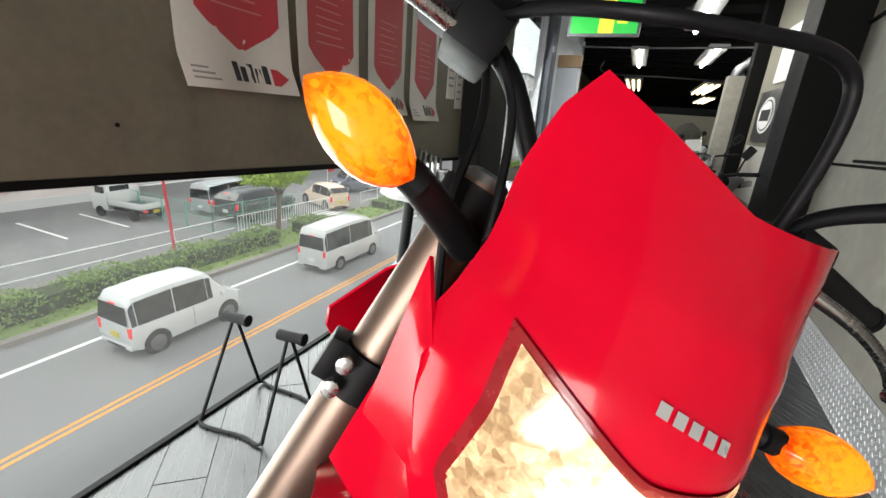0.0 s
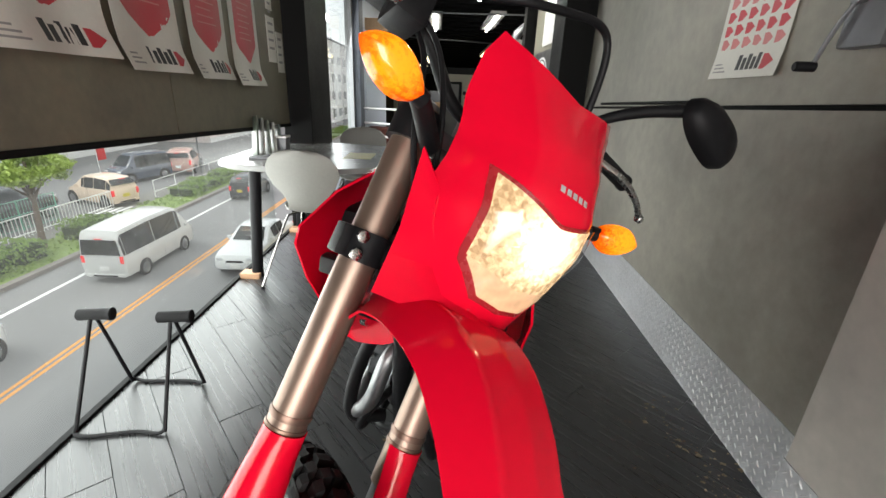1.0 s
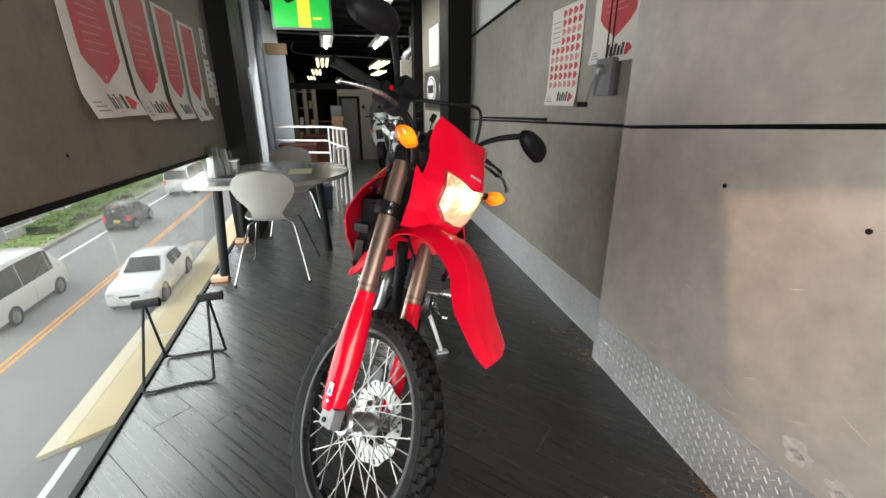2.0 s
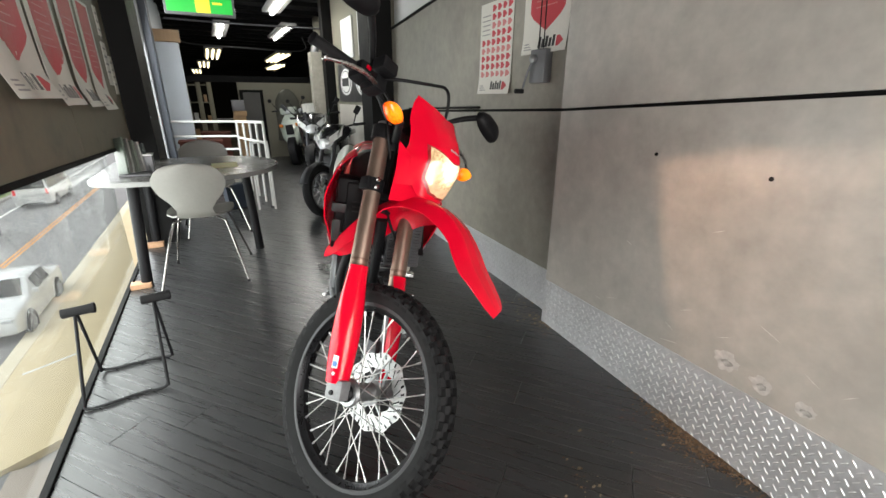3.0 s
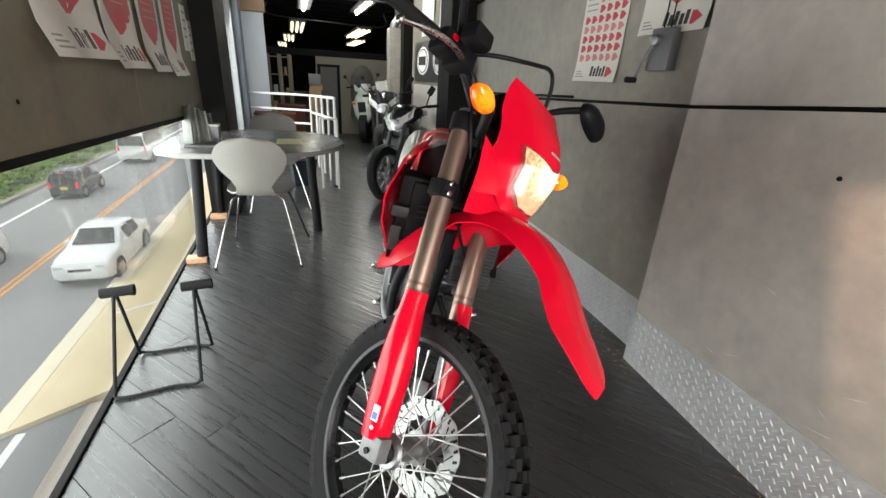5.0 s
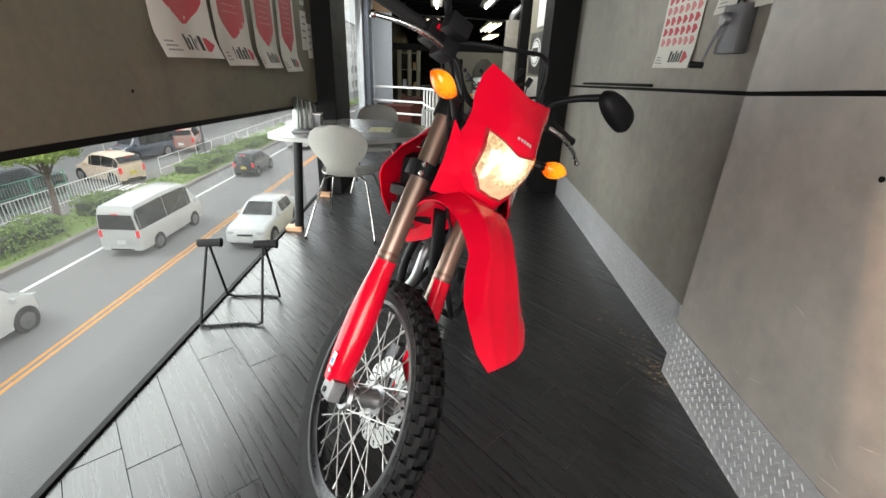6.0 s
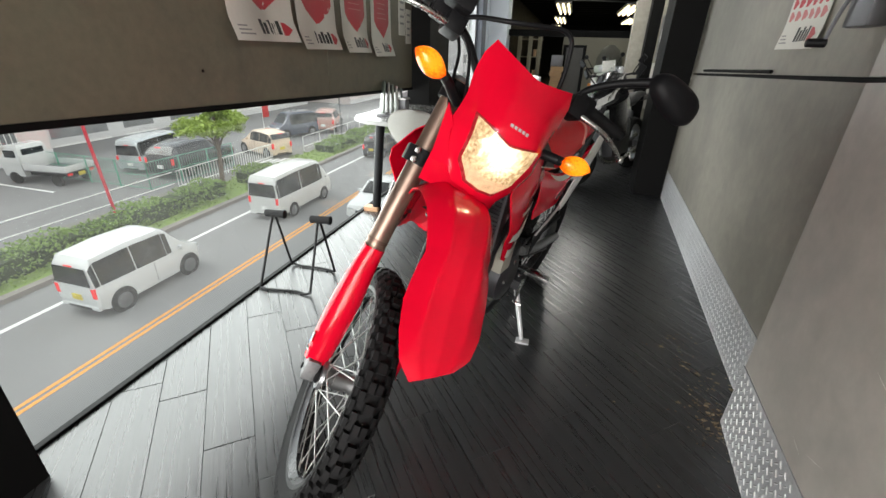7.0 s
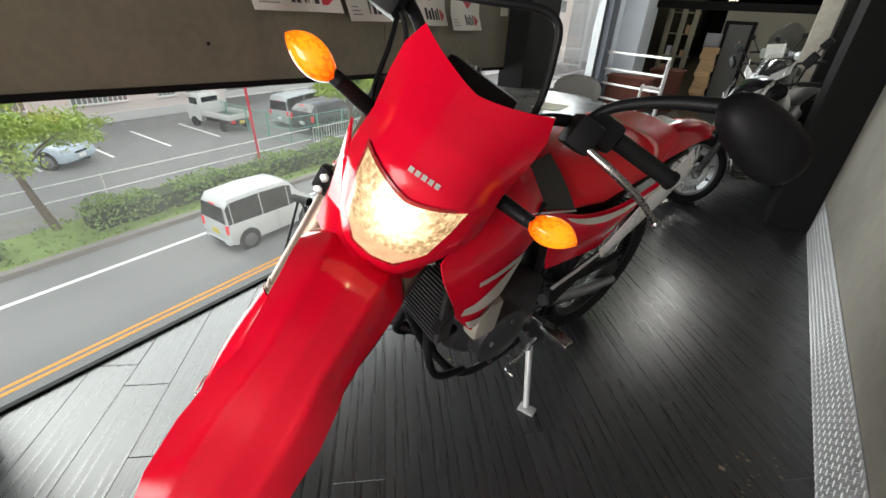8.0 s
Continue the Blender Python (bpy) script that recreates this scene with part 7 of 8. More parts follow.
def tree(x, y, height, crown, seed, lean=(0, 0)):
    root = thing("street_tree", (x, y, RZ + 0.1), "small street tree with bright yellow-green leaves", "tree", "street trees")
    rnd = random.Random(seed)
    base = Vector((x, y, RZ + 0.1))
    fork = base + Vector((lean[0], lean[1], height * 0.52))
    top = base + Vector((lean[0] * 1.3, lean[1] * 1.3, height * 0.95))
    trunk = part("trunk", tubed([base, base.lerp(fork, 0.5) + Vector((0.05, -0.04, 0)), fork, fork.lerp(top, 0.6)], (0.12, 0.045), 12, 8), BARK, root)
    ends = []
    for i in range(9):
        a = 2 * math.pi * i / 9 + rnd.random() * 0.5
        ln = crown * (0.55 + 0.4 * rnd.random())
        st = base.lerp(fork, 0.75 + 0.25 * rnd.random())
        en = st + Vector((math.cos(a) * ln, math.sin(a) * ln, height * (0.18 + 0.22 * rnd.random())))
        part("limb", tubed([st, st.lerp(en, 0.5) + Vector((0, 0, 0.12)), en], (0.04, 0.012), 8, 5), BARK, trunk)
        ends.append(en)
    ends.append(top)
    nr = np.random.RandomState(seed)
    vs, fs = [], []
    for en in ends:
        for c in range(11):
            cc = np.array(en) + nr.randn(3) * np.array((0.44, 0.44, 0.24)) * crown * 0.55
            for _ in range(110):
                p = cc + nr.randn(3) * np.array((0.20, 0.20, 0.13)) * crown * 0.5
                d = nr.randn(3)
                d /= np.linalg.norm(d)
                e = np.cross(d, nr.randn(3))
                e /= np.linalg.norm(e) + 1e-6
                s = 0.058 * (0.6 + 0.8 * nr.rand())
                k = len(vs)
                vs += [tuple(p - d * s), tuple(p + e * s * 0.45), tuple(p + d * s), tuple(p - e * s * 0.45)]
                fs.append((k, k + 1, k + 2, k + 3))
    bmx = bmesh.new()
    me = bpy.data.meshes.new("tmp")
    me.from_pydata(vs, [], fs)
    bmx.from_mesh(me)
    bpy.data.meshes.remove(me)
    part("crown", bmx, LEAF2, root, smooth=False)


tree(-14.25, 4.05, 3.9, 1.6, 11, (-0.6, -0.25))
tree(-13.95, 15.7, 4.1, 1.15, 12, (0.0, 0.2))


def barrier(x, y0, y1, step, label, h=0.8):
    root = thing("guard_rail", (x, (y0 + y1) / 2, RZ + 0.1), label, "railing", "guard rails")
    for z in (0.28, h):
        part("rail", tubed([(x, y0, RZ + 0.1 + z), (x, y1, RZ + 0.1 + z)], 0.021, 8), WHITEPAINT, root)
    y = y0
    while y <= y1:
        part("post", tubed([(x, y, RZ + 0.1), (x, y, RZ + 0.1 + h + 0.02)], 0.022, 8), WHITEPAINT, root)
        y += step


barrier(-15.85, -30, 14.9, 6.0, "white pipe rail along the parking lot", 0.80)
root = thing("guard_rail", (-15.6, 18.0, RZ + 0.1), "white railing with many upright bars", "railing", "guard rails")
for z in (0.15, 0.85):
    part("rail", tubed([(-15.7, 15.0, RZ + 0.1 + z), (-15.5, 21.5, RZ + 0.1 + z)], 0.025, 8), WHITEPAINT, root)
for i in range(40):
    y = 15.0 + i * 6.5 / 39
    part("bar", tubed([(-15.7 + 0.2 * i / 39, y, RZ + 0.1), (-15.7 + 0.2 * i / 39, y, RZ + 0.95)], 0.014, 6), WHITEPAINT, root)
barrier(-15.0, 24.0, 60, 2.0, "white guard rail beyond the crossing", 0.9)

root = thing("red_pole", (-15.3, 11.6, RZ), "leaning red steel pole", "pole")
part("pole", tubed([(-15.3, 11.6, RZ + 0.02), (-15.85, 11.75, RZ + 4.6)], 0.055, 10), mat("red_pole_paint", (0.52, 0.03, 0.05), 0.5, vary=0.15), root)

# green mesh fence of the yard
root = thing("mesh_fence", (-18.6, 14.4, RZ), "green wire mesh fence round the yard", "fence")
GREENWIRE = mat("green_wire", (0.12, 0.34, 0.24), 0.5, vary=0.1)
for a, b in (((-24.0, 14.6), (-16.9, 14.6)), ((-16.9, 14.6), (-16.6, 19.6))):
    a, b = Vector((*a, RZ)), Vector((*b, RZ))
    n = max(2, int((b - a).length / 1.5))
    for i in range(n + 1):
        p = a.lerp(b, i / n)
        part("post", tubed([p, p + Vector((0, 0, 1.3))], 0.03, 8), GREENWIRE, root)
    for z in (0.1, 0.7, 1.28):
        part("rail", tubed([a + Vector((0, 0, z)), b + Vector((0, 0, z))], 0.015, 6), GREENWIRE, root)
    bmx = bmesh.new()
    k = int((b - a).length / 0.13)
    for i in range(k):
        p = a.lerp(b, i / k)
        tube(bmx, [p + Vector((0, 0, 0.1)), p + Vector((0, 0, 1.28))], 0.006, 4, caps=False)
    part("mesh", bmx, GREENWIRE, root)
for y in (22.0,):
    root = thing("lamp_pole", (-15.0, y, RZ), "slim grey steel pole", "pole", "poles")
    part("pole", tubed([(-15.0, y + 7, RZ), (-15.0, y + 7, RZ + 6)], 0.05, 10), GREYRIM, root)


# buildings across the lot
def building(name, x0, x1, y0, y1, h, material, label, wins, sill=1.0, wh=1.5, bars=True, storeys=1):
    root = thing(name, ((x0 + x1) / 2, (y0 + y1) / 2, RZ), label, "building", "buildings across the street")
    part("wall", boxed((x0, y0, RZ), (x1, y1, RZ + h)), material, root, smooth=False)
    part("roof", boxed((x0 - 0.3, y0 - 0.3, RZ + h), (x1 + 0.3, y1 + 0.3, RZ + h + 0.25), 0.03), GREYRIM, root)
    part("plinth", boxed((x1, y0, RZ), (x1 + 0.06, y1, RZ + 0.5)), GREYWALL, root)
    for s in range(storeys):
        for wy, ww in wins:
            z = RZ + sill + 3.1 * s
            win = part("window", boxed((x1 + 0.002, wy, z), (x1 + 0.03, wy + ww, z + wh)), PALEGLASS, root, smooth=False)
            part("frame", boxed((x1 + 0.03, wy - 0.05, z - 0.08), (x1 + 0.12, wy + ww + 0.05, z)), WHITEPAINT, win, smooth=False)
            if bars:
                n = int(ww / 0.22)
                for i in range(n + 1):
                    part("bar", boxed((x1 + 0.06, wy + i * ww / n - 0.018, z), (x1 + 0.085, wy + i * ww / n + 0.018, z + wh)), WHITEPAINT, win, smooth=False)


building("pink_building", -44, -27.0, -6.0, 17.5, 7.5, PINKWALL, "pale pink rendered building with barred windows",
         [(-4.0, 2.6), (0.2, 2.8), (4.6, 2.8), (9.2, 2.6), (13.4, 1.0), (15.0, 1.0)], 1.1, 1.7)
building("grey_garage", -46, -29.5, 18.5, 32, 6.5, GREYWALL, "grey workshop building with dark openings", [(19.2, 3.6), (24.0, 2.4), (28.0, 3.0)], 0.1, 2.8, False)
building("white_house", -44, -28.5, 33, 46, 8.5, WHITEPAINT, "white rendered house beyond the side street", [(34, 2.0), (38, 2.2), (42, 2.0)], 0.8, 1.6, False, 2)
building("beige_block", -40, -24, 48, 75, 11, PINKWALL, "pale block of flats far along the street", [(50 + 4 * i, 2.2) for i in range(6)], 0.9, 1.5, False, 3)
building("grey_block", -44, -27.0, -45, -8, 9, GREYWALL, "grey long building across the parking lot", [(-42 + 4.5 * i, 2.4) for i in range(7)], 0.9, 1.6, False, 2)
building("far_block", -36, -19, 80, 130, 14, GREYWALL, "grey building far down the road", [(84 + 5 * i, 2.5) for i in range(8)], 0.9, 1.5, False, 4)
root = thing("banner", (-24, 30, RZ), "red banner on a pole far along the street", "banner")
part("cloth", boxed((-22.0, 29.5, RZ + 1.0), (-21.95, 30.2, RZ + 2.8), 0.005), mat("banner_red", (0.55, 0.04, 0.04), 0.6), root)
part("pole", tubed([(-22.0, 29.45, RZ), (-22.0, 29.45, RZ + 3)], 0.02, 8), WHITEPAINT, root)


# ---- vehicles ----
def vehicle(kind, at, heading, paint, label, category="car", lamps_on=False, size=1.0):
    """Body lofted from cross sections; built nose to +y, then turned."""
    K = {
        # y, bottom, belt, top, half width, half width at top
        "minivan": (3.5, 1.78, 0.76, [(-1.755, 0.35, 0.912, 0.985, 0.684, 0.681), (-1.71, 0.28, 0.96, 1.576, 0.738, 0.589), (-1.575, 0.22, 0.979, 1.753, 0.756, 0.607), (-0.54, 0.2, 0.96, 1.812, 0.76, 0.626), (0.495, 0.2, 0.941, 1.773, 0.76, 0.607), (0.675, 0.2, 0.941, 1.714, 0.76, 0.589), (1.215, 0.2, 0.931, 1.044, 0.756, 0.681), (1.575, 0.22, 0.864, 0.916, 0.72, 0.644), (1.737, 0.32, 0.672, 0.709, 0.612, 0.552)], (4, 6), 1.15, -1.12),
        "highroof": (4.8, 2.1, 0.86, [(-2.40, .35, 1.10, 1.16, .80, .78), (-2.36, .28, 1.15, 1.85, .85, .70), (-2.25, .25, 1.15, 2.12, .86, .70), (-0.5, .24, 1.13, 2.20, .865, .72), (1.2, .24, 1.12, 2.16, .865, .70),
                  (1.45, .24, 1.12, 2.05, .865, .68), (2.10, .24, 1.10, 1.20, .85, .76), (2.32, .26, .98, 1.02, .82, .74), (2.42, .36, .75, .78, .74, .68)], (4, 6), 1.45, -1.35),
        "sedan": (4.3, 1.46, 0.82, [(-2.15, .38, .86, .90, .70, .64), (-2.05, .28, .93, .98, .78, .70), (-1.45, .22, .97, 1.03, .81, .70), (-0.95, .20, .97, 1.40, .82, .60), (-0.3, .20, .96, 1.46, .82, .60),
                  (0.25, .20, .95, 1.42, .82, .59), (0.85, .20, .94, .99, .81, .72), (1.75, .22, .88, .93, .78, .66), (2.02, .28, .80, .84, .74, .62), (2.12, .36, .62, .66, .70, .58)], (4, 6), 1.35, -1.30),
        "hatch": (3.4, 1.55, 0.74, [(-1.70, .35, .90, .95, .64, .60), (-1.62, .26, .96, 1.25, .71, .58), (-1.35, .22, .97, 1.50, .735, .56), (-0.5, .20, .95, 1.58, .738, .58), (0.25, .20, .93, 1.54, .738, .56),
                  (0.45, .20, .93, 1.47, .738, .55), (1.05, .20, .90, .97, .73, .62), (1.50, .24, .80, .84, .68, .56), (1.68, .35, .62, .65, .56, .48)], (4, 6), 1.20, -1.15),
        "suv": (4.6, 1.66, 0.90, [(-2.30, .45, 1.00, 1.05, .80, .74), (-2.20, .36, 1.05, 1.30, .87, .68), (-1.85, .30, 1.06, 1.58, .89, .64), (-0.8, .28, 1.04, 1.68, .90, .66), (0.10, .28, 1.02, 1.64, .90, .64),
                (0.35, .28, 1.02, 1.58, .90, .62), (1.05, .28, 1.0, 1.07, .89, .78), (1.9, .32, .92, .97, .84, .70), (2.28, .42, .75, .78, .72, .62)], (4, 6), 1.40, -1.38),
    }[kind]
    length, height, hw0, st, (ws0, ws1), wf, wr = K
    root = thing(category.replace(" ", "_"), (0, 0, 0), label, category)

    def ring(s):
        y, zb, zbelt, zt, w, wt = s
        half = [(w * 0.80, zb), (w * 0.97, zb + 0.06), (w, zb + (zbelt - zb) * 0.45), (w * 0.985, zbelt - 0.06), (w * 0.95, zbelt),
                (wt + (w * 0.95 - wt) * 0.12, zt - (zt - zbelt) * 0.14), (wt * 0.90, zt - (zt - zbelt) * 0.02), (wt * 0.5, zt + 0.012)]
        return [Vector((x, y, z)) for x, z in half] + [Vector((-x, y, z)) for x, z in half[::-1]]
    # finer sections between the given ones
    fine = []
    for i in range(len(st) - 1):
        for j in range(3):
            t = j / 3
            fine.append(tuple(a * (1 - t) + b * t for a, b in zip(st[i], st[i + 1])))
    fine.append(st[-1])
    rings = [ring(s) for s in fine]
    body = part("body", loft(rings), paint, root)

    def pane(nm, i0, i1, k0, k1, mirror=False, inset=0.06, material=CARGLASS, parent=None):
        """Glass between two sections, on ring points k0..k1."""
        a, b = ring(st[i0]), ring(st[i1])
        n = len(a)
        f = (lambda k: n - 1 - k) if mirror else (lambda k: k)
        q = [a[f(k0)], b[f(k0)], b[f(k1)], a[f(k1)]]
        c = sum(q, Vector()) / 4
        nrm = (q[1] - q[0]).cross(q[3] - q[0]).normalized()
        if nrm.dot(c - Vector((0, c.y * 0.9, 0.8))) < 0:
            nrm = -nrm
        q = [p + (c - p).normalized() * inset + nrm * 0.010 for p in q]
        bmx = bmesh.new()
        vs = [bmx.verts.new(p) for p in q]
        bmx.faces.new(vs)
        bmesh.ops.solidify(bmx, geom=bmx.faces[:], thickness=0.008)
        part(nm, bmx, material, parent or root, smooth=False)
    last_roof = ws0
    for mirror in (False, True):
        for i in range(1 if kind in ("minivan", "highroof", "hatch") else 2, last_roof):
            if st[i][3] - st[i][2] > 0.25 and st[i + 1][3] - st[i + 1][2] > 0.25:
                pane("side_window", i, i + 1, 4, 5, mirror, 0.022)
        pane("side_window", ws0, ws0 + 1, 4, 5, mirror, 0.03)
    # windscreen and rear window span the car's width
    def cross_pane(nm, i0, i1, lift=0.012, inset=0.07):
        a, b = ring(st[i0]), ring(st[i1])
        q = [a[6], a[-7], b[-7], b[6]]
        c = sum(q, Vector()) / 4
        q = [p + (c - p).normalized() * inset for p in q]
        nrm = (q[1] - q[0]).cross(q[3] - q[0]).normalized()
        if nrm.z < 0:
            nrm = -nrm
        bmx = bmesh.new()
        bmx.faces.new([bmx.verts.new(p + nrm * (lift + 0.018)) for p in q])
        bmesh.ops.solidify(bmx, geom=bmx.faces[:], thickness=0.006)
        part(nm, bmx, CARGLASS, root, smooth=False)
    cross_pane("windscreen", ws1 - 1, ws1)
    if kind in ("minivan", "highroof", "hatch", "suv"):
        s = st[1]
        # on the tailgate, between its waist and the roof
        if st[1][3] - st[1][2] > 0.45:
            lo_, hi_, z0, z1 = st[0], st[1], st[0][3] + 0.03, st[1][3] - 0.06
        else:
            lo_, hi_, z0, z1 = st[1], st[2], st[1][3] - 0.06, st[2][3] - 0.06
        at_y = lambda z: lo_[0] + (hi_[0] - lo_[0]) * (z - lo_[3]) / (hi_[3] - lo_[3]) - 0.02
        bmx = bmesh.new()
        bmx.faces.new([bmx.verts.new(p) for p in ((s[4] * 0.86, at_y(z0), z0), (-s[4] * 0.86, at_y(z0), z0), (-s[5] * 0.94, at_y(z1), z1), (s[5] * 0.94, at_y(z1), z1))])
        bmesh.ops.solidify(bmx, geom=bmx.faces[:], thickness=0.012)
        part("bumper_strip", boxed((-s[4] * 0.55, st[0][0] - 0.03, 0.30), (s[4] * 0.55, st[0][0] + 0.05, 0.37), 0.01), BLACKRIM, root)
        part("brake_lamp", boxed((-0.14, st[1][0] - 0.03, z1 + 0.01), (0.14, st[1][0] + 0.04, z1 + 0.045), 0.008), mat("tail_red", (0.55, 0.015, 0.02), 0.2, emit=0.25, emit_colour=(0.8, 0.03, 0.03)), root)
        part("rear_window", bmx, CARGLASS, root, smooth=False)
    else:
        cross_pane("rear_window", 2, 3)
    for s in (1, -1):
        for y, nm in ((wf, "front_wheel"), (wr, "rear_wheel")):
            r = 0.31 if kind != "sedan" else 0.33
            x = s * (max(q[4] for q in st) - 0.10)
            wh = part(nm, lathe([(0, r - 0.05), (0.02, r), (0.16, r), (0.18, r - 0.03), (0.185, r - 0.10)], (x - s * 0.08, y, r), (s, 0, 0), 28), RUBBER, root)
            part("arch", lathe([(0.0, r + 0.07), (0.013, r + 0.06)], (x + s * 0.088, y, r + 0.02), (s, 0, 0), 28), BLACKWALL, root)
            part("rim", lathe([(0.186, r - 0.085), (0.195, r - 0.10), (0.190, 0.04), (0.197, 0.03)], (x - s * 0.08, y, r), (s, 0, 0), 24), GREYRIM, wh)
        lo = st[0][0]
        part("tail_lamp", boxed((s * st[1][4] * 0.86 - 0.07, lo - 0.01, st[0][2] - 0.25), (s * st[1][4] * 0.86 + 0.07, lo + 0.10, st[0][2] + 0.05), 0.02), mat("tail_red", (0.55, 0.015, 0.02), 0.2, emit=0.25, emit_colour=(0.8, 0.03, 0.03)), root)
        hi = st[-2]
        part("headlamp", boxed((s * hi[4] * 0.72 - 0.12, hi[0] - 0.02, hi[2] - 0.14), (s * hi[4] * 0.72 + 0.12, st[-1][0] - 0.01, hi[2] - 0.02), 0.03), mat("lamp_unlit", (0.65, 0.67, 0.68), 0.08, 0.3), root)
        part("door_mirror", boxed((s * (st[ws1][4] + 0.02) - 0.08, st[ws1 - 1][0] + 0.25, st[ws1][2] + 0.02), (s * (st[ws1][4] + 0.02) + 0.08, st[ws1 - 1][0] + 0.33, st[ws1][2] + 0.16), 0.03), paint, root)
        part("door_seam", boxed((s * (max(q[4] for q in st) - 0.006) - 0.004, -0.02, 0.36), (s * (max(q[4] for q in st) - 0.006) + 0.004, -0.008, 0.92)), BLACKWALL, root)
    part("plate", boxed((-0.165, st[0][0] - 0.02, 0.55), (0.165, st[0][0] + 0.02, 0.72), 0.004), mat("yellow_plate", (0.6, 0.48, 0.05), 0.5) if kind in ("hatch", "minivan") else WHITEPAINT, root)
    part("plate", boxed((-0.165, st[-1][0] - 0.03, 0.40), (0.165, st[-1][0] + 0.015, 0.56), 0.004), WHITEPAINT, root)
    part("grille", boxed((-0.30, st[-1][0] - 0.02, 0.60), (0.30, st[-1][0] + 0.004, 0.68), 0.01), BLACKRIM, root)
    part("bumper", boxed((-st[1][4] * 0.9, st[0][0] - 0.02, 0.28), (st[1][4] * 0.9, st[0][0] + 0.2, 0.42), 0.04), paint, root)
    root.matrix_basis = Matrix.Translation(at) @ Euler((0, 0, radians(heading))).to_matrix().to_4x4() @ Matrix.Scale(size, 4)
    return root


def paintwork(name, c, metal=0.0):
    return mat(name, c, 0.22, metal, vary=0.05, scale=1.0, coat=0.5, rough_vary=0.04)


def kei_truck(at, heading):
    white = paintwork("truck_white", (0.62, 0.62, 0.61))
    root = thing("kei_truck", (0, 0, 0), "small white open-bed truck, parked", "truck")
    rings = []
    for z, y0, y1, hw in ((0.35, 0.55, 1.62, 0.70), (0.95, 0.55, 1.66, 0.735), (1.05, 0.56, 1.62, 0.72), (1.62, 0.60, 1.28, 0.62), (1.74, 0.66, 1.18, 0.55)):
        rings.append([(hw, y0, z), (hw, y1 - 0.06, z), (hw * 0.85, y1, z), (-hw * 0.85, y1, z), (-hw, y1 - 0.06, z), (-hw, y0, z)])
    part("cab", loft(rings), white, root)
    part("rear_window", boxed((-0.5, 0.555, 1.15), (0.5, 0.585, 1.55), 0.01), CARGLASS, root)
    for s in (1, -1):
        part("side_window", boxed((s * 0.685 - 0.01, 0.72, 1.10), (s * 0.685 + 0.01, 1.30, 1.52), 0.004), CARGLASS, root)
        for y in (-1.05, 1.10):
            part("wheel", lathe([(0, 0.23), (0.02, 0.27), (0.14, 0.27), (0.16, 0.22), (0.165, 0.1)], (s * 0.60, y, 0.27), (s, 0, 0), 24), RUBBER, root)
        part("bed_side", boxed((s * 0.72 - 0.02, -1.65, 0.66), (s * 0.72 + 0.02, 0.48, 0.94), 0.008), white, root)
        part("tail_lamp", boxed((s * 0.55 - 0.1, -1.67, 0.50), (s * 0.55 + 0.1, -1.62, 0.60), 0.01), MATS["tail_red"], root)
    part("tailgate", boxed((-0.72, -1.67, 0.66), (0.72, -1.63, 0.94), 0.008), white, root)
    part("headboard", boxed((-0.72, 0.46, 0.66), (0.72, 0.50, 1.30), 0.008), white, root)
    part("bed_floor", boxed((-0.72, -1.65, 0.60), (0.72, 0.50, 0.66), 0.004), GREYRIM, root)
    part("chassis", boxed((-0.45, -1.6, 0.36), (0.45, 1.4, 0.60), 0.02), BLACKRIM, root)
    part("plate", boxed((-0.165, -1.69, 0.42), (0.165, -1.66, 0.58), 0.003), mat("yellow_plate", (0.6, 0.48, 0.05), 0.5), root)
    root.matrix_basis = Matrix.Translation(at) @ Euler((0, 0, radians(heading))).to_matrix().to_4x4()


WHITECAR = paintwork("car_white", (0.63, 0.64, 0.64))
DARKCAR = paintwork("car_black", (0.025, 0.027, 0.032))
vehicle("minivan", (-9.95, 7.95, RZ), 0, WHITECAR, "white tall minivan driving along the road", size=0.90)
vehicle("highroof", (-9.85, 15.2, RZ), 0, paintwork("van_white", (0.60, 0.60, 0.585)), "white high-roof van on the road", "van", size=0.82)
vehicle("hatch", (-10.4, 25.6, RZ), 0, DARKCAR, "dark small hatchback further along the road", size=0.85)
vehicle("highroof", (-10.0, 35.0, RZ), 0, MATS["van_white"], "white high-roof van far along the road", "van")
vehicle("sedan", (-6.1, 15.9, RZ), 180, WHITECAR, "white saloon car coming along the near lane", size=0.93)
vehicle("suv", (-18.1, 18.5, RZ), 4, DARKCAR, "black estate car parked behind the railing")
vehicle("highroof", (-20.5, 18.3, RZ), 12, paintwork("van_silver", (0.52, 0.55, 0.56), 0.3), "silver van parked in the yard", "van", size=0.80)
vehicle("hatch", (-16.8, 22.7, RZ), 70, paintwork("car_cream", (0.70, 0.55, 0.42)), "cream coloured compact car in the side street")
vehicle("minivan", (-18.7, 28.5, RZ), 160, paintwork("car_navy", (0.05, 0.06, 0.09)), "navy blue compact minivan in the side street")
vehicle("suv", (-18.0, 32.4, RZ), 20, paintwork("car_brown", (0.45, 0.26, 0.22)), "brown and white estate car beyond the crossing")
vehicle("sedan", (-22.0, 5.9, RZ), -60, paintwork("car_pale_blue", (0.42, 0.50, 0.58)), "pale blue saloon parked behind the tree")
kei_truck((-22.3, 14.2, RZ + 0.02), 98)

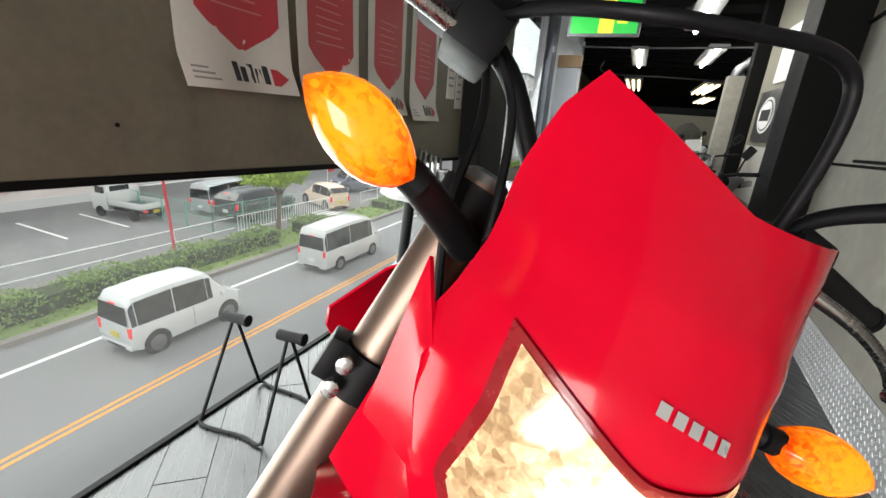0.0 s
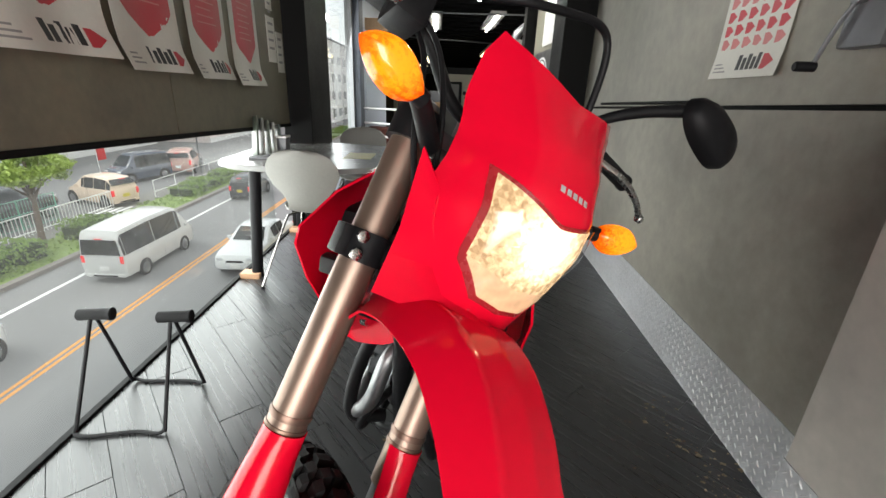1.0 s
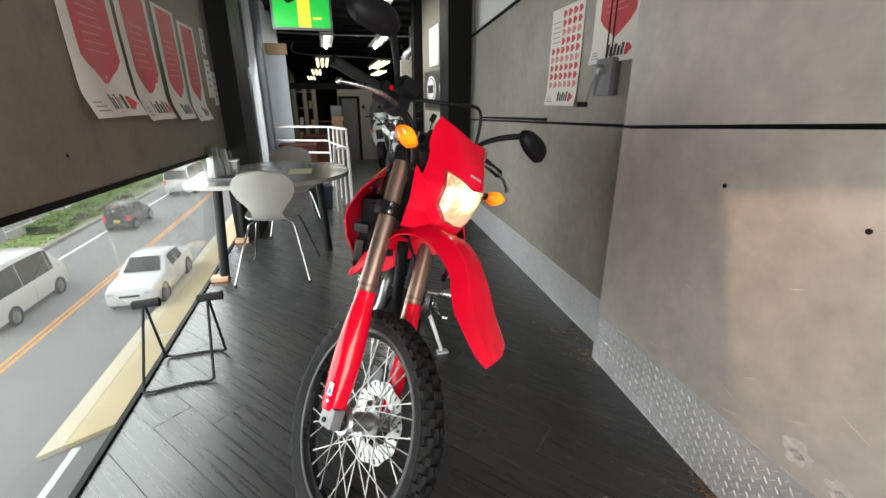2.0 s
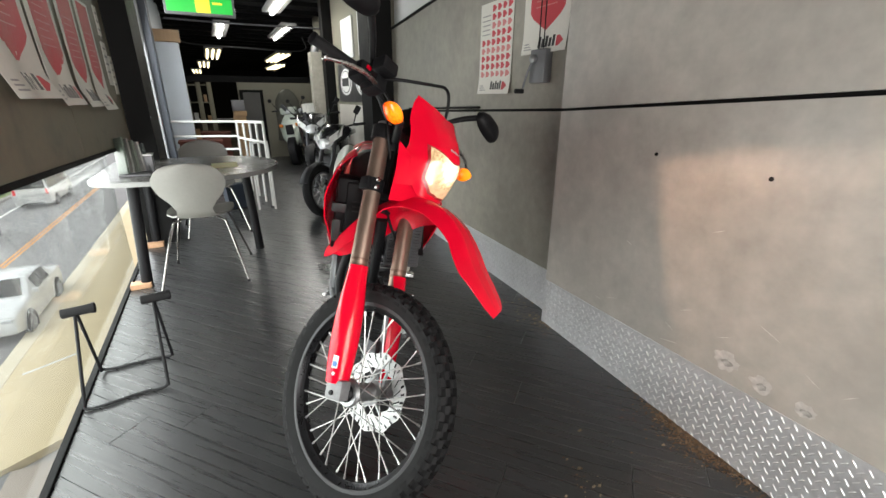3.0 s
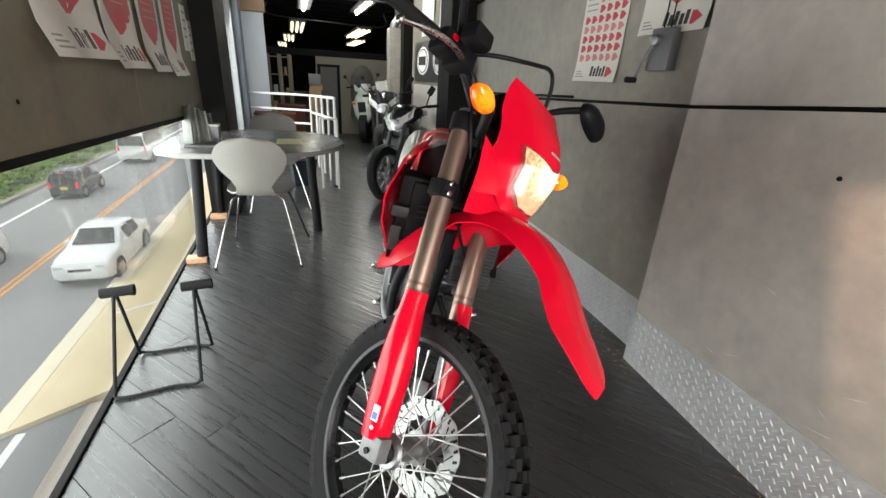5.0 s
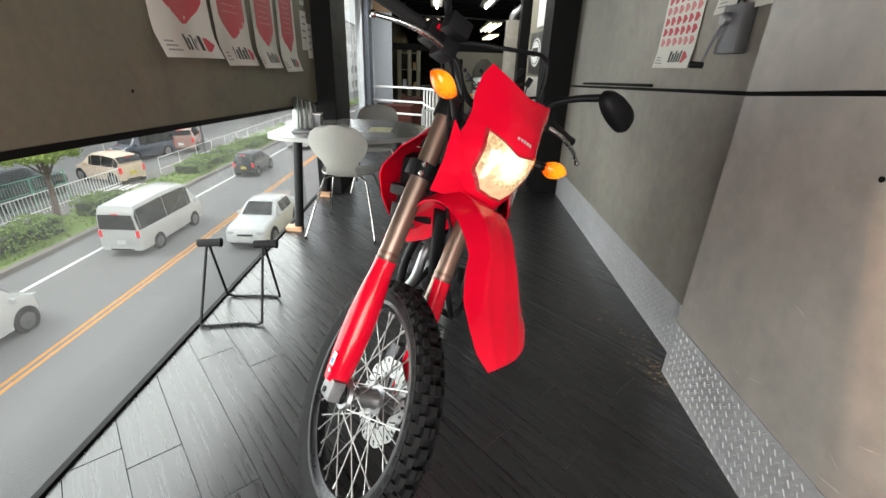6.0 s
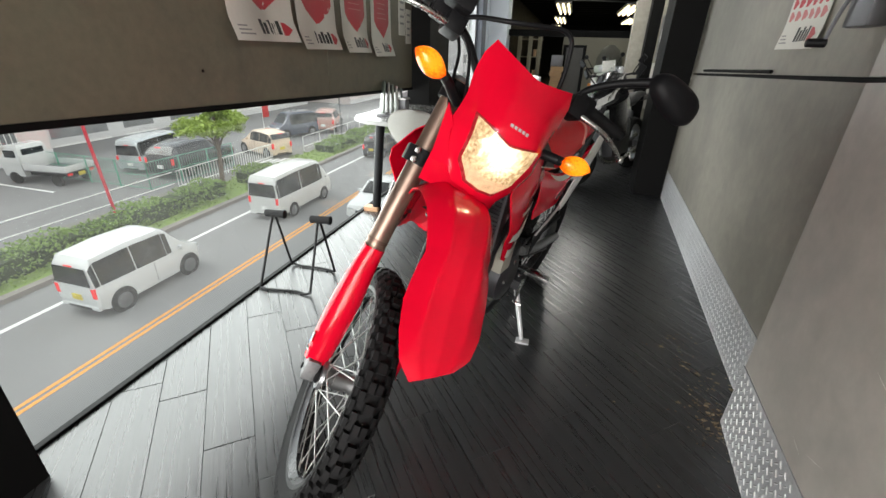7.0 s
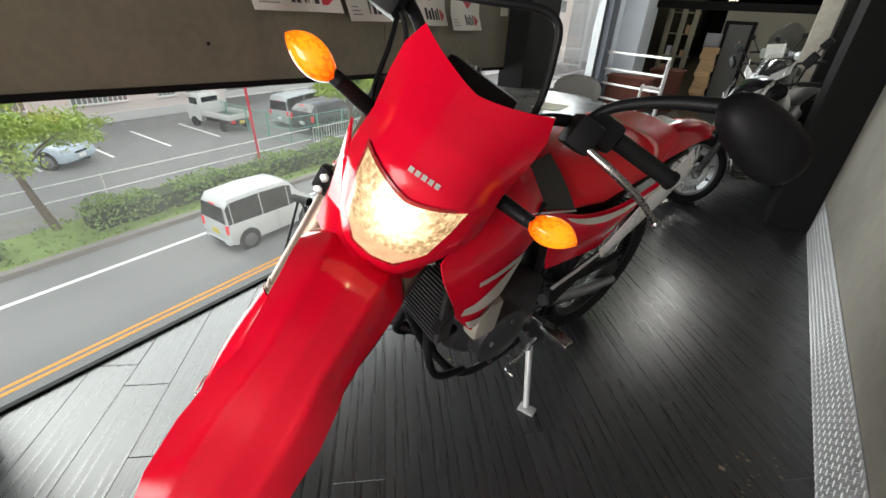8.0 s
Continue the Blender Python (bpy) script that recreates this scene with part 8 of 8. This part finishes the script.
# ---- floor planks, laid on the slant ----
def planks():
    floor = floor_slab
    ang = radians(130.4)
    u = Vector((math.cos(ang), math.sin(ang), 0))
    v = Vector((math.cos(ang - math.pi / 2), math.sin(ang - math.pi / 2), 0))
    W, LN = 0.1568, 0.930
    rnd = random.Random(7)

    def inside(p):
        return -0.722 <= p.x <= (1.7 if p.y < 4.6 else 1.85) and -1.9 <= p.y <= 10.0

    def clip(poly, keep):
        out = []
        for i in range(len(poly)):
            a, b = poly[i], poly[(i + 1) % len(poly)]
            da, db = keep(a), keep(b)
            if da >= 0:
                out.append(a)
            if (da >= 0) != (db >= 0):
                out.append(a.lerp(b, da / (da - db)))
        return out
    far_v, far_f = [], []
    origin = v * 0.521
    # rows whose end joints lie at known distances along the grain
    ends = {-1: 1.264, 0: 0.965, 1: 1.715, 3: 1.241, 4: 0.83, 5: 1.52, 10: 1.167, 12: 1.509}
    pieces = []
    for j in range(-70, 70):
        shift = ends.get(j, LN * rnd.random()) % LN
        for i in range(-16, 16):
            o = origin + v * (j * W) + u * (i * LN + shift)
            poly = [o + v * 0.0008 + u * 0.0010, o + v * (W - 0.0008) + u * 0.0010, o + v * (W - 0.0008) + u * (LN - 0.0010), o + v * 0.0008 + u * (LN - 0.0010)]
            whole = all(-0.72 < p.x < 1.6 and -1.9 < p.y < 10 for p in poly)
            for keep in (lambda p: p.x + 0.7215, lambda p: 1.86 - p.x, lambda p: p.y + 2.0, lambda p: 10.0 - p.y):
                poly = clip(poly, keep)
                if len(poly) < 3:
                    break
            if len(poly) < 3:
                continue
            c = sum(poly, Vector()) / len(poly)
            pieces.append((c, poly, whole, o))
    whole_mesh = None
    count = 0

    def solid(poly, name):
        me = bpy.data.meshes.new(name)
        n = len(poly)
        vs = [(p.x, p.y, -0.012) for p in poly] + [(p.x, p.y, -0.0008) for p in poly]
        c = sum((Vector(p) for p in vs[n:]), Vector()) / n
        for p in poly:
            q = Vector((p.x, p.y, 0))
            d = c - q
            d.z = 0
            q2 = q + d.normalized() * 0.0018
            vs.append((q2.x, q2.y, 0.0))
        fs = [tuple(range(2 * n, 3 * n))]
        for i in range(n):
            k = (i + 1) % n
            fs += [(i, k, n + k, n + i), (n + i, n + k, 2 * n + k, 2 * n + i)]
        me.from_pydata(vs, [], fs)
        me.materials.append(PLANK)
        return me
    turn = Matrix.Rotation(ang, 4, "Z")
    for c, poly, whole, o in pieces:
        if c.y < 5.4 and c.y > -0.6 and count < 300:
            # each plank in its own frame, so that the grain runs along it
            local = [turn.inverted() @ (p - o) for p in poly]
            if whole:
                if whole_mesh is None:
                    whole_mesh = solid(local, "plank")
                me = whole_mesh
            else:
                me = solid(local, "plank")
            ob = new("plank", me)
            ob.parent = floor
            ob.matrix_basis = Matrix.Translation(o) @ turn
            count += 1
        else:
            n = len(poly)
            k = len(far_v)
            far_v += [tuple((turn.inverted() @ p) + Vector((0, 0, -0.0003 * (len(far_f) % 3)))) for p in poly]
            far_f.append(tuple(range(k, k + n)))
    me = bpy.data.meshes.new("planks_far")
    me.from_pydata(far_v, [], far_f)
    me.materials.append(PLANK)
    ob = new("planks_far", me)
    ob.matrix_basis = turn
    tagged(ob, "dark wood floor planks further off", "floor", kind="stuff")


planks()
